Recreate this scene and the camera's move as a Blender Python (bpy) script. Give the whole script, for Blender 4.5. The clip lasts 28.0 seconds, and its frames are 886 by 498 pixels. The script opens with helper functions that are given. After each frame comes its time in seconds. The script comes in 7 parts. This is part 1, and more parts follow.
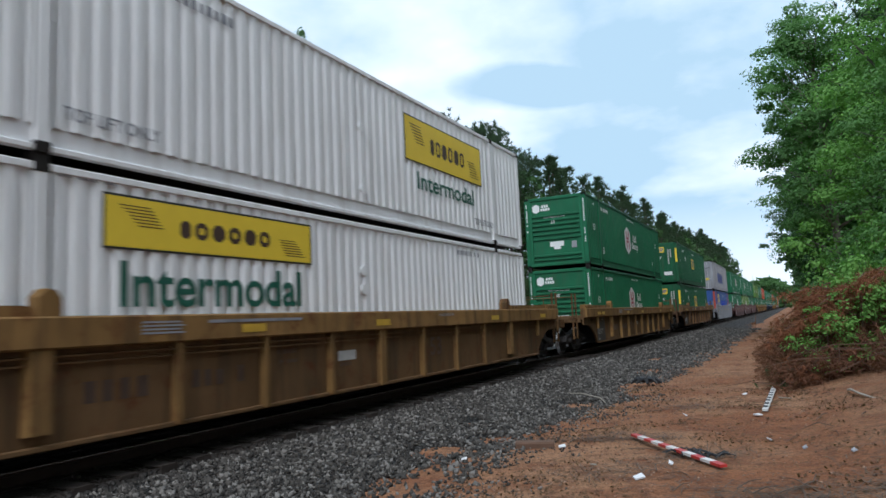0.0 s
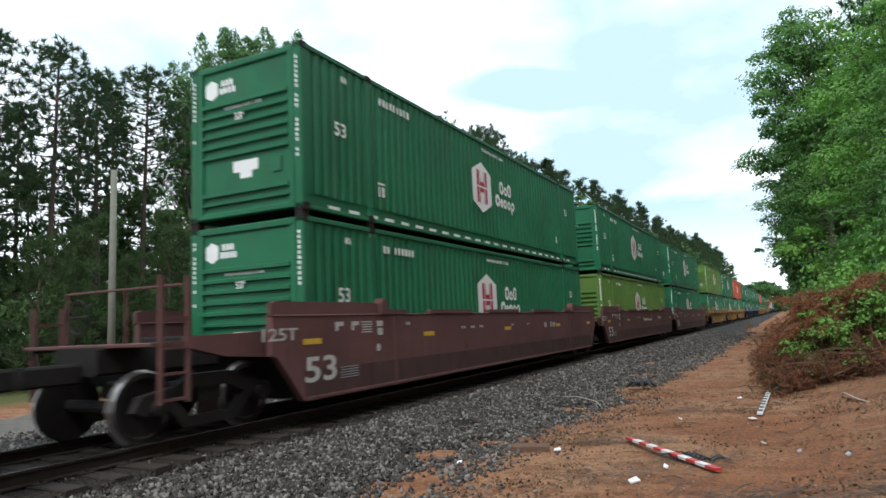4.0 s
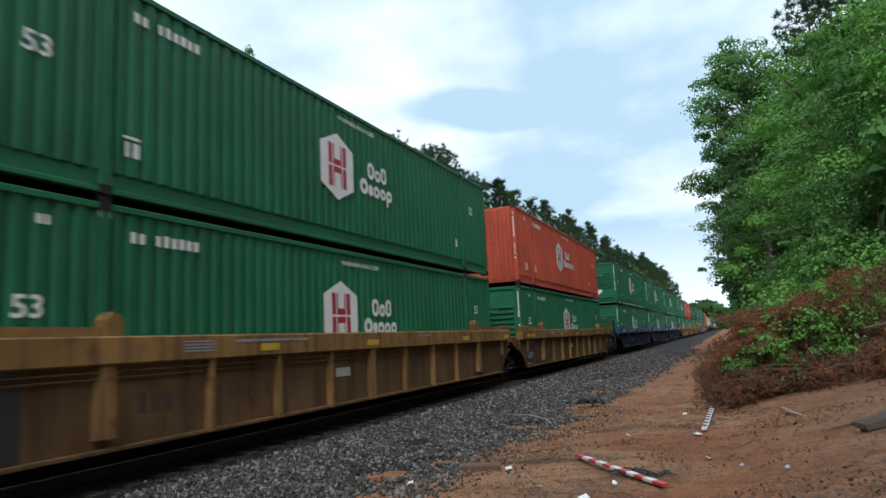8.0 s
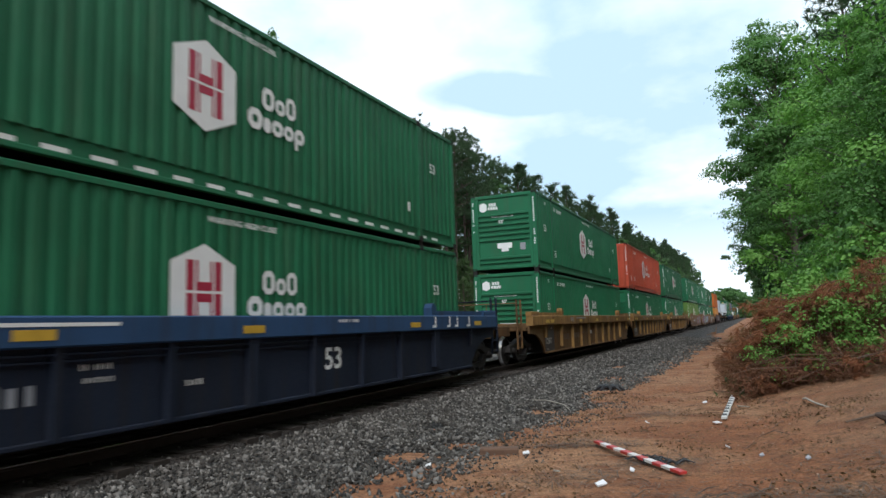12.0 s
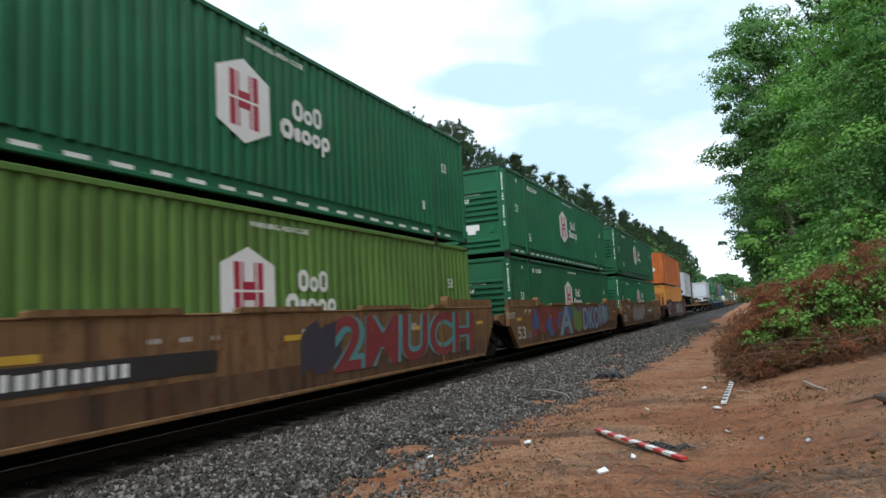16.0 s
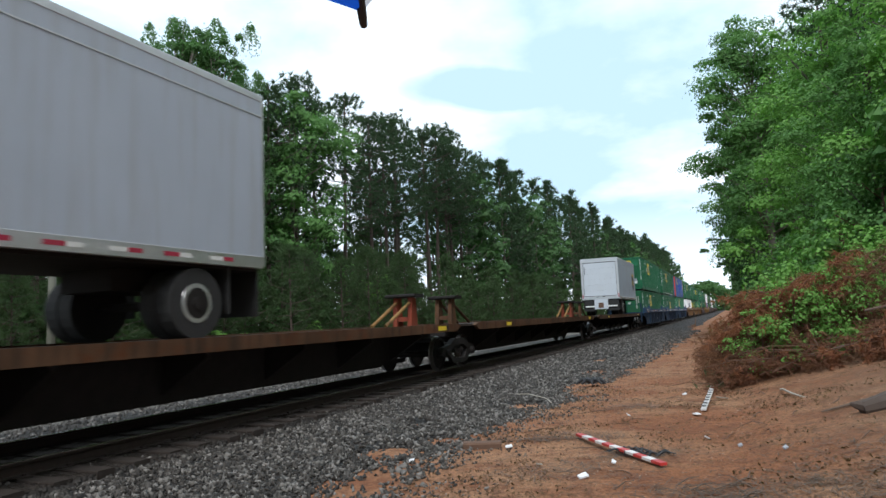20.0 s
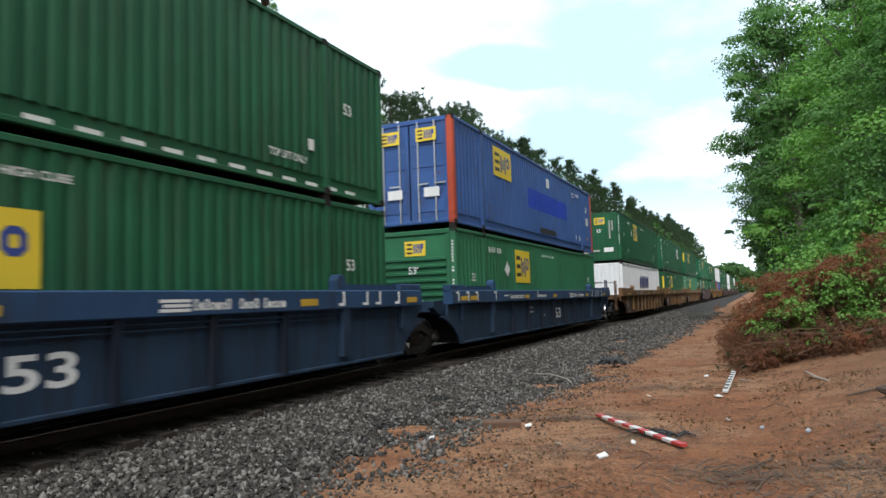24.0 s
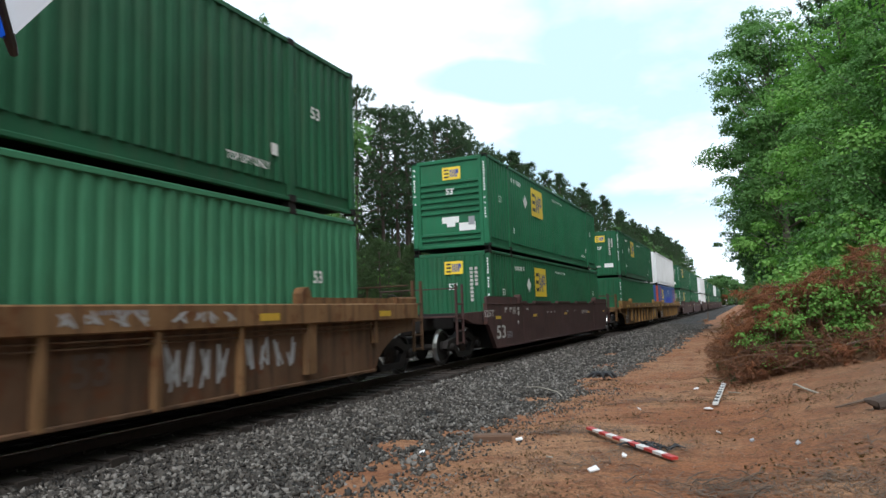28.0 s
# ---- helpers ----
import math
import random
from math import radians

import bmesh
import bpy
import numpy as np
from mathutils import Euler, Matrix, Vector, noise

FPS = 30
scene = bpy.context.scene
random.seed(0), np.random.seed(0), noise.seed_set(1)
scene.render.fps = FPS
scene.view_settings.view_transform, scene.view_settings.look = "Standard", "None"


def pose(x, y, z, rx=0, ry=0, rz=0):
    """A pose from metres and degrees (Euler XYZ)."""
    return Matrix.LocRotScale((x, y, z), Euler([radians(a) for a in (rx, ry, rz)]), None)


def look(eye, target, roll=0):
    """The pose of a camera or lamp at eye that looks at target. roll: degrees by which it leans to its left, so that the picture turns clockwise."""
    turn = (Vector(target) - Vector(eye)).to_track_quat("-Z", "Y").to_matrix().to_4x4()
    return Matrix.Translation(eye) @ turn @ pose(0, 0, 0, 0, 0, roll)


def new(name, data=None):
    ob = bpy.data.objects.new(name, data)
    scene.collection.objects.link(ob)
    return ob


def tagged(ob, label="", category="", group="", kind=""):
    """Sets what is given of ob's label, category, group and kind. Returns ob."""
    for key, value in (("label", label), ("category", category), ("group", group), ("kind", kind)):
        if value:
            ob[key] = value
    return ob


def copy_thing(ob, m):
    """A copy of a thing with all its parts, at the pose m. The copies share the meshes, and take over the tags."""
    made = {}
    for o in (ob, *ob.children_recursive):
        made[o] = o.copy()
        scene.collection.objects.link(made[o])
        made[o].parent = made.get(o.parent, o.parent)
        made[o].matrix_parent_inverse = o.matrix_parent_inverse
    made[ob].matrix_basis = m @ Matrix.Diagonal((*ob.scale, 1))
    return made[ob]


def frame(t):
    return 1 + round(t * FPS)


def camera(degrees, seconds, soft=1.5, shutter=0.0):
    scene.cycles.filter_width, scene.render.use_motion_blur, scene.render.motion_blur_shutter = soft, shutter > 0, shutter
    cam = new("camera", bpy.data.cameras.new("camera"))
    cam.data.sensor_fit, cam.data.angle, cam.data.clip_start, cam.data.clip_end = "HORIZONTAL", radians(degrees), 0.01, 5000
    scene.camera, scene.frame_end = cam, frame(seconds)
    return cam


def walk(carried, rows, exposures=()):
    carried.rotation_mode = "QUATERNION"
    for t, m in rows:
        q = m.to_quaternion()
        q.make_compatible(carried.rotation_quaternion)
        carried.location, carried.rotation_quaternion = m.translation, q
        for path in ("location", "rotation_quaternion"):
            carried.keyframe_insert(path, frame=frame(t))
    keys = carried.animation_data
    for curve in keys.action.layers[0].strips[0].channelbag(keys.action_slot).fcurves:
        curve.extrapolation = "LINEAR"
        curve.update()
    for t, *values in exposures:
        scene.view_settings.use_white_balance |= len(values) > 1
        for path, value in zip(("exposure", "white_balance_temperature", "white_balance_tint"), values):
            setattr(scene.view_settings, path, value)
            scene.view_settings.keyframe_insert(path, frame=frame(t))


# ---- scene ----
cam = camera(68.03, 28.0, soft=1.5, shutter=0.12)
EYE = (8.17, 0.0, 1.285)
# seconds, tilt, lean, turn of the held camera
PATH = [
    (0, 96.31, 2.71, 27.94), (0.5, 96.36, 2.89, 27.86), (1, 96.38, 2.80, 27.66), (1.5, 96.34, 2.54, 27.57),
    (2, 96.30, 2.39, 27.44), (2.5, 96.30, 2.40, 27.32), (4.5, 96.69, 2.51, 27.65), (5, 96.89, 2.69, 27.50),
    (5.5, 96.97, 2.68, 27.20), (6, 97.10, 2.72, 25.88), (6.5, 97.24, 2.66, 23.16), (7, 97.55, 2.68, 22.23),
    (7.5, 97.78, 2.59, 22.42), (8, 97.95, 2.79, 23.39), (8.5, 97.97, 3.09, 23.66), (9, 97.79, 2.99, 23.67),
    (9.5, 97.61, 2.99, 23.85), (10, 97.43, 2.79, 23.93), (10.5, 97.23, 2.55, 24.19), (11, 97.02, 2.41, 24.43),
    (11.5, 96.85, 2.22, 24.80), (12, 96.67, 1.90, 25.06), (12.5, 96.40, 1.66, 25.13), (14.5, 96.23, 2.81, 25.35),
    (15, 96.16, 2.98, 25.23), (15.5, 95.98, 2.80, 25.05), (16, 95.99, 3.25, 24.96), (16.5, 96.08, 3.33, 24.88),
    (17, 96.28, 3.26, 24.74), (17.5, 96.46, 3.15, 24.48), (18, 96.52, 2.86, 24.24), (18.5, 96.41, 2.65, 24.02),
    (19, 96.22, 2.56, 23.64), (19.5, 96.14, 2.47, 23.43), (20, 96.21, 2.47, 23.53), (20.5, 96.23, 2.30, 23.55),
    (21, 95.98, 1.75, 23.53), (21.5, 95.58, 1.41, 23.79), (23.5, 94.57, 2.17, 26.32), (24, 94.48, 1.92, 25.33),
    (24.5, 94.65, 1.83, 24.85), (25, 95.23, 2.74, 24.42), (25.5, 95.44, 2.69, 24.09), (26, 95.66, 2.53, 24.03),
    (26.5, 95.73, 2.36, 24.03), (27, 95.57, 2.00, 24.24), (27.5, 95.51, 1.68, 24.44), (28, 95.60, 2.07, 24.49),
]
# the camera's own brightness and white balance: seconds, stops, kelvin, tint
LIGHT = [(0.0, -0.29, 5990, 10), (1.0, 0.02, 6390, 10), (2.0, 0.07, 6460, 10), (5.0, 0.07, 6440, 10), (6.0, -0.04, 6390, 10), (7.0, -0.23, 6200, 10), (9.0, -0.24, 6170, 10), (10.0, -0.24, 6200, 10),
         (11.0, -0.11, 6320, 10), (12.0, -0.06, 6370, 10), (15.0, -0.00, 6340, 10), (17.0, 0.03, 6370, 10), (18.0, -0.00, 6340, 10), (19.0, -0.14, 6230, 10), (20.0, 0.01, 6300, 10), (21.0, 0.07, 6390, 10),
         (24.0, 0.16, 6520, 10), (25.0, 0.11, 6460, 10), (26.0, -0.06, 6320, 10), (27.0, 0.02, 6390, 10), (28.0, 0.12, 6410, 10)]
walk(cam, [(t, pose(*EYE, rx, ry, rz)) for t, rx, ry, rz in PATH], LIGHT)

# ---- sky and light: thin bright cloud, a veiled sun behind the viewer ----
SUN_EL, SUN_AZ = 50.0, 166.0          # degrees; azimuth from +Y clockwise
world = bpy.data.worlds.new("sky")
scene.world = world
world.use_nodes = True
wn, wl = world.node_tree.nodes, world.node_tree.links
wn.clear()
w_out, w_bg = wn.new("ShaderNodeOutputWorld"), wn.new("ShaderNodeBackground")
w_bg.inputs["Strength"].default_value = 0.1
w_sky = wn.new("ShaderNodeTexSky")
w_sky.sky_type, w_sky.sun_disc = "NISHITA", False
w_sky.sun_elevation, w_sky.sun_rotation = radians(SUN_EL), radians(SUN_AZ)
w_sky.dust_density = 2.0
w_tc = wn.new("ShaderNodeTexCoord")
w_sep, w_com = wn.new("ShaderNodeSeparateXYZ"), wn.new("ShaderNodeCombineXYZ")
wl.new(w_tc.outputs["Generated"], w_sep.inputs[0])
w_h = wn.new("ShaderNodeMath")
w_h.operation, w_h.inputs[1].default_value = "ADD", 0.22
w_c = wn.new("ShaderNodeMath")
w_c.operation, w_c.inputs[1].default_value = "MAXIMUM", 0.0
wl.new(w_sep.outputs[2], w_c.inputs[0])
wl.new(w_c.outputs[0], w_h.inputs[0])
for k in (0, 1):
    d = wn.new("ShaderNodeMath")
    d.operation = "DIVIDE"
    wl.new(w_sep.outputs[k], d.inputs[0])
    wl.new(w_h.outputs[0], d.inputs[1])
    wl.new(d.outputs[0], w_com.inputs[k])
w_noise = wn.new("ShaderNodeTexNoise")
w_noise.inputs["Scale"].default_value, w_noise.inputs["Detail"].default_value = 1.35, 7
w_noise.inputs["Roughness"].default_value = 0.52
w_map = wn.new("ShaderNodeMapping")
w_map.inputs["Location"].default_value = (3.1, 1.7, 0)
wl.new(w_com.outputs[0], w_map.inputs[0])
wl.new(w_map.outputs[0], w_noise.inputs["Vector"])
w_ramp = wn.new("ShaderNodeValToRGB")
w_ramp.color_ramp.elements[0].position, w_ramp.color_ramp.elements[1].position = 0.47, 0.70
w_ramp.color_ramp.elements[0].color = (0.05, 0.05, 0.05, 1)
w_ramp.color_ramp.elements[1].color = (0.97, 0.97, 0.97, 1)
w_gap, w_abs = wn.new("ShaderNodeMath"), wn.new("ShaderNodeMath")
w_gap.operation, w_gap.inputs[1].default_value = "ADD", 0.22
w_abs.operation = "ABSOLUTE"
wl.new(w_sep.outputs[0], w_gap.inputs[0])
wl.new(w_gap.outputs[0], w_abs.inputs[0])
w_thin = wn.new("ShaderNodeMath")         # the cover thins out along one band of the sky
w_thin.operation, w_thin.inputs[1].default_value, w_thin.inputs[2].default_value = "MULTIPLY_ADD", 0.62, -0.10
wl.new(w_abs.outputs[0], w_thin.inputs[0])
w_east = wn.new("ShaderNodeMath")
w_east.operation = "ADD"
wl.new(w_thin.outputs[0], w_east.inputs[0])
w_hole, w_len, w_deep = wn.new("ShaderNodeMapping"), wn.new("ShaderNodeVectorMath"), wn.new("ShaderNodeMapRange")
w_hole.vector_type = "TEXTURE"             # one clear gap in the clouds, torn at its rim
w_hole.inputs["Location"].default_value, w_hole.inputs["Scale"].default_value, w_hole.inputs["Rotation"].default_value = (-0.57, 1.60, 0), (0.15, 0.085, 1), (0, 0, radians(35))
w_len.operation = "LENGTH"
w_deep.inputs["From Min"].default_value, w_deep.inputs["From Max"].default_value, w_deep.inputs["To Min"].default_value, w_deep.inputs["To Max"].default_value = 0.5, 1.5, -0.30, 0.0
wl.new(w_com.outputs[0], w_hole.inputs[0])
wl.new(w_hole.outputs[0], w_len.inputs[0])
wl.new(w_len.outputs["Value"], w_deep.inputs[0])
w_sum = wn.new("ShaderNodeMath")
wl.new(w_noise.outputs["Fac"], w_sum.inputs[0])
wl.new(w_deep.outputs[0], w_sum.inputs[1])
wl.new(w_sum.outputs[0], w_east.inputs[1])
wl.new(w_east.outputs[0], w_ramp.inputs[0])
w_veil = wn.new("ShaderNodeMixRGB")       # hazy blue of the gaps
w_veil.inputs[0].default_value = 0.93
w_veil.inputs[2].default_value = (6.6, 9.3, 11.1, 1)
wl.new(w_sky.outputs[0], w_veil.inputs[1])
w_mix = wn.new("ShaderNodeMixRGB")
w_mix.inputs[2].default_value = (13.6, 14.5, 15.4, 1)
w_low = wn.new("ShaderNodeMapRange")      # whiter towards the horizon
w_low.inputs["From Min"].default_value, w_low.inputs["From Max"].default_value = 0.16, 0.02
wl.new(w_sep.outputs[2], w_low.inputs[0])
w_max = wn.new("ShaderNodeMath")
w_max.operation = "MAXIMUM"
wl.new(w_ramp.outputs[0], w_max.inputs[0])
wl.new(w_low.outputs[0], w_max.inputs[1])
wl.new(w_max.outputs[0], w_mix.inputs[0])
wl.new(w_veil.outputs[0], w_mix.inputs[1])
wl.new(w_mix.outputs[0], w_bg.inputs[0])
wl.new(w_bg.outputs[0], w_out.inputs[0])

sun = new("sun", bpy.data.lights.new("sun", "SUN"))
sun.data.energy, sun.data.angle, sun.data.color = 2.4, radians(16), (1.0, 0.97, 0.93)
sun_dir = Vector((math.sin(radians(SUN_AZ)) * math.cos(radians(SUN_EL)), math.cos(radians(SUN_AZ)) * math.cos(radians(SUN_EL)), math.sin(radians(SUN_EL))))
sun.matrix_world = look(sun_dir * 60, (0, 0, 0))
scene.view_settings.exposure = 0.0


# ---- materials ----
def node(nt, kind, **inputs):
    n = nt.nodes.new(kind)
    for k, v in inputs.items():
        n.inputs[k.replace("_", " ")].default_value = v
    return n


def mix(nt, fac, a, b, how="MIX"):
    n = nt.nodes.new("ShaderNodeMixRGB")
    n.blend_type = how
    for i, v in ((0, fac), (1, a), (2, b)):
        if isinstance(v, bpy.types.NodeSocket):
            nt.links.new(v, n.inputs[i])
        else:
            n.inputs[i].default_value = v if i == 0 else (*v, 1)
    return n.outputs[0]


def ramp(nt, fac, lo, hi, a=(0, 0, 0), b=(1, 1, 1)):
    n = nt.nodes.new("ShaderNodeValToRGB")
    e = n.color_ramp.elements
    e[0].position, e[1].position = lo, hi
    e[0].color, e[1].color = (*a, 1), (*b, 1)
    nt.links.new(fac, n.inputs[0])
    return n.outputs[0]


def coords(nt, scale=(1, 1, 1), own=True):
    """Object space, shifted by the object's own random number."""
    tc, mp = nt.nodes.new("ShaderNodeTexCoord"), nt.nodes.new("ShaderNodeMapping")
    mp.inputs["Scale"].default_value = scale
    nt.links.new(tc.outputs["Object"], mp.inputs[0])
    if own:
        oi, ml = nt.nodes.new("ShaderNodeObjectInfo"), nt.nodes.new("ShaderNodeMath")
        ml.operation, ml.inputs[1].default_value = "MULTIPLY", 53.0
        nt.links.new(oi.outputs["Random"], ml.inputs[0])
        nt.links.new(ml.outputs[0], mp.inputs["Location"])
    return mp.outputs[0]


def noise_of(nt, vec, scale, detail=4, rough=0.55):
    n = node(nt, "ShaderNodeTexNoise", Scale=scale, Detail=detail, Roughness=rough)
    nt.links.new(vec, n.inputs["Vector"])
    return n.outputs["Fac"]


def surface(name, rough=0.6, metal=0.0, spec=0.5):
    m = bpy.data.materials.new(name)
    m.use_nodes = True
    nt = m.node_tree
    bs = nt.nodes["Principled BSDF"]
    bs.inputs["Roughness"].default_value, bs.inputs["Metallic"].default_value = rough, metal
    bs.inputs["Specular IOR Level"].default_value = spec
    return m, nt, bs


def bump(nt, bs, height, strength=0.3, dist=0.01):
    b = node(nt, "ShaderNodeBump", Strength=strength, Distance=dist)
    nt.links.new(height, b.inputs["Height"])
    nt.links.new(b.outputs[0], bs.inputs["Normal"])


def paint(name, col, rough=0.42, dirt=(0.07, 0.055, 0.04), amount=0.35, rust=0.0, fade=0.75, metal=0.0, shine=0.22):
    """Weathered paint: broad fading, run-down dirt streaks, small rust spots."""
    m, nt, bs = surface(name, rough + 0.06, metal, shine)
    rough += 0.06
    c = coords(nt)
    broad = ramp(nt, noise_of(nt, c, 0.7, 3), 0.35, 0.7)
    base = mix(nt, broad, [v * fade for v in col], col)
    streak = ramp(nt, noise_of(nt, coords(nt, (2.2, 2.2, 0.22)), 2.2, 5), 0.48, 0.72, b=(amount,) * 3)
    base = mix(nt, streak, base, dirt)
    if rust:
        spots = ramp(nt, noise_of(nt, c, 3.1, 6, 0.65), 0.66 - 0.14 * rust, 0.74)
        base = mix(nt, spots, base, (0.10, 0.035, 0.014))
    nt.links.new(base, bs.inputs["Base Color"])
    fine = noise_of(nt, c, 30, 3)
    r = ramp(nt, fine, 0.3, 0.7, (rough - 0.08,) * 3, (rough + 0.14,) * 3)
    nt.links.new(r, bs.inputs["Roughness"])
    bump(nt, bs, fine, 0.08, 0.004)
    return m


def plain(name, col, rough=0.6, metal=0.0, var=0.2, scale=8.0, bumpy=0.2, spec=0.5):
    m, nt, bs = surface(name, rough, metal, spec)
    c = coords(nt)
    n = noise_of(nt, c, scale, 5)
    nt.links.new(mix(nt, n, [v * (1 - var) for v in col], [min(1, v * (1 + var)) for v in col]), bs.inputs["Base Color"])
    bump(nt, bs, n, bumpy, 0.01)
    return m


GREEN = paint("green_paint", (0.018, 0.146, 0.068), 0.44, amount=0.22)
GREEN2 = paint("dark_green_paint", (0.018, 0.116, 0.054), 0.46, amount=0.25)
FADEDGREEN = paint("pale_faded_green_paint", (0.055, 0.225, 0.118), 0.5, amount=0.15)
NEWGREEN = paint("fresh_green_paint", (0.012, 0.20, 0.06), 0.35, amount=0.05)
PALEGREEN = paint("faded_green_paint", (0.032, 0.165, 0.080), 0.5, amount=0.2)
LIME = paint("lime_green_paint", (0.115, 0.222, 0.052), 0.45, amount=0.3)
RED = paint("orange_red_paint", (0.50, 0.085, 0.045), 0.5, amount=0.25, rust=0.4)
ORANGE = paint("orange_paint", (0.50, 0.13, 0.03), 0.5, amount=0.35, rust=0.5)
AMBER = paint("amber_paint", (0.55, 0.24, 0.055), 0.5, amount=0.3, rust=0.3)
BLUE = paint("blue_paint", (0.050, 0.118, 0.33), 0.42, amount=0.25, rust=0.2)
BRIGHTBLUE = paint("bright_blue_paint", (0.02, 0.06, 0.42), 0.45, amount=0.1)
WHITE = paint("white_paint", (0.80, 0.82, 0.84), 0.42, dirt=(0.38, 0.36, 0.33), amount=0.35, fade=0.94, shine=0.5)
GREY = paint("grey_paint", (0.36, 0.37, 0.40), 0.45, dirt=(0.15, 0.13, 0.12), amount=0.4)
TRAILERWHITE = paint("trailer_white_paint", (0.43, 0.485, 0.56), 0.4, dirt=(0.3, 0.28, 0.25), amount=0.3, fade=0.93)
DOORWHITE = paint("door_white_paint", (0.54, 0.585, 0.64), 0.45, dirt=(0.4, 0.38, 0.35), amount=0.12, fade=0.95)
FLATSTEEL = paint("rusty_flat_paint", (0.125, 0.066, 0.036), 0.7, dirt=(0.03, 0.022, 0.016), amount=0.9, rust=1.2, fade=0.55, shine=0.15)
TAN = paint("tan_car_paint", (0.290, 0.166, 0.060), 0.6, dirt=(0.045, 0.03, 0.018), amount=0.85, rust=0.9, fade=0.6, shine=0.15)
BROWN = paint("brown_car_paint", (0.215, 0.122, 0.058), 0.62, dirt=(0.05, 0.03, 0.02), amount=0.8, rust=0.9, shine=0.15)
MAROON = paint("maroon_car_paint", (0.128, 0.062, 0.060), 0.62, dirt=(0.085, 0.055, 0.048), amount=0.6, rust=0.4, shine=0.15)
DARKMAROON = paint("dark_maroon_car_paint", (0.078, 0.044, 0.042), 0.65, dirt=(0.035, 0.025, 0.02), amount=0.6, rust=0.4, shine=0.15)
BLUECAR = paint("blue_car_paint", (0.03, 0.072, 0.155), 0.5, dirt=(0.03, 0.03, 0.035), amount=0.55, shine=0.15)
# shade under the chord is put into this darker blue, besides the grime
BLUELOW = paint("grimy_shaded_blue_paint", (0.014, 0.020, 0.036), 0.68, dirt=(0.018, 0.017, 0.018), amount=0.7, shine=0.15)
PALEGREY = plain("worn_white_stencil", (0.42, 0.41, 0.39), 0.6, 0, 0.3, 9.0, 0.02)
DULLYELLOW = plain("dull_yellow_reflector", (0.50, 0.31, 0.03), 0.5, 0, 0.25, 6.0, 0.02)
GREYCAR = paint("grey_car_paint", (0.30, 0.31, 0.34), 0.55, dirt=(0.08, 0.07, 0.06), amount=0.5, shine=0.15)
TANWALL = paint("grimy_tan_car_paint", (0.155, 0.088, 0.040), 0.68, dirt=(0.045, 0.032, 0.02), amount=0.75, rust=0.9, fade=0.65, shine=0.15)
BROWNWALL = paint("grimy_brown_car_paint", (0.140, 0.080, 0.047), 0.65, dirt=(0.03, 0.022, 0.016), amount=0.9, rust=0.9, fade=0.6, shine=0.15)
# darker than the chord's blue: the shade beneath it is in the colour
NAVYWALL = paint("grimy_shaded_navy_paint", (0.024, 0.047, 0.086), 0.66, dirt=(0.02, 0.02, 0.024), amount=0.7, shine=0.15)
STEEL = plain("grimy_steel", (0.018, 0.016, 0.015), 0.8, 0.0, 0.45, 6.0, 0.2, 0.2)
WHEELSTEEL = plain("worn_wheel_steel", (0.32, 0.31, 0.30), 0.32, 0.9, 0.2, 9.0, 0.05)
RAILTOP = plain("polished_rail_steel", (0.42, 0.42, 0.44), 0.25, 1.0, 0.12, 12.0, 0.03)
RAILRUST = plain("rusty_rail_steel", (0.022, 0.014, 0.010), 0.9, 0.2, 0.5, 14.0)
RUBBER = plain("black_rubber", (0.018, 0.018, 0.018), 0.8, 0, 0.25, 20.0)
ALU = plain("dull_aluminium", (0.55, 0.56, 0.57), 0.38, 0.8, 0.12, 5.0, 0.05)
DECAL = plain("white_lettering", (0.72, 0.73, 0.72), 0.5, 0, 0.12, 3.0, 0.02)
DECALGREY = plain("grey_lettering", (0.20, 0.21, 0.24), 0.5, 0, 0.2, 3.0, 0.02)
DECALGREEN = plain("dark_green_lettering", (0.008, 0.095, 0.065), 0.5, 0, 0.15, 3.0, 0.02)
DECALRED = plain("crimson_lettering", (0.36, 0.018, 0.05), 0.5, 0, 0.15, 3.0, 0.02)
DECALYELLOW = plain("yellow_panel", (0.76, 0.56, 0.035), 0.5, 0, 0.12, 2.0, 0.02)
DECALBLACK = plain("black_lettering", (0.02, 0.018, 0.018), 0.5, 0, 0.2, 3.0, 0.02)
DECALBLUE = plain("blue_lettering", (0.03, 0.06, 0.26), 0.5, 0, 0.15, 3.0, 0.02)
DECALBROWN = plain("dark_brown_lettering", (0.055, 0.03, 0.02), 0.5, 0, 0.2, 3.0, 0.02)
HITCHRED = paint("red_hitch_paint", (0.26, 0.052, 0.026), 0.55, amount=0.5, rust=0.6)
TIEWOOD = plain("creosoted_wood", (0.022, 0.015, 0.011), 0.9, 0, 0.5, 9.0, 0.5)
LOGWOOD = plain("weathered_log", (0.12, 0.084, 0.062), 0.9, 0, 0.45, 7.0, 0.6)
DULLPINK = plain("faded_pink_label", (0.50, 0.34, 0.29), 0.6, 0, 0.2, 12.0, 0.1)
STICK = plain("dead_twig", (0.12, 0.068, 0.044), 0.9, 0, 0.35, 12.0, 0.4)
POLEWOOD = plain("grey_pole_wood", (0.34, 0.31, 0.26), 0.85, 0, 0.2, 5.0, 0.3)
OLDPOLE = plain("weathered_green_grey_wood", (0.155, 0.16, 0.128), 0.85, 0, 0.2, 5.0, 0.3)
BARK = plain("pine_bark", (0.075, 0.055, 0.045), 0.95, 0, 0.4, 5.0, 0.7)
GREYBARK = plain("grey_bark", (0.19, 0.17, 0.14), 0.95, 0, 0.3, 5.0, 0.5)
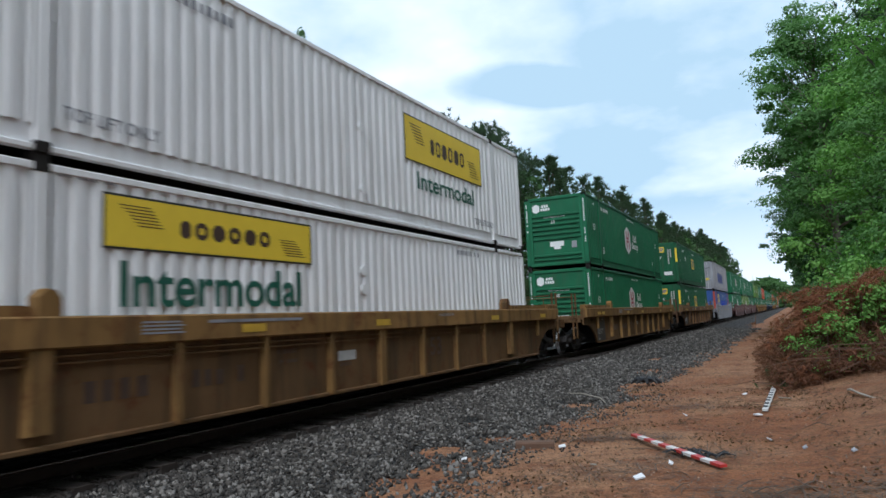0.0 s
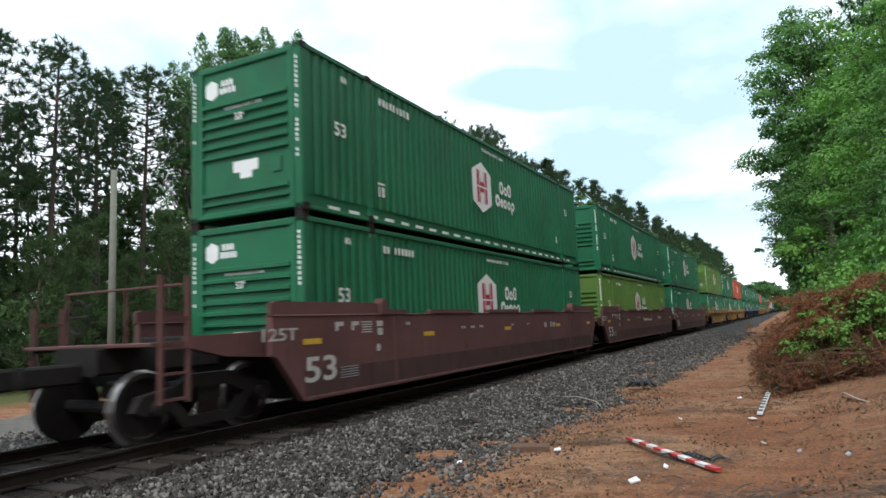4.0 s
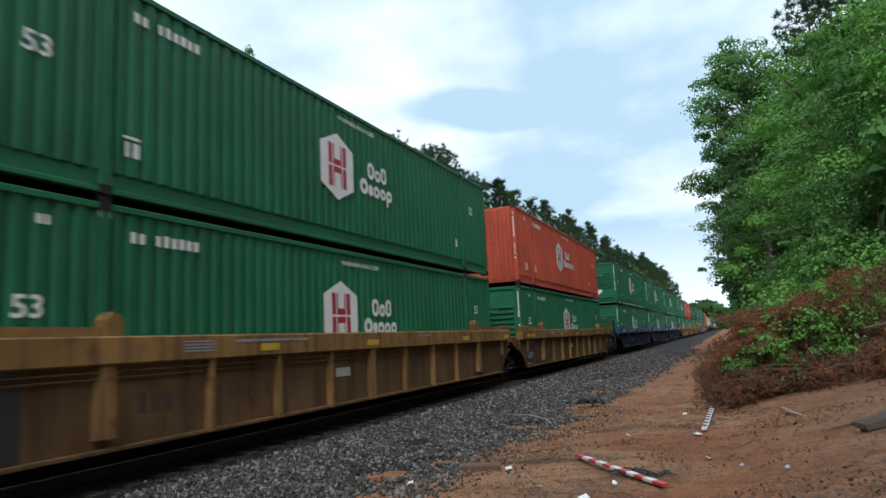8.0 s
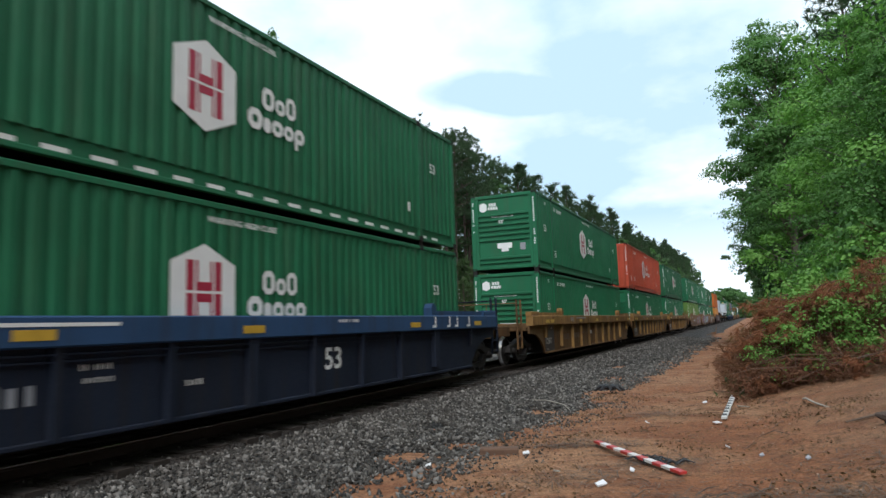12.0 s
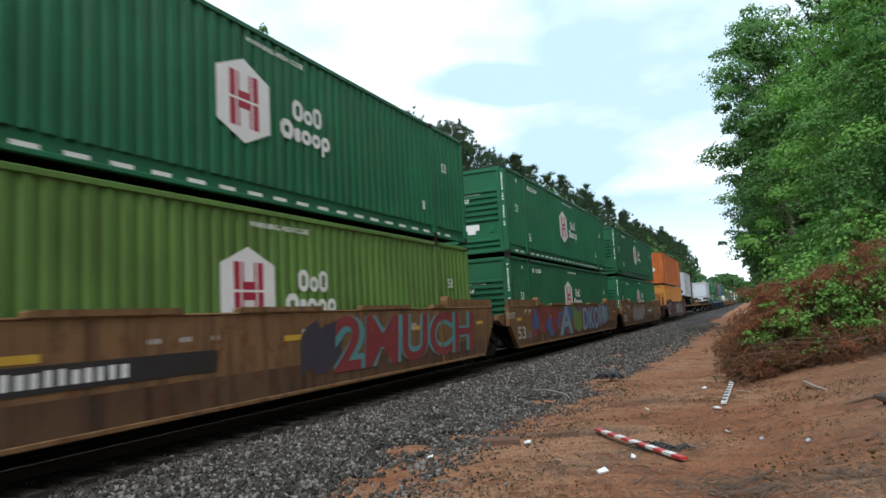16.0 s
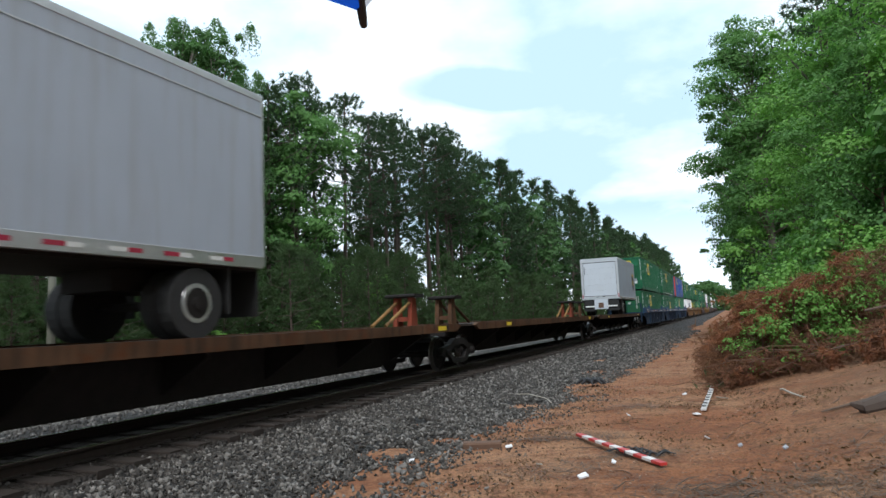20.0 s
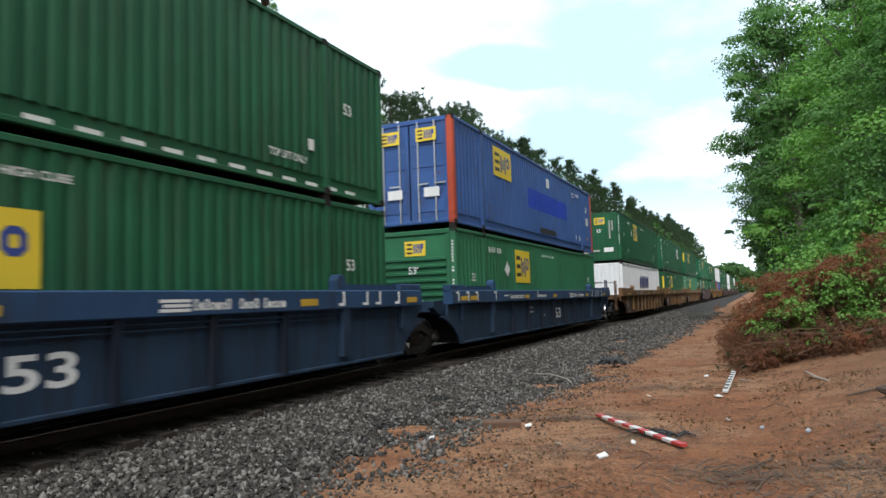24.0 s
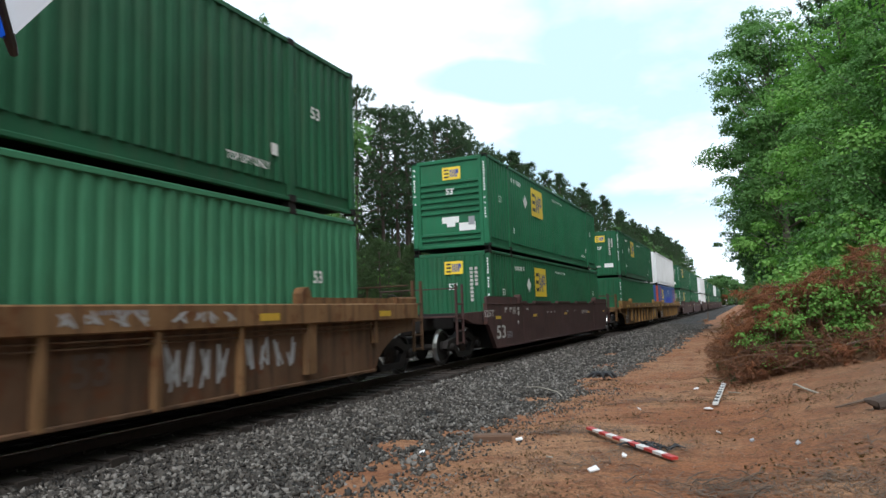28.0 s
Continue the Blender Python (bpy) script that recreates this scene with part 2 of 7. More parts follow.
DARKBARK = plain("dark_grey_bark", (0.10, 0.09, 0.075), 0.95, 0, 0.3, 5.0, 0.5)
LITTER = plain("white_litter", (0.72, 0.72, 0.74), 0.55, 0, 0.1, 20.0, 0.1)
GATEWHITE = plain("gate_white", (0.66, 0.64, 0.62), 0.5, 0, 0.2, 10.0, 0.1)
GATERED = plain("gate_red", (0.45, 0.035, 0.03), 0.5, 0, 0.2, 10.0, 0.1)
BLACKPLASTIC = plain("black_plastic", (0.02, 0.022, 0.026), 0.55, 0, 0.2, 10.0, 0.2)


def leafage(name, a, b, c, gloss=0.45):
    """Leaves: colour by leaf, light through the blade."""
    m, nt, bs = surface(name, gloss + 0.15, 0, 0.2)
    geo = nt.nodes.new("ShaderNodeNewGeometry")
    soft = [(u + v) / 2 for u, v in zip(a, b)]
    one = mix(nt, ramp(nt, geo.outputs["Random Per Island"], 0.0, 1.0), [0.5 * (u + v) for u, v in zip(a, soft)], [0.55 * v + 0.45 * u for u, v in zip(soft, b)])
    col = mix(nt, ramp(nt, noise_of(nt, coords(nt), 0.8, 3), 0.40, 0.66), one, c)
    nt.links.new(col, bs.inputs["Base Color"])
    tr = node(nt, "ShaderNodeBsdfTranslucent")
    nt.links.new(mix(nt, 1.0, col, (0.85, 1.2, 0.6), "MULTIPLY"), tr.inputs[0])
    mx = node(nt, "ShaderNodeMixShader", Fac=0.32)
    out = nt.nodes["Material Output"]
    nt.links.new(bs.outputs[0], mx.inputs[1])
    nt.links.new(tr.outputs[0], mx.inputs[2])
    nt.links.new(mx.outputs[0], out.inputs[0])
    return m


LEAF = leafage("broad_leaf", (0.076, 0.180, 0.054), (0.150, 0.290, 0.090), (0.104, 0.220, 0.062))
LEAFBRIGHT = leafage("bright_leaf", (0.120, 0.270, 0.062), (0.225, 0.410, 0.100), (0.155, 0.315, 0.070))
POPLARLEAF = leafage("poplar_leaf", (0.066, 0.150, 0.052), (0.118, 0.225, 0.080), (0.084, 0.176, 0.058))
LEAFDARK = leafage("dark_leaf", (0.044, 0.100, 0.036), (0.088, 0.165, 0.060), (0.062, 0.126, 0.046))
NEEDLE = leafage("pine_needle", (0.030, 0.058, 0.032), (0.060, 0.098, 0.048), (0.042, 0.074, 0.038))
NEEDLEYOUNG = leafage("young_pine_needle", (0.042, 0.076, 0.034), (0.082, 0.124, 0.052), (0.054, 0.090, 0.038))
NEEDLEDEAD = leafage("dead_pine_needle", (0.15, 0.070, 0.045), (0.26, 0.125, 0.078), (0.18, 0.085, 0.054), 0.7)
NEEDLERUST = leafage("rust_pine_needle", (0.22, 0.088, 0.050), (0.37, 0.155, 0.088), (0.26, 0.106, 0.060), 0.7)
DEADLEAF = leafage("dead_leaf", (0.07, 0.042, 0.028), (0.24, 0.14, 0.085), (0.13, 0.075, 0.046), 0.75)
NEEDLEFADED = leafage("fading_pine_needle", (0.13, 0.10, 0.04), (0.2, 0.14, 0.06), (0.15, 0.11, 0.045), 0.7)


def earth_material():
    m, nt, bs = surface("red_clay", 0.92, 0, 0.25)
    c = coords(nt, own=False)
    big = ramp(nt, noise_of(nt, c, 0.42, 4), 0.42, 0.60)
    mid = ramp(nt, noise_of(nt, c, 1.9, 8, 0.66), 0.46, 0.66)
    small = ramp(nt, noise_of(nt, c, 8.0, 7, 0.75), 0.50, 0.64, b=(0.8,) * 3)
    fine = noise_of(nt, c, 30, 6, 0.7)
    col = mix(nt, big, (0.46, 0.250, 0.138), (0.360, 0.152, 0.072))
    col = mix(nt, mid, col, (0.265, 0.105, 0.052))
    col = mix(nt, small, col, (0.150, 0.080, 0.052))
    speck = node(nt, "ShaderNodeTexVoronoi", Scale=26.0)
    nt.links.new(c, speck.inputs["Vector"])
    dot = mix(nt, 1.0, ramp(nt, speck.outputs["Distance"], 0.16, 0.30, (1, 1, 1), (0, 0, 0)), ramp(nt, noise_of(nt, c, 3.0, 5, 0.7), 0.50, 0.72, b=(0.6,) * 3), "MULTIPLY")
    col = mix(nt, dot, col, mix(nt, ramp(nt, speck.outputs["Color"], 0.45, 0.55), (0.07, 0.042, 0.03), (0.42, 0.27, 0.18)))
    col = mix(nt, ramp(nt, fine, 0.36, 0.64), mix(nt, 1.0, col, (0.50, 0.48, 0.47), "MULTIPLY"), col)
    # straw and leaf litter up the bank and grass far from the line
    sep = nt.nodes.new("ShaderNodeSeparateXYZ")
    nt.links.new(c, sep.inputs[0])
    lift = node(nt, "ShaderNodeMapRange", From_Min=-0.28, From_Max=0.35)
    nt.links.new(sep.outputs[2], lift.inputs[0])
    edge = nt.nodes.new("ShaderNodeMath")
    edge.operation = "MULTIPLY"
    nt.links.new(lift.outputs[0], edge.inputs[0])
    nt.links.new(ramp(nt, noise_of(nt, c, 2.3, 6, 0.65), 0.28, 0.56), edge.inputs[1])
    col = mix(nt, edge.outputs[0], col, (0.20, 0.118, 0.075))
    away = node(nt, "ShaderNodeMapRange", From_Min=-10.0, From_Max=-11.5)
    nt.links.new(sep.outputs[0], away.inputs[0])
    col = mix(nt, away.outputs[0], col, mix(nt, fine, (0.05, 0.07, 0.025), (0.13, 0.13, 0.05)))
    nt.links.new(col, bs.inputs["Base Color"])
    grit = node(nt, "ShaderNodeTexVoronoi", Scale=38.0)
    nt.links.new(c, grit.inputs["Vector"])
    hgt = mix(nt, 0.5, fine, mix(nt, 0.45, noise_of(nt, c, 5, 6), grit.outputs["Distance"]))
    bump(nt, bs, hgt, 1.0, 0.05)
    return m


def ballast_material(stones):
    m, nt, bs = surface("ballast_stone" if stones else "ballast_bed", 0.82, 0, 0.4)
    if stones:
        geo = nt.nodes.new("ShaderNodeNewGeometry")
        col = ramp(nt, geo.outputs["Random Per Island"], 0.0, 0.66, (0.012, 0.0115, 0.0105), (0.070, 0.064, 0.057))
        col = mix(nt, ramp(nt, geo.outputs["Random Per Island"], 0.66, 1.0), col, (0.235, 0.222, 0.205))
        c = coords(nt, own=False)
        col = mix(nt, ramp(nt, noise_of(nt, c, 40, 3), 0.45, 0.75, b=(0.3,) * 3), col, (0.15, 0.12, 0.10))
    else:
        c = coords(nt, own=False)
        v = node(nt, "ShaderNodeTexVoronoi", Scale=17.0)
        nt.links.new(c, v.inputs["Vector"])
        col = mix(nt, v.outputs["Color"], (0.02, 0.019, 0.018), (0.10, 0.094, 0.088))
        # shade in the crevices between stones, multiplied into the colour
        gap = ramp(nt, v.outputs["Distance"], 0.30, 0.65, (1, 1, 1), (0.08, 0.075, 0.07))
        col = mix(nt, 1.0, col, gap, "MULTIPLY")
        col = mix(nt, ramp(nt, noise_of(nt, c, 0.8, 4), 0.5, 0.75, b=(0.5,) * 3), col, (0.085, 0.062, 0.048))
        bump(nt, bs, gap, 1.0, 0.05)
        # gravel on the far side, its sunlit brightness put into a paler colour
        far, fx = node(nt, "ShaderNodeMapRange", From_Min=-3.6, From_Max=-4.3), nt.nodes.new("ShaderNodeSeparateXYZ")
        nt.links.new(c, fx.inputs[0])
        nt.links.new(fx.outputs[0], far.inputs[0])
        col = mix(nt, far.outputs[0], col, mix(nt, v.outputs["Color"], (0.10, 0.092, 0.08), (0.24, 0.22, 0.195)))
        # dirty fines between and beside the ties, darkened further for the train's shade
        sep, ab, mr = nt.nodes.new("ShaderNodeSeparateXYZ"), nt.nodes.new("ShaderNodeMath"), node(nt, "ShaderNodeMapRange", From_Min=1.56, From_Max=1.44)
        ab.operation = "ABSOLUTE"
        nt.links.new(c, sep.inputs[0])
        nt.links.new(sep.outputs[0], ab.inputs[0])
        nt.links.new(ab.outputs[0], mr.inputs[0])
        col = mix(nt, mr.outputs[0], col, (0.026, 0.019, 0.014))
    nt.links.new(col, bs.inputs["Base Color"])
    return m


def pebble_material():
    m, nt, bs = surface("clay_pebble", 0.9, 0, 0.3)
    geo = nt.nodes.new("ShaderNodeNewGeometry")
    nt.links.new(ramp(nt, geo.outputs["Random Per Island"], 0.0, 1.0, (0.10, 0.055, 0.036), (0.40, 0.26, 0.18)), bs.inputs["Base Color"])
    return m


PEBBLE = pebble_material()
EARTH, BALLASTBED, STONE = earth_material(), ballast_material(False), ballast_material(True)


# ---- mesh building ----
class Mesh:
    """Collects vertices and faces of one part."""
    def __init__(self):
        self.v, self.f = [], []

    def add(self, verts, faces):
        n = len(self.v)
        self.v += [tuple(p) for p in verts]
        self.f += [tuple(n + i for i in q) for q in faces]
        return self

    def box(self, x0, x1, y0, y1, z0, z1, c=0.0):
        """A block; c: the chamfer along its long edges."""
        if x0 > x1: x0, x1 = x1, x0
        if y0 > y1: y0, y1 = y1, y0
        if z0 > z1: z0, z1 = z1, z0
        if not c:
            return self.add([(x, y, z) for z in (z0, z1) for y in (y0, y1) for x in (x0, x1)],
                            [(0, 2, 3, 1), (4, 5, 7, 6), (0, 1, 5, 4), (2, 6, 7, 3), (0, 4, 6, 2), (1, 3, 7, 5)])
        span = (x1 - x0, y1 - y0, z1 - z0)
        c = min(c, min(span) * 0.45)
        a = span.index(max(span))
        lo, hi = (x0, y0, z0), (x1, y1, z1)
        u, w = [i for i in (0, 1, 2) if i != a]
        ring = [(lo[u] + c, lo[w]), (hi[u] - c, lo[w]), (hi[u], lo[w] + c), (hi[u], hi[w] - c), (hi[u] - c, hi[w]), (lo[u] + c, hi[w]), (lo[u], hi[w] - c), (lo[u], lo[w] + c)]
        pts = []
        for end in (lo[a], hi[a]):
            for pu, pw in ring:
                p = [0, 0, 0]
                p[a], p[u], p[w] = end, pu, pw
                pts.append(tuple(p))
        fs = [(i, (i + 1) % 8, 8 + (i + 1) % 8, 8 + i) for i in range(8)] + [tuple(range(7, -1, -1)), tuple(range(8, 16))]
        if a == 1:
            fs = [tuple(reversed(q)) for q in fs]
        return self.add(pts, fs)

    def prism(self, outline, axis, a, b):
        """An outline of (u, w) pairs drawn out along an axis from a to b."""
        n = len(outline)
        def at(p, s):
            q = list(p)
            q.insert(axis, s)
            return tuple(q)
        pts = [at(p, s) for s in (a, b) for p in outline]
        fs = [(i, (i + 1) % n, n + (i + 1) % n, n + i) for i in range(n)] + [tuple(range(n - 1, -1, -1)), tuple(range(n, 2 * n))]
        return self.add(pts, fs)

    def tube(self, p, q, r0, r1=None, n=8, caps=True):
        p, q = Vector(p), Vector(q)
        r1 = r0 if r1 is None else r1
        w = (q - p).normalized()
        u = w.orthogonal().normalized()
        v = w.cross(u)
        pts = [e + (u * math.cos(k * math.tau / n) + v * math.sin(k * math.tau / n)) * r for e, r in ((p, r0), (q, r1)) for k in range(n)]
        fs = [(i, (i + 1) % n, n + (i + 1) % n, n + i) for i in range(n)]
        if caps:
            fs += [tuple(range(n - 1, -1, -1)), tuple(range(n, 2 * n))]
        return self.add(pts, fs)

    def path(self, pts, radii, n=7):
        """A bent, tapering round bar."""
        pts = [Vector(p) for p in pts]
        rings = []
        u = None
        for i, p in enumerate(pts):
            w = (pts[min(i + 1, len(pts) - 1)] - pts[max(i - 1, 0)]).normalized()
            u = (u - w * u.dot(w)).normalized() if u is not None and (u - w * u.dot(w)).length > 1e-4 else w.orthogonal().normalized()
            v = w.cross(u)
            rings += [p + (u * math.cos(k * math.tau / n) + v * math.sin(k * math.tau / n)) * radii[i] for k in range(n)]
        fs = [(j * n + i, j * n + (i + 1) % n, (j + 1) * n + (i + 1) % n, (j + 1) * n + i) for j in range(len(pts) - 1) for i in range(n)]
        fs += [tuple(range(n - 1, -1, -1)), tuple(range((len(pts) - 1) * n, len(pts) * n))]
        return self.add(rings, fs)

    def data(self, name, mat, smooth=False):
        me = bpy.data.meshes.new(name)
        me.from_pydata(self.v, [], self.f)
        me.materials.append(mat)
        if smooth:
            me.polygons.foreach_set("use_smooth", [True] * len(me.polygons))
        me.update()
        return me


def part(name, mesh, mat, parent=None, label="", at=None, smooth=False):
    """ONE mesh object under a thing or a part. mesh: a Mesh, or mesh data that alike parts share."""
    ob = new(name, mesh if isinstance(mesh, bpy.types.Mesh) else mesh.data(name, mat, smooth))
    ob.parent = parent
    if at is not None:
        ob.matrix_basis = at if isinstance(at, Matrix) else Matrix.Translation(at)
    if name in ("graffiti", "lettering", "maker_mark", "stroke", "reflector_strip", "rust_patch"):
        tagged(ob, kind="stuff")
    return tagged(ob, label) if label else ob


def thing(name, label, category, group="", kind="", at=None):
    ob = new(name)
    ob.empty_display_size = 0.3
    if at is not None:
        ob.matrix_basis = at if isinstance(at, Matrix) else Matrix.Translation(at)
    return tagged(ob, label, category, group, kind)


def letters(text, height, width=None, bold=0.018):
    """Mesh of a word in the built-in font, in the plane x right, y up, from the origin."""
    cu = bpy.data.curves.new("word", "FONT")
    cu.body, cu.size, cu.extrude, cu.offset = text, 1.0, 0.0, bold
    ob = bpy.data.objects.new("word", cu)
    scene.collection.objects.link(ob)
    dg = bpy.context.evaluated_depsgraph_get()
    me = bpy.data.meshes.new_from_object(ob.evaluated_get(dg))
    vs = np.array([v.co for v in me.vertices])
    fs = [tuple(p.vertices) for p in me.polygons]
    bpy.data.objects.remove(ob)
    bpy.data.curves.remove(cu)
    bpy.data.meshes.remove(me)
    lo, hi = vs.min(0), vs.max(0)
    s = height / (hi[1] - lo[1])
    sx = s if width is None else width / (hi[0] - lo[0])
    return [((v[0] - lo[0]) * sx, (v[1] - lo[1]) * s) for v in vs], fs


def on_side(text, y, z, height, x, width=None):
    """A word on the side that faces the line's right, read from there (+y to the right)."""
    pts, fs = letters(text, height, width)
    return Mesh().add([(x, y + a, z + b) for a, b in pts], fs)


def on_end(text, x, z, height, y, width=None):
    """A word on the end that faces -y."""
    pts, fs = letters(text, height, width)
    return Mesh().add([(x + a, y, z + b) for a, b in pts], fs)


# ---- ground, ballast and track ----
rng = np.random.default_rng(7)


def wobble(x, y, s=1.0, seed=0.0):
    return noise.noise(Vector((x * s + seed, y * s - seed, seed * 0.37)))


def edge_of_ballast(y):
    far = min(max((y - 11) / 16, 0), 1)
    return 4.62 + 0.95 * far + 0.45 * wobble(0.3, y, 0.55, 3.0) + 0.30 * wobble(1.3, y, 1.6, 9.0)


# clay washed up through the stones: x, y and half sizes
CLAYSPOTS = ((3.72, 8.1, 0.42, 0.55), (4.3, 6.5, 0.5, 1.1), (4.1, 9.1, 0.35, 0.3), (4.25, 12.9, 0.42, 0.45), (3.1, 10.4, 0.2, 0.25), (4.3, 20.6, 0.45, 1.3), (4.75, 16.4, 0.5, 0.8), (3.5, 25.5, 0.4, 1.5))


def clay_over(x, y):
    """0 to 1: how far the clay covers the stones of the shoulder."""
    if x < 2.6 or x > 6.5:
        return 0.0
    q = max(math.exp(-((x - a) / u) ** 2 - ((y - b) / v) ** 2) for a, b, u, v in CLAYSPOTS)
    return min(1.0, max(0.0, 1.7 * q - 0.35 + 0.55 * wobble(x, y, 2.3, 5.0)))


TIE_HALF, RAIL_Z = 1.50, -0.07        # half a tie, top of the rails


def earth_z(x, y):
    if x >= 0:
        z = -0.49 + 0.09 * min(max((x - 4.0) / 4.0, 0), 1)
        if x > 8.0:
            z += 0.235 * min(x - 8.0, 6.5) + 0.03 * max(x - 14.5, 0)
    else:
        z = -0.62 + 0.3 * min(max((-x - 6.0) / 6.0, 0), 1)
    if abs(x) < 60 and y < 90:
        z += 0.05 * wobble(x, y, 0.6, 1.0) + 0.010 * wobble(x, y, 3.1, 4.0)
    return z


def ballast_z(x, y):
    e = edge_of_ballast(y) + (5.0 if x < 0 else 0.0)
    a = abs(x)
    if a < TIE_HALF:
        z = RAIL_Z - 0.192
    else:
        z = RAIL_Z - 0.262 - (a - TIE_HALF) * 0.165 / (e - TIE_HALF) - (0.13 * clay_over(x, y) if x > 2.6 else 0.0)
        if a > e:
            z -= (a - e) * 0.5
    return z + 0.012 * wobble(x, y, 3.0, 2.0)


def sheet(name, xs, ys, height, mat, kind, label, category, parent=None):
    nx = len(xs)
    verts = [(x, y, height(x, y)) for y in ys for x in xs]
    faces = [(j * nx + i, j * nx + i + 1, (j + 1) * nx + i + 1, (j + 1) * nx + i) for j in range(len(ys) - 1) for i in range(nx - 1)]
    ob = part(name, Mesh().add(verts, faces), mat, parent, smooth=True)
    return tagged(ob, label, category, kind=kind)


near_x = [4 + 0.25 * i for i in range(41)]
ground = sheet("ground", [-2500, -900, -300, -120, -60, -40, -30, -24, -20, -16, -13, -11, -9, -7.5, -6, -5, -4, -2.5, 0, 2.5, 3.4] + near_x + [15, 17, 20, 25, 32, 45, 70, 130, 320, 900, 2500],
               [-900, -300, -100, -40, -20, -12, -8, -5, -3, -1.5] + [0.3 * i for i in range(0, 80)] + [24.5 + 1.2 * i for i in range(30)] + [62, 66, 72, 80, 90, 110, 140, 180, 240, 320, 450, 700, 1200, 2500],
               earth_z, EARTH, "structure", "bare red clay ground beside the railway, rising to a bank", "ground")
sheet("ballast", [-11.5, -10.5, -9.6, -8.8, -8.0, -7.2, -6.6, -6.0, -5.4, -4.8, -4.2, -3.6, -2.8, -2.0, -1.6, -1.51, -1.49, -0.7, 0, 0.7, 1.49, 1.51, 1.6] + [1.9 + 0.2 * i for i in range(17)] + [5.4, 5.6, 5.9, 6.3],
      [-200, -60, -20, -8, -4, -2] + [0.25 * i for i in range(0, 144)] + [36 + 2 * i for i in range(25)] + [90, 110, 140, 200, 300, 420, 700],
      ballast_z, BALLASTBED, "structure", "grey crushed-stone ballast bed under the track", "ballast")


def stones(name, pts, sizes, mat, label):
    """Loose angular stones, one joined mesh."""
    n = len(pts)
    base = np.array([(1, 0, 0), (-1, 0, 0), (0, 1, 0), (0, -1, 0), (0, 0, 1), (0, 0, -1)], float)
    tri = np.array([(0, 2, 4), (2, 1, 4), (1, 3, 4), (3, 0, 4), (2, 0, 5), (1, 2, 5), (3, 1, 5), (0, 3, 5)])
    v = base[None] * rng.uniform(0.55, 1.25, (n, 6, 1)) + rng.normal(0, 0.22, (n, 6, 3))
    v *= rng.uniform(0.6, 1.25, (n, 1, 3)) * np.array((1, 1, 0.8))
    q = rng.normal(size=(n, 4))
    q /= np.linalg.norm(q, axis=1, keepdims=True)
    w, x, y, z = q.T
    m = np.stack([1 - 2 * (y * y + z * z), 2 * (x * y - z * w), 2 * (x * z + y * w), 2 * (x * y + z * w), 1 - 2 * (x * x + z * z), 2 * (y * z - x * w), 2 * (x * z - y * w), 2 * (y * z + x * w), 1 - 2 * (x * x + y * y)], -1).reshape(n, 3, 3)
    v = np.einsum("nij,nkj->nki", m, v) * np.asarray(sizes)[:, None, None] + np.asarray(pts)[:, None, :]
    f = tri[None] + 6 * np.arange(n)[:, None, None]
    ob = part(name, fast_mesh(name, v.reshape(-1, 3), f.reshape(-1, 3), mat), mat)
    return tagged(ob, label, "gravel", kind="stuff")


def fast_mesh(name, verts, faces, mat):
    """Mesh data from arrays; all faces have the same number of corners."""
    me = bpy.data.meshes.new(name)
    k = faces.shape[1]
    me.vertices.add(len(verts))
    me.vertices.foreach_set("co", np.asarray(verts, np.float32).ravel())
    me.loops.add(faces.size)
    me.loops.foreach_set("vertex_index", faces.astype(np.int32).ravel())
    me.polygons.add(len(faces))
    me.polygons.foreach_set("loop_start", np.arange(0, faces.size, k, dtype=np.int32))
    me.polygons.foreach_set("loop_total", np.full(len(faces), k, np.int32))
    me.materials.append(mat)
    me.update(calc_edges=True)
    return me


def scatter_ballast():
    pts, sizes = [], []
    def fill(x0, x1, y0, y1, density, big):
        n = int((x1 - x0) * (y1 - y0) * density)
        for x, y, r in zip(rng.uniform(x0, x1, n), rng.uniform(y0, y1, n), rng.uniform(0.6, 1.2, n)):
            e = edge_of_ballast(y)
            if abs(x) > e - 0.1 and rng.uniform() < (abs(x) - e + 0.25) * 2.2:
                continue
            if x > 2.6 and rng.uniform() < clay_over(x, y) * 0.93:
                continue
            if 0 < abs(x) - TIE_HALF < 0.05 and rng.uniform() < 0.5:
                continue
            pts.append((x, y, max(ballast_z(x, y), earth_z(x, y) if abs(x) > 3 else -9) + 0.008))
            sizes.append(big * r)
    fill(1.50, 5.2, 2.6, 8, 470, 0.041)
    fill(1.50, 5.5, 8, 15, 360, 0.043)
    fill(1.50, 6.2, 15, 26, 220, 0.047)
    fill(1.50, 6.3, 26, 60, 60, 0.062)
    fill(0.85, 1.45, 3, 22, 40, 0.024)
    fill(-5.6, -1.6, 3, 30, 45, 0.05)
    stones("ballast_stones", pts, sizes, STONE, "loose grey angular ballast stones on the shoulder")
    pts, sizes = [], []
    for _ in range(6500):
        y = rng.uniform(2.5, 24)
        x = edge_of_ballast(y) + abs(rng.normal(0, 2.0))
        if x < 12:
            pts.append((x, y, earth_z(x, y) + 0.006))
            sizes.append(rng.uniform(0.005, 0.010) + 0.018 * rng.uniform() ** 4)
    stones("stray_stones", pts, sizes, PEBBLE, "small clay-brown pebbles strewn over the ground")
    pts, sizes = [], []
    for k in range(1500):
        y = rng.uniform(3.5, 16)
        x = edge_of_ballast(y) + abs(rng.normal(0, 0.45))
        if wobble(x, y, 1.3, 12.0) > -0.12:
            pts.append((x, y, earth_z(x, y) + 0.008))
            sizes.append(rng.uniform(0.012, 0.028))
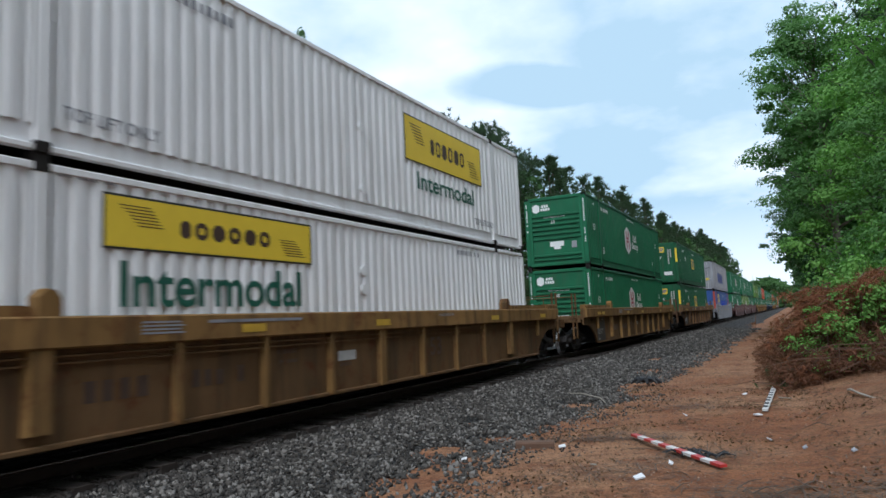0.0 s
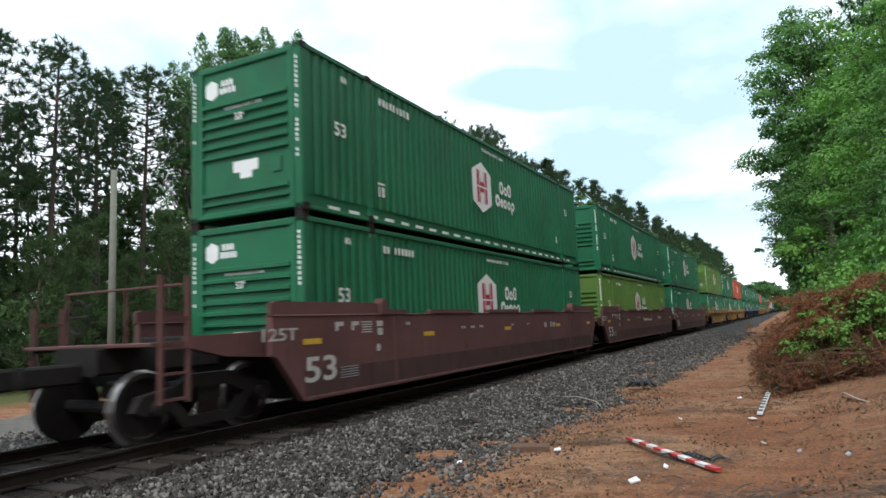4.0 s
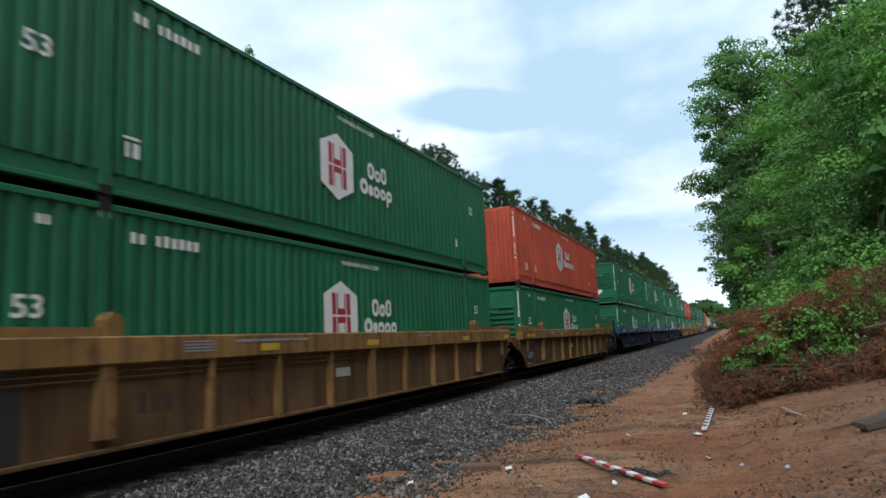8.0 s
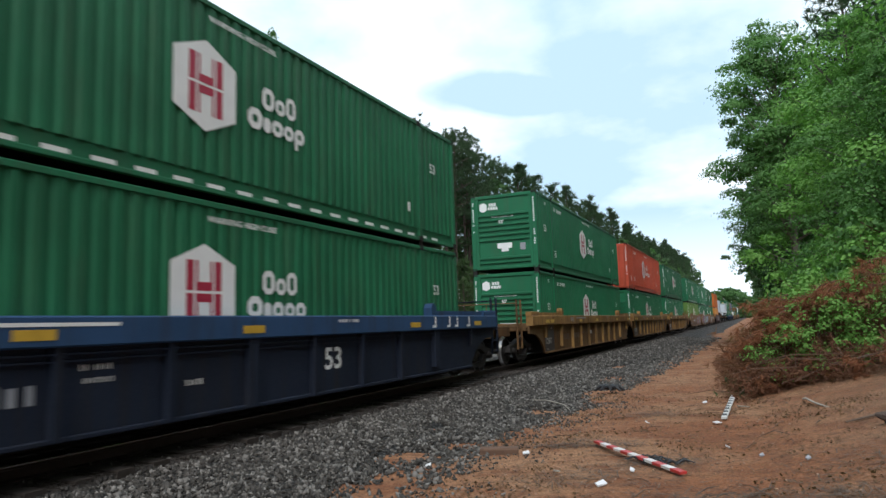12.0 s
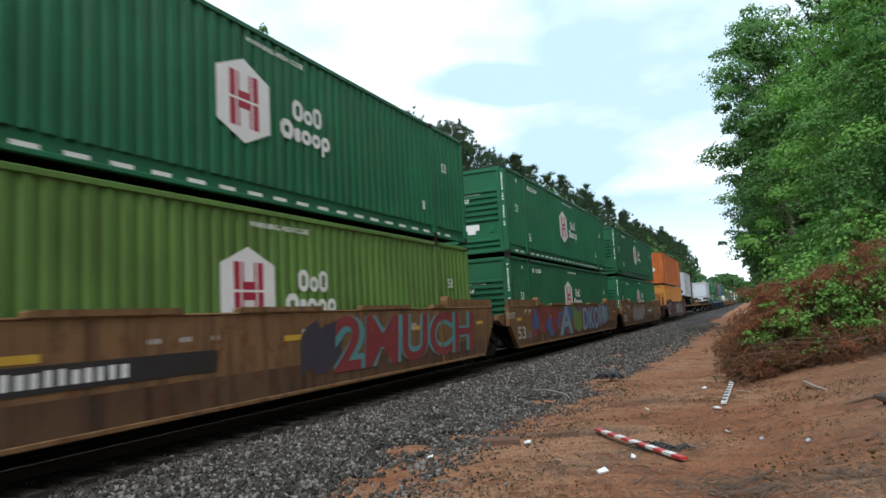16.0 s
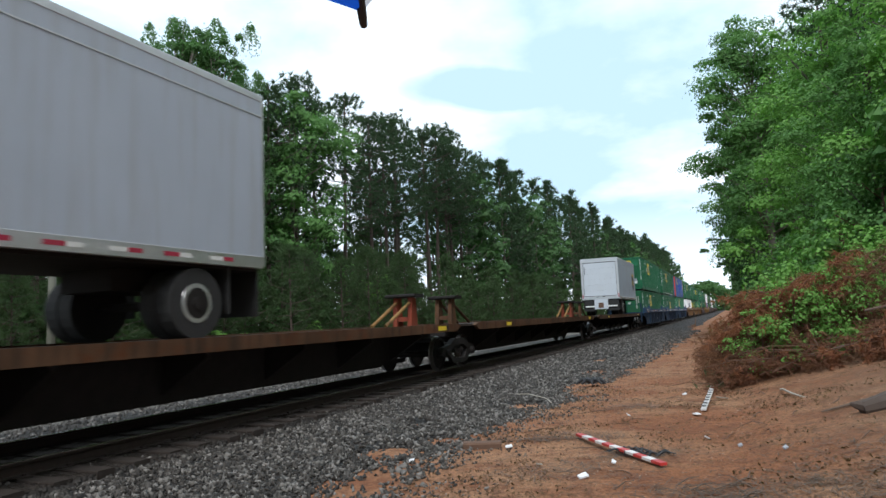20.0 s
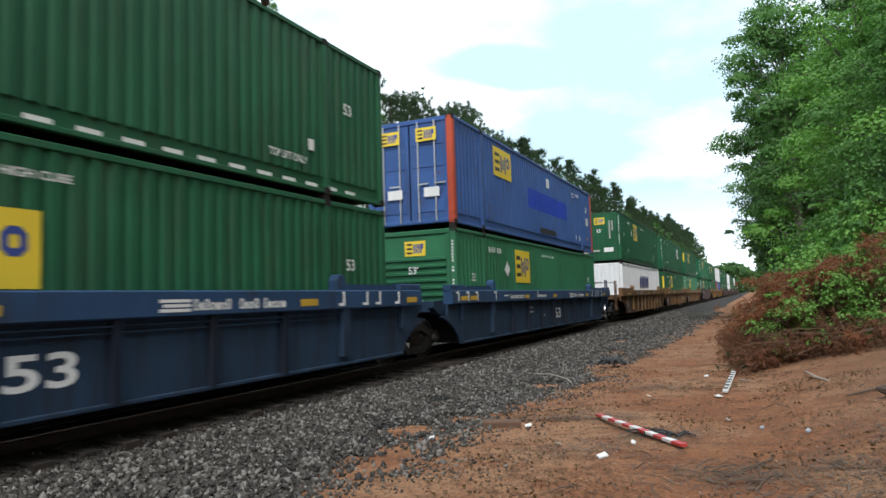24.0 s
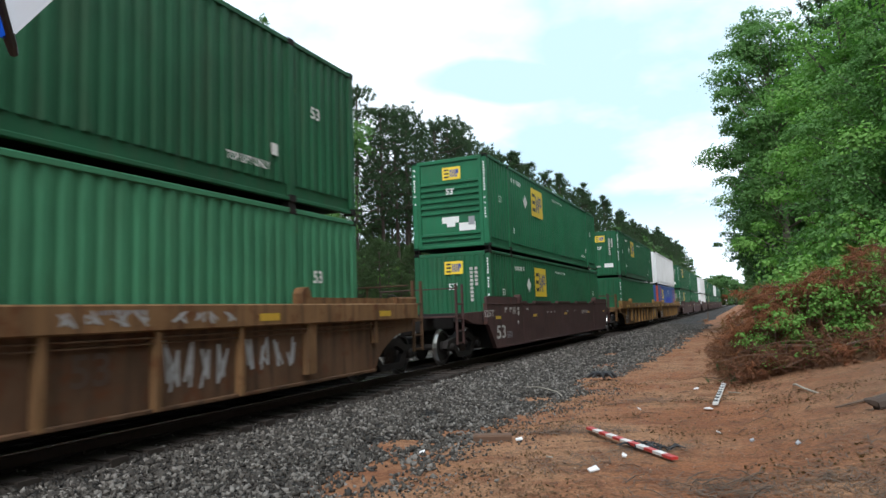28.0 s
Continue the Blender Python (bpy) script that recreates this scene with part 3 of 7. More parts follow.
    stones("loose_ballast", pts, sizes, STONE, "grey stones strayed from the ballast over the clay")


scatter_ballast()

track = thing("railway_track", "single railway track with dark timber ties and polished rails", "track", kind="structure")
RAILFORM = [(-0.07, -0.172), (0.07, -0.172), (0.07, -0.160), (0.012, -0.145), (0.010, -0.045), (0.036, -0.036), (0.036, -0.006), (-0.036, -0.006), (-0.036, -0.036), (-0.010, -0.045), (-0.012, -0.145), (-0.07, -0.160)]
for side in (-1, 1):
    part("rail", Mesh().prism([(side * 0.755 + u, w + RAIL_Z) for u, w in RAILFORM], 1, -200, 700), RAILRUST, track, "rusty steel rail")
    part("rail_head", Mesh().box(side * 0.755 - 0.036, side * 0.755 + 0.036, -200, 700, RAIL_Z - 0.006, RAIL_Z), RAILTOP, track, "polished running surface")
tie_shapes = []
for k in range(4):
    j = [rng.uniform(-0.015, 0.015) for _ in range(8)]
    tie_shapes.append(Mesh().box(-TIE_HALF + j[0] * 2, TIE_HALF + j[1] * 2, -0.115 + j[2] * 0.4, 0.115 + j[3] * 0.4, -0.38, -0.165 + j[4] * 0.5, 0.014).data("tie", TIEWOOD))
rest = Mesh()
for k in range(760):
    y = -12 + 0.53 * k
    if k < 100:
        part("tie", tie_shapes[k % 4], TIEWOOD, track, at=pose(rng.uniform(-0.03, 0.03), y + rng.uniform(-0.02, 0.02), RAIL_Z + rng.uniform(-0.012, 0.004), 0, 0, rng.uniform(-1.2, 1.2)))
    else:
        rest.box(-TIE_HALF, TIE_HALF, y - 0.115, y + 0.115, RAIL_Z - 0.38, RAIL_Z - 0.165)
tagged(part("far_ties", rest, TIEWOOD, track), "dark timber ties in the distance", kind="stuff")
plate = Mesh().box(-0.17, 0.17, -0.09, 0.09, -0.17, -0.155).box(-0.12, -0.085, -0.05, -0.02, -0.16, -0.13).box(0.085, 0.12, 0.02, 0.05, -0.16, -0.13).data("tie_plate", RAILRUST)
for k in range(24, 74):
    for side in (1,):
        part("tie_plate", plate, RAILRUST, track, at=(side * 0.755, -12 + 0.53 * k, RAIL_Z))

# ---- the train: containers ----
LONG, WIDE, TALL = 16.154, 1.295, 2.896


def wave(n_from, n_to, z0, z1, pitch=0.25, depth=0.034, x=1.285):
    """A corrugated steel side between two stations along its length."""
    n = max(1, round((n_to - n_from) / pitch))
    p = (n_to - n_from) / n
    line = []
    for k in range(n):
        a = n_from + k * p
        line += [(a, x), (a + 0.40 * p, x), (a + 0.54 * p, x - depth), (a + 0.86 * p, x - depth)]
    line.append((n_to, x))
    return line, z0, z1


def wave_side(mesh, stations, sign=1):
    line, z0, z1 = stations
    m = len(line)
    verts = [(sign * x, y, z) for z in (z0, z1) for y, x in line]
    fs = [(i, i + 1, m + i + 1, m + i) for i in range(m - 1)]
    return mesh.add(verts, fs if sign > 0 else [tuple(reversed(q)) for q in fs])


def wave_end(mesh, y, x0, x1, z0, z1, pitch=0.24, depth=0.03, face=-1):
    line, _, _ = wave(x0, x1, 0, 0, pitch, depth, 0.0)
    m = len(line)
    verts = [(a, y - face * b, z) for z in (z0, z1) for a, b in line]
    fs = [(i, i + 1, m + i + 1, m + i) for i in range(m - 1)]
    return mesh.add(verts, fs if face < 0 else [tuple(reversed(q)) for q in fs])


def quad_side(mesh, y0, y1, z0, z1, x=1.2915, lean=0.0):
    return mesh.add([(x, y0, z0), (x, y1, z0), (x, y1 + lean, z1), (x, y0 + lean, z1)], [(0, 1, 2, 3)])


def quad_end(mesh, x0, x1, z0, z1, y=-0.006):
    return mesh.add([(x0, y, z0), (x1, y, z0), (x1, y, z1), (x0, y, z1)], [(0, 1, 2, 3)])


def marks(mesh, y, z, n, h, side=True, gap=0.2, wide=0.6, x=1.2915, seed=1):
    """Writing too small to read: a row of short bars, split as characters are."""
    r = random.Random(seed)
    for k in range(n):
        a = y + k * h * (wide + gap)
        if r.random() < 0.12:
            continue
        w = h * wide * r.uniform(0.7, 1.05)
        put = quad_side if side else quad_end
        kw = {"x": x} if side else {}
        put(mesh, a, a + w * 0.88, z + 0.06 * h, z + h * r.uniform(0.86, 1.0), **kw)
    return mesh


def ring(mesh, y, z, w, h, x=1.2915, t=0.3, lean=0.0, solid=False):
    """One rounded block of a maker's word, with or without a round opening."""
    c = 0.28 * min(w, h)
    def rim(i):
        o = [(i + c, i), (w - i - c, i), (w - i, i + c), (w - i, h - i - c), (w - i - c, h - i), (i + c, h - i), (i, h - i - c), (i, i + c)]
        return [(x, y + u + lean * v, z + v) for u, v in o]
    if solid:
        return mesh.add(rim(0), [tuple(range(8))])
    i = t * w
    c0, c = c, max(0.01, c - i * 0.6)
    inner = rim(i)
    c = c0
    return mesh.add(rim(0) + inner, [(k, (k + 1) % 8, 8 + (k + 1) % 8, 8 + k) for k in range(8)])


def word_blocks(mesh, y, z, spec, gap=0.05, x=1.2915, lean=0.0):
    """A maker's word as plain rounded blocks. spec: width, height, drop below the line, open or solid."""
    for w, h, drop, shut in spec:
        ring(mesh, y, z, w, h, x, 0.31, lean, shut)
        if drop:
            quad_side(mesh, y, y + 0.3 * w, z - drop, z + 0.1, x)
        y += w + gap
    return mesh


def hexagon(y, z, w, h, x):
    return Mesh().add([(x, y, z + 0.2 * h), (x, y + w / 2, z), (x, y + w, z + 0.2 * h), (x, y + w, z + 0.8 * h), (x, y + w / 2, z + h), (x, y, z + 0.8 * h)], [(0, 1, 2, 3, 4, 5)])


def badge_on_side(box, y, z, back, ink, ink2, w=1.55, h=0.9, frame_mat=None):
    """A yellow or white maker's panel with plain strokes in its colours."""
    x = 1.2915
    p = part("panel", quad_side(Mesh(), y, y + w, z, z + h, x), back, box, "maker's panel")
    a = Mesh()
    u = w / 10
    for q in (0.18, 0.44, 0.70):
        quad_side(a, y + 0.9 * u, y + 3.4 * u, z + q * h, z + (q + 0.12) * h, x + 0.003)
    part("stroke", a, ink, p)
    b = Mesh()
    for k in range(3):
        quad_side(b, y + (3.9 + 1.1 * k) * u, y + (4.6 + 1.1 * k) * u, z + (0.30 if k == 1 else 0.18) * h, z + (0.66 if k == 1 else 0.78) * h, x + 0.003)
    ring(b, y + 7.15 * u, z + 0.40 * h, 1.9 * u, 0.38 * h, x + 0.003, 0.3)
    part("stroke", b, ink2, p)


def badge_on_end(box, x, z, back, ink, ink2, w=0.62, h=0.4, at=-0.050):
    p = part("panel", quad_end(Mesh(), x, x + w, z, z + h, at), back, box, "maker's panel")
    a, b, y = Mesh(), Mesh(), at - 0.003
    for q in (0.15, 0.43, 0.71):
        quad_end(a, x + 0.1 * w, x + 0.36 * w, z + q * h, z + (q + 0.14) * h, y)
    for k in (0.42, 0.53, 0.64, 0.74):
        quad_end(b, x + k * w, x + (k + 0.07) * w, z + 0.18 * h, z + 0.8 * h, y)
    quad_end(b, x + 0.81 * w, x + 0.9 * w, z + 0.45 * h, z + 0.8 * h, y)
    part("stroke", a, ink, p)
    part("stroke", b, ink2, p)


CASTING = Mesh().box(-0.09, 0.09, -0.09, 0.09, -0.06, 0.06, 0.015).data("corner_casting", STEEL)
shelf = {}


def container(key, paint_mat, end="rib", scheme="hub", label="", post=None, side_style="wave", tall=TALL, dash=False, post_marks=True, extra=None, badge=4.64):
    """A long steel freight box with its near end at the origin, lying along +y."""
    box = thing("freight_container", label, "container", "stacked freight containers")
    pm = post or paint_mat
    for s in (1, -1):
        sh = Mesh()
        if side_style == "wave":
            for a, b in ((0.16, 1.90), (2.14, LONG - 2.14), (LONG - 1.90, LONG - 0.16)):
                wave_side(sh, wave(a, b, 0.30, tall - 0.10), s)
        elif side_style == "plate":
            for a, b in ((0.16, 1.93), (2.11, LONG - 2.11), (LONG - 1.93, LONG - 0.16)):
                wave_side(sh, wave(a, b, 0.16, tall - 0.10, 0.60, 0.030), s)
        part("side_panel", sh, paint_mat, box)
        part("top_rail", Mesh().box(s * 1.20, s * (WIDE + 0.006), 0.1, LONG - 0.1, tall - 0.10, tall - 0.012, 0.010), paint_mat, box)
        low = Mesh().box(s * 1.19, s * 1.246, 0.1, LONG - 0.1, 0.07, 0.31).box(s * 1.2, s * WIDE, 0.1, LONG - 0.1, 0.015, 0.085, 0.01)
        if side_style == "plate":
            low = Mesh().box(s * 1.2, s * WIDE, 0.1, LONG - 0.1, 0.015, 0.17, 0.015)
        part("bottom_rail", low, paint_mat, box)
        for y in (2.02, LONG - 2.02):
            part("lift_post", Mesh().box(s * 1.18, s * (WIDE + 0.008), y - 0.085, y + 0.085, 0.02, tall - 0.01, 0.012), pm if key != "blue" else paint_mat, box)
            for z in (0.06, tall - 0.055) if s > 0 else ():
                part("corner_casting", CASTING, STEEL, box, at=(s * 1.215, y, z))
        for y in (0.09, LONG - 0.09):
            part("corner_post", Mesh().box(s * 1.115, s * WIDE, y - 0.09, y + 0.09, 0.03, tall - 0.03, 0.02), pm if s > 0 or y > 1 else paint_mat, box)
            for z in (0.06, tall - 0.055) if s > 0 or y < 1 else ():
                part("corner_casting", CASTING, STEEL, box, at=(s * 1.21, y, z))
    roof = Mesh()
    for k in range(26):
        a = 0.12 + k * (LONG - 0.24) / 26
        roof.box(-1.22, 1.22, a, a + (LONG - 0.24) / 26 - 0.04, tall - 0.07, tall - 0.03)
    roof.box(-1.22, 1.22, 0.1, LONG - 0.1, tall - 0.09, tall - 0.055)
    part("roof", roof, paint_mat, box)
    part("floor", Mesh().box(-1.2, 1.2, 0.1, LONG - 0.1, 0.08, 0.16), STEEL, box)
    part("rear_doors", wave_end(Mesh(), LONG - 0.03, -1.11, 1.11, 0.12, tall - 0.12, 0.5, 0.03, 1), paint_mat, box)
    # near end
    for z0, z1 in ((tall - 0.15, tall - 0.02), (0.04, 0.15)):
        part("end_beam", Mesh().box(-1.115, 1.115, 0.0, 0.14, z0, z1, 0.02), paint_mat, box)
    if end == "rib":
        m = Mesh().box(-1.115, 1.115, 0.045, 0.10, 0.14, tall - 0.14)
        part("end_panel", m, paint_mat, box)
        for z, h in ((2.06, 0.10), (1.87, 0.09), (1.68, 0.09), (1.49, 0.09), (1.30, 0.09), (1.11, 0.08), (0.42, 0.10), (0.26, 0.07)):
            part("end_rib", Mesh().prism([(0.05, z), (-0.015, z + 0.018), (-0.015, z + h - 0.018), (0.05, z + h)], 0, -1.0, 1.0), paint_mat, box)
        for s in (-1, 1):
            part("side_stop", Mesh().box(s * 1.0, s * 1.115, 0.0, 0.06, 0.14, tall - 0.14, 0.01), paint_mat, box)
    elif end == "vert":
        part("end_panel", wave_end(Mesh(), 0.0, -1.115, 1.115, 0.14, tall - 0.14, 0.30, 0.045), paint_mat, box)
    elif end == "door":
        for s in (-1, 1):
            door = part("door", Mesh().box(s * 0.02, s * 1.11, 0.03, 0.08, 0.14, tall - 0.14, 0.01), paint_mat, box)
            for z in (0.35, 0.95, 1.55, 2.15):
                part("door_panel", Mesh().box(s * 0.12, s * 1.02, 0.015, 0.035, z, z + 0.46, 0.012), paint_mat, door)
            for xx in (0.28, 0.78):
                part("lock_rod", Mesh().tube((s * xx, -0.01, 0.1), (s * xx, -0.01, tall - 0.1), 0.021, n=6), ALU, door)
                part("door_handle", Mesh().box(s * (xx - 0.02), s * (xx + 0.3), -0.035, -0.015, 1.08, 1.12), ALU, door)
    elif end == "plain":
        part("end_panel", wave_end(Mesh(), 0.02, -1.115, 1.115, 0.14, tall - 0.14, 0.62, 0.016), paint_mat, box)
    seed = len(shelf) * 7 + 3
    # upright rows of characters on the end's right post
    if post_marks and end != "door":
        m = Mesh()
        r = random.Random(seed)
        for s in (-1, 1) if end == "rib" else (1,):
            z = tall - 0.25
            while z > (0.95 if s > 0 else 1.5):
                if r.random() > 0.12:
                    quad_end(m, s * 1.2 - r.uniform(0.018, 0.03), s * 1.2 + r.uniform(0.018, 0.03), z - 0.055, z, -0.004)
                z -= 0.085 if abs(z - 1.7) > 0.12 else 0.25
        part("lettering", m, DECAL, box, "rows of small white characters")
    if scheme == "hub":
        far = 0.0 if key != "red" else -0.58
        hx = hexagon(6.76 + far, 0.89, 1.21, 1.37, 1.2915)
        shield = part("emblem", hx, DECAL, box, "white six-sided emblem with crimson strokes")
        s = Mesh()
        for a, b, c, d in ((7.04, 7.17, 1.14, 1.56), (7.04, 7.17, 1.60, 2.02), (7.21, 7.25, 1.14, 1.56), (7.21, 7.25, 1.60, 2.02), (7.25, 7.48, 1.60, 1.72), (7.25, 7.48, 1.44, 1.56), (7.48, 7.52, 1.14, 1.56), (7.48, 7.52, 1.60, 2.02), (7.56, 7.69, 1.14, 1.56), (7.56, 7.69, 1.60, 2.02)):
            quad_side(s, a + far, b + far, c, d, 1.2945)
        part("stroke", s, DECALRED, shield)
        t = word_blocks(Mesh(), 8.58 + far, 1.59, ((0.29, 0.37, 0, False), (0.24, 0.26, 0, False), (0.25, 0.37, 0, False)), 0.035)
        word_blocks(t, 8.24 + far, 1.21, ((0.34, 0.34, 0, False), (0.17, 0.25, 0, True), (0.27, 0.26, 0, False), (0.25, 0.25, 0, False), (0.26, 0.26, 0.12, False)), 0.035)
        if key == "red":
            word_blocks(t, 9.2, 1.20, ((0.12, 0.30, 0, True), (0.22, 0.22, 0, False), (0.2, 0.22, 0, False)), 0.04)
        part("maker_mark", t, DECAL, box, "white blocks of a maker's mark")
        part("lettering", on_side("53", 0.91, 0.55 if key == "red" else 1.46, 0.26, 1.2915, 0.35), DECAL, box)
        part("lettering", on_side("53", LONG - 1.45, 1.75, 0.24, 1.2915), DECAL, box)
        part("lettering", marks(Mesh(), 2.41, 2.42, 9, 0.17, seed=seed), DECAL, box)
        part("lettering", on_side("WARNING HIGH CUBE", 7.42, 2.58, 0.09, 1.2915, 1.5), DECAL, box)
        m = quad_side(Mesh(), 2.27, 2.53, 0.79, 0.83)
        quad_side(m, 2.30, 2.36, 0.55, 0.75)
        quad_side(m, 2.42, 2.52, 0.55, 0.75)
        part("lettering", m, DECAL, box)
        for y in (2.02, LONG - 2.02):
            part("plate", quad_side(Mesh(), y - 0.085, y + 0.085, 2.70, 2.86, 1.2985), DECAL, box, "small white square on the post")
        part("lettering", marks(Mesh(), LONG - 2.65, 0.62, 1, 0.24, seed=seed + 2), DECAL, box)
        part("lettering", marks(Mesh(), 1.15, 2.5, 2, 0.13, seed=seed + 3), DECAL, box)
        if end == "rib":
            h = Mesh().add([(-0.95, -0.006, 2.32), (-0.80, -0.006, 2.24), (-0.65, -0.006, 2.32), (-0.65, -0.006, 2.54), (-0.80, -0.006, 2.62), (-0.95, -0.006, 2.54)], [(0, 1, 2, 3, 4, 5)])
            h.v = [(x, 0.035, z) for x, y, z in h.v]
            part("emblem", h, DECAL, box)
            m = Mesh()
            for k, (a, b) in enumerate(((-0.56, 2.46), (-0.46, 2.46), (-0.36, 2.46), (-0.60, 2.32), (-0.50, 2.32), (-0.40, 2.32), (-0.30, 2.32))):
                quad_end(m, a, a + 0.075, b, b + 0.11, 0.035)
            part("maker_mark", m, DECAL, box)
            part("lettering", on_end("53'", -0.18, 1.76, 0.13, -0.019), DECAL, box)
            part("lettering", on_end("WARNING HIGH CUBE", -0.5, 2.005, 0.05, 0.035, 0.9), DECAL, box)
    elif scheme == "emp":
        badge_on_side(box, badge, 1.50 if badge < 5 else 1.27, DECALYELLOW, DECALBLACK, DECALBLUE, 1.5, 1.06 if badge < 5 else 0.84)
        part("diamond", Mesh().add([(1.2915, 3.63, 1.9), (1.2915, 3.88, 1.65), (1.2915, 4.13, 1.9), (1.2915, 3.88, 2.15)], [(0, 1, 2, 3)]), DECAL, box)
        part("lettering", on_side("53", 1.0, 1.50, 0.22, 1.2915), DECAL, box)
        part("lettering", marks(Mesh(), 2.35, 2.35, 8, 0.17, seed=seed), DECAL, box)
        part("lettering", on_side("WARNING HIGH CUBE", 7.6, 2.45, 0.10, 1.2915, 1.6), DECAL, box)
        part("lettering", marks(Mesh(), 2.4, 0.6, 1, 0.24, seed=seed + 1), DECAL, box)
        part("lettering", on_side("53", LONG - 1.45, 1.62, 0.22, 1.2915), DECAL, box)
        part("lettering", quad_side(Mesh(), LONG - 2.56, LONG - 2.40, 0.72, 0.92), DECAL, box)
        part("lettering", on_side("TOP LIFT ONLY", LONG - 3.6, 0.45, 0.13, 1.2915, 1.0), DECAL, box)
        if end in ("rib", "vert"):
            yb = -0.050 if end == "vert" else 0.030
            badge_on_end(box, -0.22, 2.2, DECALYELLOW, DECALBLACK, DECALBLUE, at=yb)
            yb = -0.050 if end == "vert" else -0.019
            part("lettering", on_end("53'", -0.1, 1.72, 0.2, yb), DECAL, box)
            part("plate", quad_end(Mesh(), 0.3, 0.85, 0.55, 0.80, -0.050 if end == "vert" else 0.030), DECAL, box)
            if end == "vert":
                m = Mesh()
                for k in range(9):
                    quad_end(m, 0.62, 0.72, 2.3 - 0.12 * k, 2.385 - 0.12 * k, yb)
                    if k < 5:
                        quad_end(m, 0.78, 0.88, 2.3 - 0.12 * k, 2.385 - 0.12 * k, yb)
                quad_end(m, -0.9, -0.55, 0.5, 0.78, yb)
                quad_end(m, -0.38, 0.05, 0.58, 0.68, yb)
                part("lettering", m, PALEGREY, box, "upright rows of small white characters")
    if dash:
        m = Mesh()
        for k in range(24):
            quad_side(m, 0.72 + k * 0.61, 1.05 + k * 0.61, 0.095, 0.155, 1.2645)
        part("reflector_strip", m, DECAL, box, "row of white reflective dashes")
    if end == "rib":
        m = quad_end(Mesh(), -0.28, 0.30, 0.82, 1.02, 0.035)
        quad_end(m, -0.12, 0.16, 0.70, 0.82, 0.035)
        part("plate", m, DECAL, box, "white data plate")
        part("vent_plate", Mesh().box(0.62, 0.82, 0.02, 0.04, 0.72, 0.98), GREY if seed % 2 else paint_mat, box)
    if extra:
        extra(box)
    shelf[key] = box
    return box


def yellow_posts(box):
    for s in (-1, 1):
        part("reflector_strip", quad_end(Mesh(), s * 1.2 - 0.07, s * 1.2 + 0.07, 1.46, 2.44, -0.006), DECALYELLOW, box, "yellow reflective strip")
    part("diamond", Mesh().add([(-1.02, -0.05, 1.36), (-0.82, -0.05, 1.16), (-0.62, -0.05, 1.36), (-0.82, -0.05, 1.56)], [(0, 1, 2, 3)]), DECAL, box)


def white_badge(box):
    badge_on_side(box, 11.25, 1.40, DECAL, DECALBLACK, DECALBLUE, 1.45, 0.95)
    badge_on_end(box, -0.25, 1.92, DECAL, DECALBLACK, DECALBLUE, 0.46, 0.36)
    part("diamond", Mesh().add([(-0.86, -0.05, 2.0), (-0.68, -0.05, 1.8), (-0.5, -0.05, 2.0), (-0.68, -0.05, 2.2)], [(0, 1, 2, 3)]), DULLPINK, box, "faded pink diamond")
    m = Mesh()
    for k in range(9):
        quad_end(m, 0.78, 0.87, 2.62 - 0.115 * k, 2.70 - 0.115 * k, -0.05)
        if k < 5:
            quad_end(m, 0.58, 0.67, 2.62 - 0.115 * k, 2.70 - 0.115 * k, -0.05)
    part("lettering", m, PALEGREY, box, "upright rows of small white characters")
    part("lettering", marks(Mesh(), 2.4, 0.6, 6, 0.20, seed=77), DECAL, box)
    part("lettering", marks(Mesh(), 3.0, 2.35, 7, 0.17, seed=78), DECAL, box)
    part("lettering", marks(Mesh(), 1.45, 2.35, 2, 0.2, seed=79), DECAL, box)


def parcel_panel(y, z, w, h):
    """The haulier's yellow panel: black rim, plain dark blocks, fine scroll bars at its ends."""
    def put(box):
        p = part("panel", quad_side(Mesh(), y - 0.03, y + w + 0.03, z - 0.03, z + h + 0.03, 1.2905), DECALBLACK, box, "black rim of the yellow panel")
        part("panel_face", quad_side(Mesh(), y, y + w, z, z + h, 1.2935), DECALYELLOW, p, "bright yellow panel")
        m = Mesh()
        a = y + 0.29 * w
        for wide, shut in ((0.045, True), (0.06, False), (0.062, True), (0.062, False), (0.062, True), (0.06, False)):
            ring(m, a, z + 0.3 * h, wide * w, 0.38 * h, 1.2965, 0.3, 0, shut)
            a += (wide + 0.020) * w
        for k in range(7):
            quad_side(m, y + 0.05 * w + 0.012 * w * k, y + 0.17 * w + 0.008 * w * k, z + (0.83 - 0.065 * k) * h, z + (0.85 - 0.065 * k) * h, 1.2965)
            quad_side(m, y + 0.80 * w + 0.006 * w * k, y + 0.9 * w + 0.010 * w * k, z + (0.52 - 0.065 * k) * h, z + (0.54 - 0.065 * k) * h, 1.2965)
        part("stroke", m, DECALBROWN, p)
    return put


def white_upper(box):
    parcel_panel(9.6, 1.48, 3.8, 0.95)(box)
    part("lettering", on_side("Intermodal", 10.05, 0.88, 0.40, 1.2915, 2.85), DECALGREEN, box, "dark green word")
    part("lettering", on_side("TOP LIFT ONLY", 1.95 + 0.3, 0.42, 0.16, 1.2915, 1.25), DECALGREY, box)
    part("lettering", on_side("TOP LIFT ONLY", 12.9, 0.42, 0.16, 1.2915, 1.2), DECALGREY, box)
    part("lettering", marks(Mesh(), 3.6, 2.42, 9, 0.17, seed=4), DECALGREY, box)
    for z in (0.55, 1.75):
        part("disc", Mesh().tube((1.26, 8.0, z), (1.30, 8.0, z), 0.09, n=12), WHITE, box)


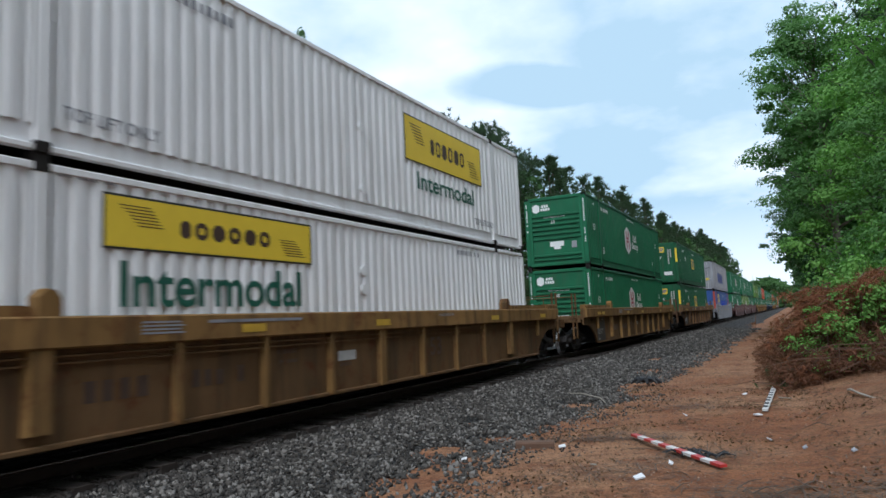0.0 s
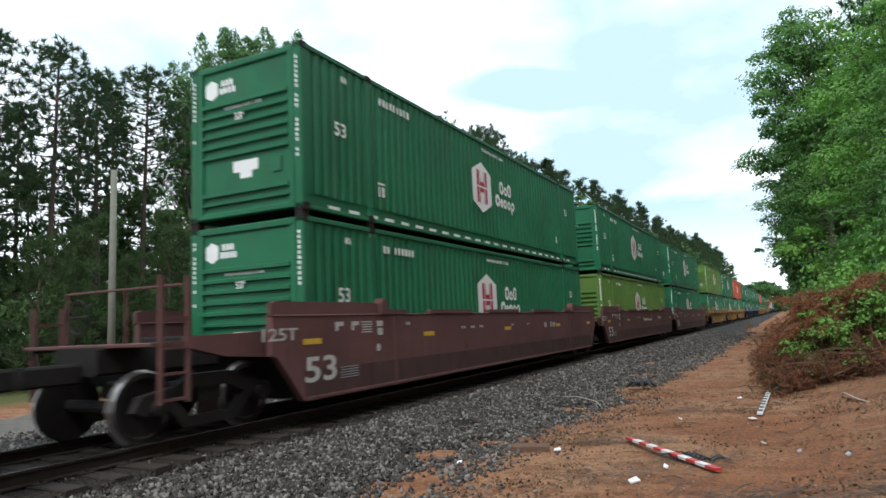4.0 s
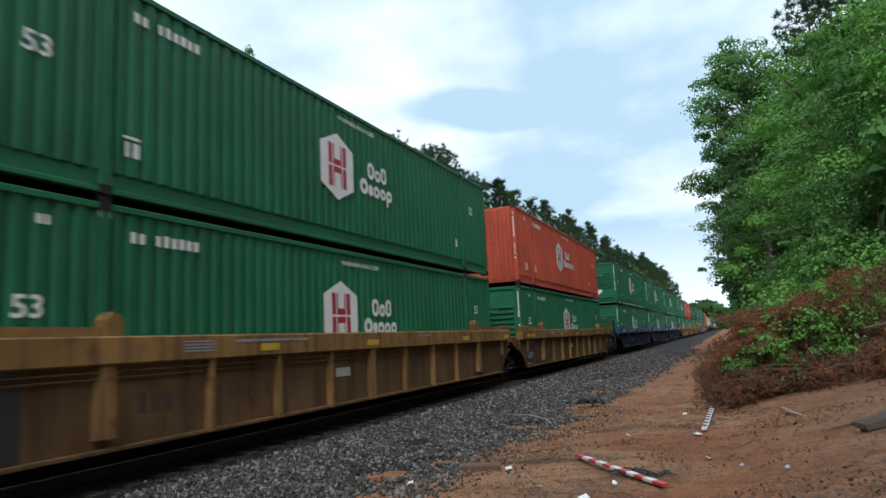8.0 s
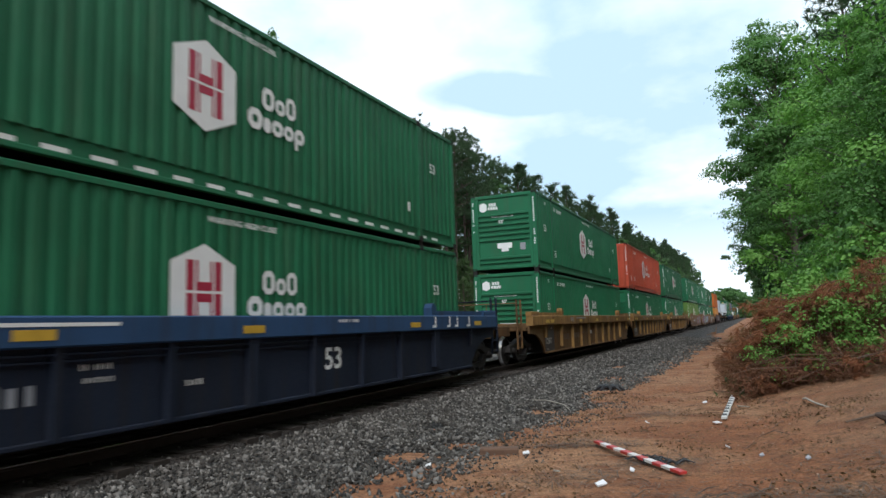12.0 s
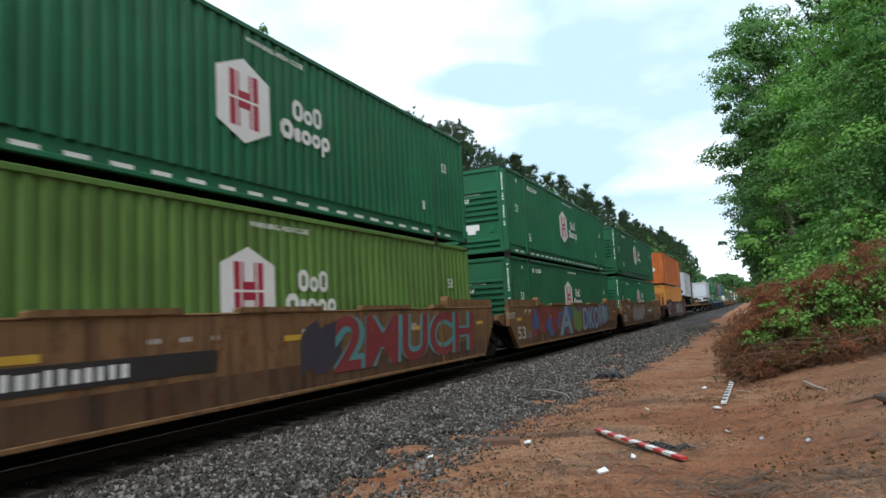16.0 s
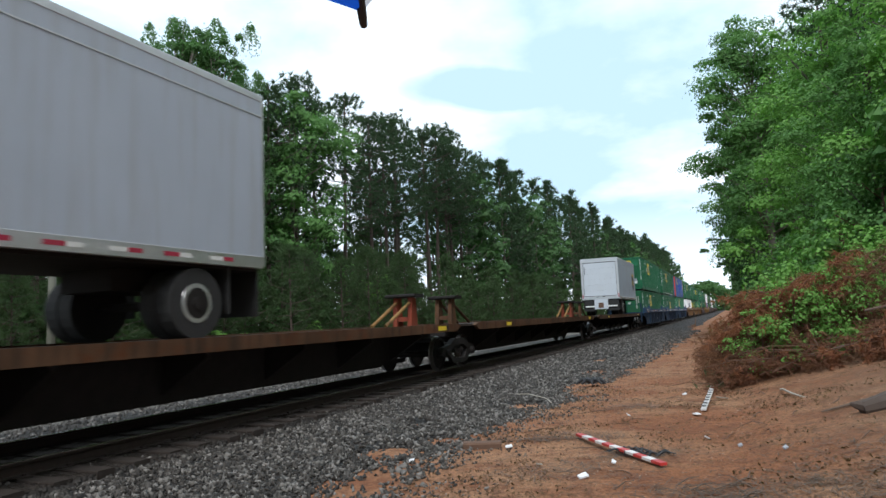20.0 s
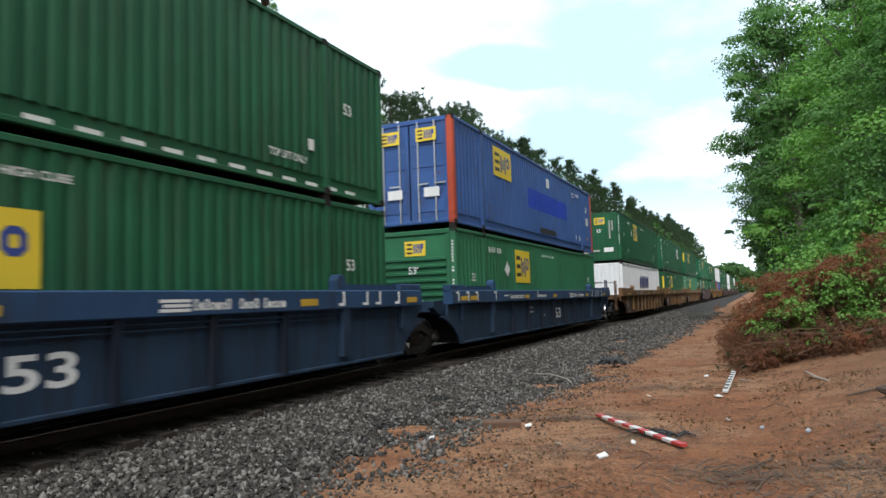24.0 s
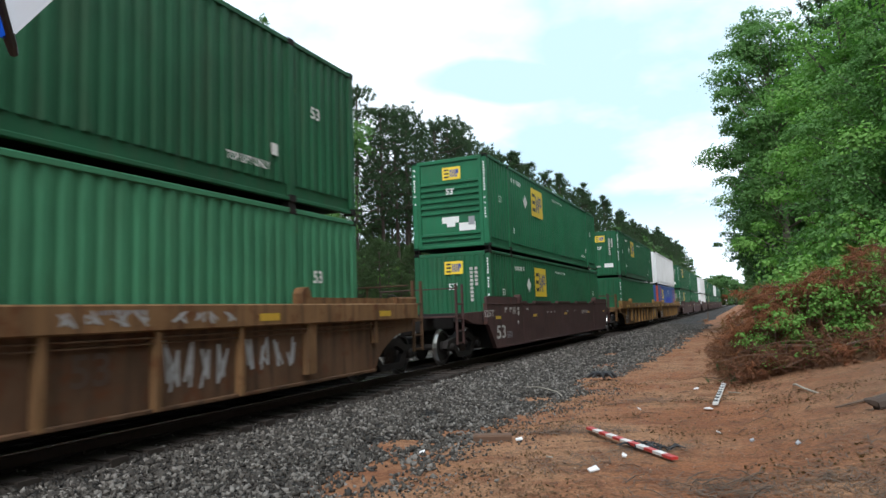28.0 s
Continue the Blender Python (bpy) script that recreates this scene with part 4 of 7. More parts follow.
def white_lower(box):
    parcel_panel(2.75, 2.055, 3.65, 0.60)(box)
    part("lettering", on_side("Intermodal", 2.95, 1.345, 0.55, 1.2915, 3.2), DECALGREEN, box, "dark green word")
    part("lettering", marks(Mesh(), 2.2, 2.76, 9, 0.10, seed=5), DECALGREY, box)
    part("lettering", marks(Mesh(), 11.8, 2.56, 12, 0.13, seed=6), DECALGREY, box)
    for z in (1.66, 2.0):
        part("disc", Mesh().tube((1.26, 7.9, z), (1.30, 7.9, z), 0.09, n=12), WHITE, box)


def big_word(y, z, w, h, n, ink, under=None, lean=0.25):
    """A haulier's word as slanted plain strokes."""
    def put(box):
        m, low = Mesh(), Mesh()
        a, u = y, w / n
        for k in range(n):
            wide = u * (0.85, 1.18, 0.42, 0.78, 0.82, 0.8)[k % 6]
            if under:
                ring(low, a - 0.03, z - 0.05, wide, h, 1.2905, 0.27, lean, True)
            ring(m, a, z, wide, h, 1.2935, 0.27, lean, True)
            a += wide + 0.10
        if under:
            part("stroke", low, under, box)
        part("maker_mark", m, ink, box, "haulier's word as plain strokes")
    return put


def wave_patch(y0, y1, z0, z1):
    """Paint laid over the corrugation between the lift posts."""
    line, _, _ = wave(2.14, LONG - 2.14, 0, 0)
    mesh = Mesh()
    cut = [(y, x + 0.0025) for y, x in line if y0 <= y <= y1]
    n = len(cut)
    return mesh.add([(x, y, z) for z in (z0, z1) for y, x in cut], [(i, i + 1, n + i + 1, n + i) for i in range(n - 1)])


def blue_extra(box):
    badge_on_side(box, 3.0, 1.75, DECALYELLOW, DECALBLACK, DECALBLUE, 1.6, 0.9)
    part("patch", wave_patch(6.3, 11.5, 1.15, 1.85), BRIGHTBLUE, box, "brighter blue patch of new paint")
    part("patch", quad_side(Mesh(), 7.6, 9.7, 0.36, 0.55, 1.2905), DECALBLACK, box)
    part("plate", quad_side(Mesh(), 8.6, 9.0, 2.15, 2.5, 1.2935), DECAL, box)
    part("plate", quad_side(Mesh(), 14.9, 15.35, 1.25, 1.6, 1.2915), DECAL, box)
    part("lettering", on_side("53", 14.9, 1.85, 0.26, 1.2915), DECAL, box)
    part("lettering", marks(Mesh(), 2.4, 0.6, 2, 0.24, seed=31), DECAL, box)
    part("plate", quad_side(Mesh(), 12.47, 12.86, 2.28, 2.46, 1.2915), DECAL, box, "white outlined plate")
    part("plate", quad_side(Mesh(), 12.53, 12.82, 2.31, 2.43, 1.2935), BRIGHTBLUE, box)
    part("lettering", marks(Mesh(), 13.15, 2.36, 5, 0.14, seed=33), DECAL, box)
    part("lettering", marks(Mesh(), 12.9, 0.46, 1, 0.2, seed=34), DECAL, box)
    part("lettering", quad_side(Mesh(), 13.5, 13.68, 0.45, 0.66, 1.2915), DECAL, box)
    part("lettering", quad_side(Mesh(), 15.05, 15.2, 0.55, 0.70, 1.2915), DULLYELLOW, box)
    for s in (-1, 1):
        badge_on_end(box, s * 0.55 - 0.3, 2.25, DECALYELLOW, DECALBLACK, DECALBLUE, 0.6, 0.36)
        part("plate", quad_end(Mesh(), s * 0.55 - 0.1, s * 0.55 + 0.35, 0.75, 1.0, -0.045), DECAL, box)


def blue_lower(box):
    badge_on_side(box, 3.0, 1.66, DECALYELLOW, DECALBLACK, DECALBLUE, 1.5, 0.85)
    part("patch", wave_patch(6.3, 11.5, 1.11, 1.81), BRIGHTBLUE, box)
    part("lettering", on_end("53", -0.15, 1.75, 0.34, -0.006), DECAL, box)
    part("plate", quad_end(Mesh(), -0.2, 0.2, 1.15, 1.6, -0.006), DECAL, box)
    part("plate", quad_side(Mesh(), 8.6, 9.0, 2.15, 2.5, 1.2935), DECAL, box)


def grey_extra(box):
    big_word(4.6, 0.75, 6.2, 1.15, 6, DECALBLUE, None, 0.0)(box)
    part("maker_mark", marks(Mesh(), -0.95, 2.15, 6, 0.17, side=False, seed=8), DECALBLUE, box)
    part("lettering", marks(Mesh(), 0.3, 2.15, 6, 0.16, side=False, seed=9), DECALBLACK, box)
    for x in (-0.6, 0.6):
        part("plate", quad_end(Mesh(), x, x + 0.3, 0.95, 1.2, 0.0), DECALYELLOW, box)


def haul_orange(z, y, on=True):
    def put(box):
        part("maker_mark", marks(Mesh(), y, z, 9, 0.20, seed=11), DECALBROWN, box, "dark blocks of a maker's word")
        part("stroke", quad_side(Mesh(), y, y + 1.75, z - 0.10, z - 0.06), DECALBROWN, box)
        m = marks(Mesh(), -0.75, 2.35 if on else 2.05, 9, 0.16, side=False, seed=12)
        m.v = [(a, -0.03, c) for a, b, c in m.v]
        quad_end(m, -0.78, 0.72, (2.22 if on else 1.92), (2.26 if on else 1.96), -0.03)
        part("maker_mark", m, DECALBROWN, box)
        part("diamond", Mesh().add([(0.22, -0.03, 1.35), (0.42, -0.03, 1.15), (0.62, -0.03, 1.35), (0.42, -0.03, 1.55)], [(0, 1, 2, 3)]), DECAL, box)
        if on:
            for yy in (1.58, LONG - 2.44):
                part("patch", quad_side(Mesh(), yy, yy + 0.86, 0.2, 2.75, 1.2908), AMBER, box, "faded upright band")
            part("beacon", Mesh().box(-0.02, 0.42, -0.12, -0.01, 2.45, 2.62, 0.03), GREY, box)
        else:
            part("disc", Mesh().tube((1.27, 8.3, 1.65), (1.30, 8.3, 1.65), 0.2, n=14), GREYCAR, box)
    return put


def rust_holes(box):
    m = Mesh()
    for y, z, w, h in ((3.84, 1.02, 0.12, 0.14), (4.04, 1.0, 0.14, 0.19), (4.25, 1.03, 0.13, 0.14), (4.0, 0.82, 0.05, 0.05), (9.53, 0.57, 0.14, 0.17), (3.72, 0.62, 0.06, 0.06), (6.1, 0.5, 0.05, 0.07), (10.9, 0.95, 0.06, 0.06), (10.9, 0.5, 0.06, 0.08)):
        m.add([(1.2925, y + w * math.cos(a) * 0.6, z + h * math.sin(a) * (0.8 + 0.3 * math.sin(3 * a))) for a in [k * math.tau / 9 for k in range(9)]], [tuple(range(9))])
    part("rust_patch", m, RAILRUST, box, "dark rust patches")


container("hub", GREEN, label="green corrugated steel container with white emblem, stacked on the train")
container("hub_dash", GREEN, dash=True, label="green corrugated container with white dashes along its foot")
container("hub_worn", GREEN, extra=rust_holes, label="worn green corrugated container with dark rust patches")
container("hub_dull", GREEN2, label="dull dark green corrugated container with white emblem")
container("lime", LIME, label="faded lime green corrugated container with white emblem")
container("red", RED, end="vert", label="orange-red corrugated container with white emblem, stacked on green")
container("emp", GREEN2, end="vert", scheme="emp", label="dark green corrugated container with yellow panel")
container("emp_mid", GREEN2, end="vert", scheme="emp", badge=7.35, label="dark green container with yellow panel amidships")
container("emp_rib", GREEN, end="rib", scheme="emp", label="green container with ribbed end and yellow panel")
container("emp_dash", GREEN2, end="vert", scheme="emp", dash=True, label="dark green container with yellow panel and white dashes")
container("emp_posts", GREEN2, end="vert", scheme="emp", extra=yellow_posts, post_marks=False, label="dark green container with yellow end strips and yellow panel")
container("emp_pale", PALEGREEN, end="rib", scheme="emp", label="faded green container with ribbed end and yellow panel")
container("emp_faded", FADEDGREEN, end="rib", scheme="emp", label="pale faded green container with ribbed end")
container("emp_late", GREEN2, end="vert", scheme="emp", extra=yellow_posts, post_marks=False, badge=7.15, label="dark green container with yellow end strips and yellow panel")
container("emp_white", GREEN2, end="vert", scheme="none", extra=white_badge, label="dark green corrugated container with small white panel")
container("blue", BLUE, end="door", scheme="none", post=RED, extra=blue_extra, label="blue corrugated container with orange corner posts and yellow panel")
container("blue_low", BLUE, end="vert", scheme="none", post=RED, extra=blue_lower, post_marks=False, label="blue container with orange-red corner posts")
container("grey", GREY, end="door", scheme="none", extra=grey_extra, label="light grey container with double doors and blue word")
container("white_up", WHITE, end="vert", scheme="none", extra=white_upper, label="white corrugated container with yellow panel and green word")
container("white_low", WHITE, end="vert", scheme="none", extra=white_lower, label="white corrugated container with wide yellow panel and green word")
container("white_blue", WHITE, end="vert", scheme="none", extra=big_word(6.1, 1.38, 4.4, 0.85, 5, DECALBLUE, DECALYELLOW), label="white corrugated container with big blue slanted word")
container("orange", ORANGE, end="plain", scheme="none", side_style="plate", post_marks=False, extra=haul_orange(2.3, 11.05), label="weathered orange plate-sided container with dark word")
container("amber", AMBER, end="rib", scheme="none", post_marks=False, extra=haul_orange(1.93, 12.2, False), label="amber corrugated container with dark word")
container("dark", GREEN2, end="vert", scheme="none", label="dark green corrugated container far down the train")
container("white_plain", WHITE, end="vert", scheme="none", label="plain white corrugated container far down the train")


# ---- the train: trucks and cars ----
def wheel_mesh():
    m = Mesh()
    n = 22
    prof = [(0.0, 0.10), (0.0, 0.46), (0.03, 0.485), (0.045, 0.455), (0.13, 0.445), (0.135, 0.38), (0.09, 0.36), (0.08, 0.16), (0.14, 0.14), (0.14, 0.10)]
    for k in range(n):
        a = k * math.tau / n
        m.v += [(x, r * math.cos(a), r * math.sin(a)) for x, r in prof]
    p = len(prof)
    m.f += [(k * p + i, k * p + i + 1, ((k + 1) % n) * p + i + 1, ((k + 1) % n) * p + i) for k in range(n) for i in range(p - 1)]
    me = m.data("wheel", STEEL)
    me.materials.append(WHEELSTEEL)
    for q in me.polygons:
        if q.index % (p - 1) in (2, 3):
            q.material_index = 1
    return me


WHEEL = wheel_mesh()
AXLE = Mesh().tube((-1.02, 0, 0), (1.02, 0, 0), 0.085, n=10).data("axle", STEEL)
BEARING = Mesh().tube((0.92, 0, 0), (1.14, 0, 0), 0.12, 0.10, 12).tube((1.14, 0, 0), (1.165, 0, 0), 0.07, n=8).data("bearing", STEEL)
SPRING = Mesh()
for k in range(5):
    SPRING.tube((0.98, -0.16 + 0.08 * k, 0.30), (0.98, -0.16 + 0.08 * k, 0.56), 0.032, n=6)
SPRING = SPRING.data("spring_nest", RAILRUST)
FRAME = Mesh()
FRAME.prism([(-1.22, 0.44), (-1.12, 0.62), (-0.62, 0.70), (-0.34, 0.84), (0.34, 0.84), (0.62, 0.70), (1.12, 0.62), (1.22, 0.44), (1.04, 0.36), (0.98, 0.46), (0.66, 0.50), (0.30, 0.66), (-0.30, 0.66), (-0.66, 0.50), (-0.98, 0.46), (-1.04, 0.36)], 0, 0.92, 1.06)
FRAME.prism([(-0.80, 0.50), (-0.46, 0.16), (0.46, 0.16), (0.80, 0.50), (0.62, 0.54), (0.36, 0.29), (-0.36, 0.29), (-0.62, 0.54)], 0, 0.93, 1.05)
FRAME = FRAME.data("side_frame", STEEL)
FLIP = pose(0, 0, 0, 0, 0, 180)


def truck(car, y):
    t = part("truck", Mesh().box(-1.0, 1.0, -0.22, 0.22, 0.46, 0.72, 0.04).box(-0.3, 0.3, -0.3, 0.3, 0.7, 0.92, 0.05), STEEL, car, "four-wheeled steel truck", at=(0, y, RAIL_Z))
    for s in (0, 1):
        turn = FLIP if s else Matrix.Identity(4)
        part("side_frame", FRAME, STEEL, t, at=turn)
        if not s:
            part("spring_nest", SPRING, RAILRUST, t, at=turn)
        for a in (-0.89, 0.89):
            m = Matrix.Translation((0, a, 0.46)) @ turn
            part("wheel", WHEEL, STEEL, t, at=m @ Matrix.Translation((0.69, 0, 0)))
            if not s:
                part("bearing", BEARING, STEEL, t, at=m)
    for a in (-0.89, 0.89):
        part("axle", AXLE, STEEL, t, at=(0, a, 0.46))


def rib_mesh(mat):
    return Mesh().prism([(1.43, -0.075), (1.565, -0.045), (1.565, 0.045), (1.43, 0.075)], 2, 0.215, 1.19).data("rib", mat)


ribs = {}


def well_car(upper, lower, style, label, first, last, number=0):
    """A low well car; the box's near end stands at the origin. upper, lower: paint of the chord and of the side."""
    car = thing("well_car", label, "rail car", "cars of the freight train")
    r = random.Random(number)
    longer = 1.0 if style == "rib" else 0.0
    y0, y1 = -1.0 - longer * first, LONG + 1.0 + longer * last
    toe0, toe1 = -0.30, LONG + 0.30
    side = [(y0, 0.93), (y0, 1.20), (y1, 1.20), (y1, 0.93), (toe1 + 1.1, 0.90), (toe1 + 0.75, 0.80), (toe1 + 0.38, 0.62), (toe1 + 0.14, 0.42), (toe1, 0.21), (toe0, 0.21), (toe0 - 0.14, 0.42), (toe0 - 0.38, 0.62), (toe0 - 0.75, 0.80), (toe0 - 1.1, 0.90)]
    if style != "rib":
        side = [(y0, 0.93), (y0, 1.20), (y1, 1.20), (y1, 0.93), (toe1 + 0.6, 0.90), (toe1, 0.21), (toe0, 0.21), (toe0 - 0.6, 0.90)]
    for s in (1, -1):
        if style == "rib":
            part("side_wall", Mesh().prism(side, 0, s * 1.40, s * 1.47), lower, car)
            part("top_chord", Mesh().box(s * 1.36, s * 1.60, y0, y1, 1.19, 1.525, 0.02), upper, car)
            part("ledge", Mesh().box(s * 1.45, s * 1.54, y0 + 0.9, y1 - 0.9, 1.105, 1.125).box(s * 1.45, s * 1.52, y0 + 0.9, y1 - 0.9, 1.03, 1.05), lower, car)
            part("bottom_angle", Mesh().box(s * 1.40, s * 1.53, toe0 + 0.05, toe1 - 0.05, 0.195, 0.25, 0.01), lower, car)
            if upper not in ribs:
                ribs[upper] = rib_mesh(upper if upper is not BLUECAR else lower)
            for k in range(-3, 4) if s > 0 else (-3, 0, 3):
                for o in ((-0.05, 0.05) if k == 0 and s > 0 else (0,)):
                    part("rib", ribs[upper], lower, car, at=Matrix.Translation((0, LONG / 2 + k * 1.5 + o, 0)) @ (Matrix.Identity(4) if s > 0 else FLIP))
            for a, b, g in ((y0, toe0, 0.55), (toe1, y1, -0.55)) if s > 0 else ():
                part("gusset", Mesh().box(s * 1.46, s * 1.555, (b if g > 0 else a) + g * 0.1 - 0.07, (b if g > 0 else a) + g * 0.1 + 0.07, 0.75, 1.19, 0.01), upper if upper is not BLUECAR else lower, car)
        else:
            part("side_wall", Mesh().prism([(a, b if b < 1.2 else 1.515) for a, b in side], 0, s * 1.38, s * 1.50), lower, car)
            part("top_chord", Mesh().box(s * 1.36, s * 1.512, y0 + 0.02, y1 - 0.02, 1.495, 1.53, 0.012), upper, car)
            for a, b in ((2.05, 2.82), (3.80, 5.86), (6.9, 8.95), (10.2, 12.2), (LONG - 2.85, LONG - 2.05)) if s > 0 else ():
                part("guide_plate", Mesh().prism([(a, 1.525), (b, 1.525), (b, 1.58), (b - 0.07, 1.605), (a + 0.07, 1.605), (a, 1.58)], 0, 1.40, 1.524), upper, car)
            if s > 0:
                # the darker look of an inward fold is put into this flat sheet's paint
                part("lower_side", Mesh().box(1.49, 1.5028, toe0 + 0.02, toe1 - 0.02, 0.262, 0.66), {MAROON: DARKMAROON, BROWN: BROWNWALL}.get(lower, lower), car, "lower side sheet, painted darker for the shade of its fold")
            for yy in (2.4, LONG - 2.4):
                part("side_joint", Mesh().box(s * 1.49, s * 1.512, yy - 0.05, yy + 0.05, 0.25, 1.48), lower, car)
            part("bottom_angle", Mesh().box(s * 1.38, s * 1.515, toe0 + 0.05, toe1 - 0.05, 0.195, 0.26, 0.01), lower, car)
        for a, b in ((y0 - 0.02, 1.80), (LONG - 2.05, y1 + 0.02)):
            if style == "rib":
                c, d = (a + 1.0, b) if a < 0 else (a, b - 1.0)
                part("guide_plate", Mesh().prism([(c, 1.525), (d, 1.525), (d, 1.61), (d - 0.06, 1.635), (c + 0.06, 1.635), (c, 1.61)], 0, s * 1.40, s * 1.53), upper, car)
                part("guide_block", Mesh().box(s * 1.36, s * 1.56, a if a < 0 else b - 0.9, a + 0.9 if a < 0 else b, 1.52, 1.66, 0.02), upper, car)
            else:
                part("guide_plate", Mesh().prism([(a, 1.52), (b, 1.52), (b, 1.70), (b - 0.1, 1.73), (a + 0.1, 1.73), (a, 1.70)], 0, s * 1.42, s * 1.50), upper, car)
        for a, g in ((1.86, 1), (LONG - 1.90, -1)):
            part("guide_lug", Mesh().prism([(a, 1.52), (a + g * 0.24, 1.52), (a + g * 0.24, 1.70), (a + g * 0.18, 1.79), (a + g * 0.08, 1.81), (a, 1.72)], 0, s * 1.36, s * 1.56), upper, car)
    part("well_floor", Mesh().box(-1.38, 1.38, 0.0, 1.2, 0.20, 0.25).box(-1.38, 1.38, LONG - 1.2, LONG, 0.20, 0.25).box(-1.38, 1.38, LONG / 2 - 0.3, LONG / 2 + 0.3, 0.20, 0.25).box(-0.15, 0.15, 0.6, LONG - 0.6, 0.19, 0.24).box(-1.375, 1.375, -0.17, -0.09, 0.22, 1.18).box(-1.375, 1.375, LONG + 0.09, LONG + 0.17, 0.22, 1.18), STEEL, car)
    for end, sgn in ((-1.0, -1), (LONG + 1.0, 1)):
        coupled = first if sgn < 0 else last
        reach = 2.0 if coupled else 0.62
        deck = Mesh().box(-1.36, 1.36, min(end, end - sgn * 0.9), max(end, end - sgn * 0.9), 1.0, 1.28, 0.02)
        deck.box(-0.42, 0.42, min(end, end + sgn * reach), max(end, end + sgn * reach), 0.82, 1.18, 0.03)
        part("end_platform", deck, STEEL if style != "rib" else lower, car)
        far = 1.35 if coupled and style != "rib" else 0.5
        part("end_bracket", Mesh().prism([(end - sgn * 0.1, 1.30), (end + sgn * far, 1.27), (end + sgn * far, 1.12), (end + sgn * far * 0.55, 0.98), (end - sgn * 0.1, 0.92)][::sgn], 0, 1.18, 1.34), lower, car)
        if coupled:
            g = end + sgn * 1.35
            part("walkway", Mesh().box(-1.3, 1.3, min(g, g + sgn * 0.55), max(g, g + sgn * 0.55), 1.16, 1.21, 0.01), lower, car)
            part("coupler", Mesh().box(-0.12, 0.12, min(end + sgn * reach, end + sgn * 2.72), max(end + sgn * reach, end + sgn * 2.72), 0.72, 0.98, 0.03), STEEL, car)
            for s in (-1, 1):
                lad = Mesh()
                for a in (0.0, 0.42):
                    lad.box(s * 1.27, s * 1.33, g + sgn * a - 0.03, g + sgn * a + 0.03, 0.45, 2.05 if s > 0 else 1.75, 0.008)
                for z in (0.48, 0.80, 1.12, 1.5):
                    lad.box(s * 1.28, s * 1.32, min(g, g + sgn * 0.42), max(g, g + sgn * 0.42), z, z + 0.035)
                part("ladder", lad, lower, car, "end ladder and grab rail")
            rail = Mesh().tube((-1.2, g, 1.2), (-1.2, g, 1.95), 0.018, n=6).tube((1.2, g, 1.95), (-1.2, g, 1.95), 0.018, n=6).tube((0.1, g, 1.2), (0.1, g, 1.95), 0.018, n=6)
            part("grab_rail", rail, lower, car)
            if sgn < 0:
                bw = Mesh()
                for k in range(16):
                    a, b = k * math.tau / 16, (k + 1) * math.tau / 16
                    bw.tube((-0.8 + 0.24 * math.cos(a), g - 0.1, 1.6 + 0.24 * math.sin(a)), (-0.8 + 0.24 * math.cos(b), g - 0.1, 1.6 + 0.24 * math.sin(b)), 0.016, n=5, caps=False)
                bw.tube((-0.8, g - 0.1, 1.36), (-0.8, g - 0.1, 1.84), 0.012, n=5).tube((-1.04, g - 0.1, 1.6), (-0.56, g - 0.1, 1.6), 0.012, n=5)
                part("brake_wheel", bw, STEEL, car)
        if coupled and sgn > 0 and style == "smooth":
            tank = part("air_reservoir", Mesh().tube((0.35, end - 0.75, 1.97), (0.35, end + 0.45, 1.97), 0.20, n=16).tube((0.35, end - 0.81, 1.97), (0.35, end - 0.75, 1.97), 0.13, 0.20, 16).tube((0.35, end + 0.45, 1.97), (0.35, end + 0.51, 1.97), 0.20, 0.13, 16), BROWNWALL, car, "rusty air tank on the end platform")
            part("tank_saddle", Mesh().box(0.15, 0.55, end - 0.55, end - 0.45, 1.25, 1.80).box(0.15, 0.55, end + 0.15, end + 0.25, 1.0, 1.80), STEEL, tank)
        if sgn > 0 or first:
            truck(car, end + sgn * 0.72)
    # markings
    x = 1.606 if style == "rib" else 1.519
    lowx = 1.474 if style == "rib" else 1.5045
    m = Mesh()
    for yy in (-0.50, 0.12, 4.55, 7.80, 12.9, LONG + 0.3) if style == "rib" else (-0.32, 3.5, 7.9, LONG - 3.9, LONG - 0.2):
        quad_side(m, yy, yy + 0.46, *((1.27, 1.38) if style == "rib" else (1.06, 1.15)), x if style == "rib" else lowx)
    part("reflector_strip", m, DULLYELLOW, car, "dull yellow reflectors")
    if style == "smooth":
        part("lettering", on_side("53", -0.28, 0.47, 0.40, lowx, 0.80), PALEGREY, car)
        part("lettering", on_side("125T", -1.22, 1.14, 0.19, lowx, 0.78), PALEGREY, car)
        if number == 55:
            part("lettering", on_side("Transportation", 7.35, 0.96, 0.20, lowx, 2.4), DECAL, car)
        part("lettering", marks(Mesh(), LONG - 4.6 - r.random(), 1.05, 10, 0.17, x=lowx, seed=number), PALEGREY, car)
        n = Mesh()
        for a, b in ((0.51, 0.74), (0.97, 1.19)):          # worn stencils beside a data box
            quad_side(n, a, b, 1.33, 1.40, lowx)
            quad_side(n, a, a + 0.08, 1.25, 1.33, lowx)
        for k in range(5):
            quad_side(n, 1.27, 1.60, 1.20 + 0.044 * k, 1.22 + 0.044 * k, lowx)
        quad_side(n, 1.76, 1.96, 1.30, 1.40, lowx)
        quad_side(n, 1.78, 1.95, 1.14, 1.27, lowx)
        n.add([(lowx, 1.80 + 0.07 * math.cos(k * math.tau / 12), 0.92 + 0.07 * math.sin(k * math.tau / 12)) for k in range(12)], [tuple(range(12))])
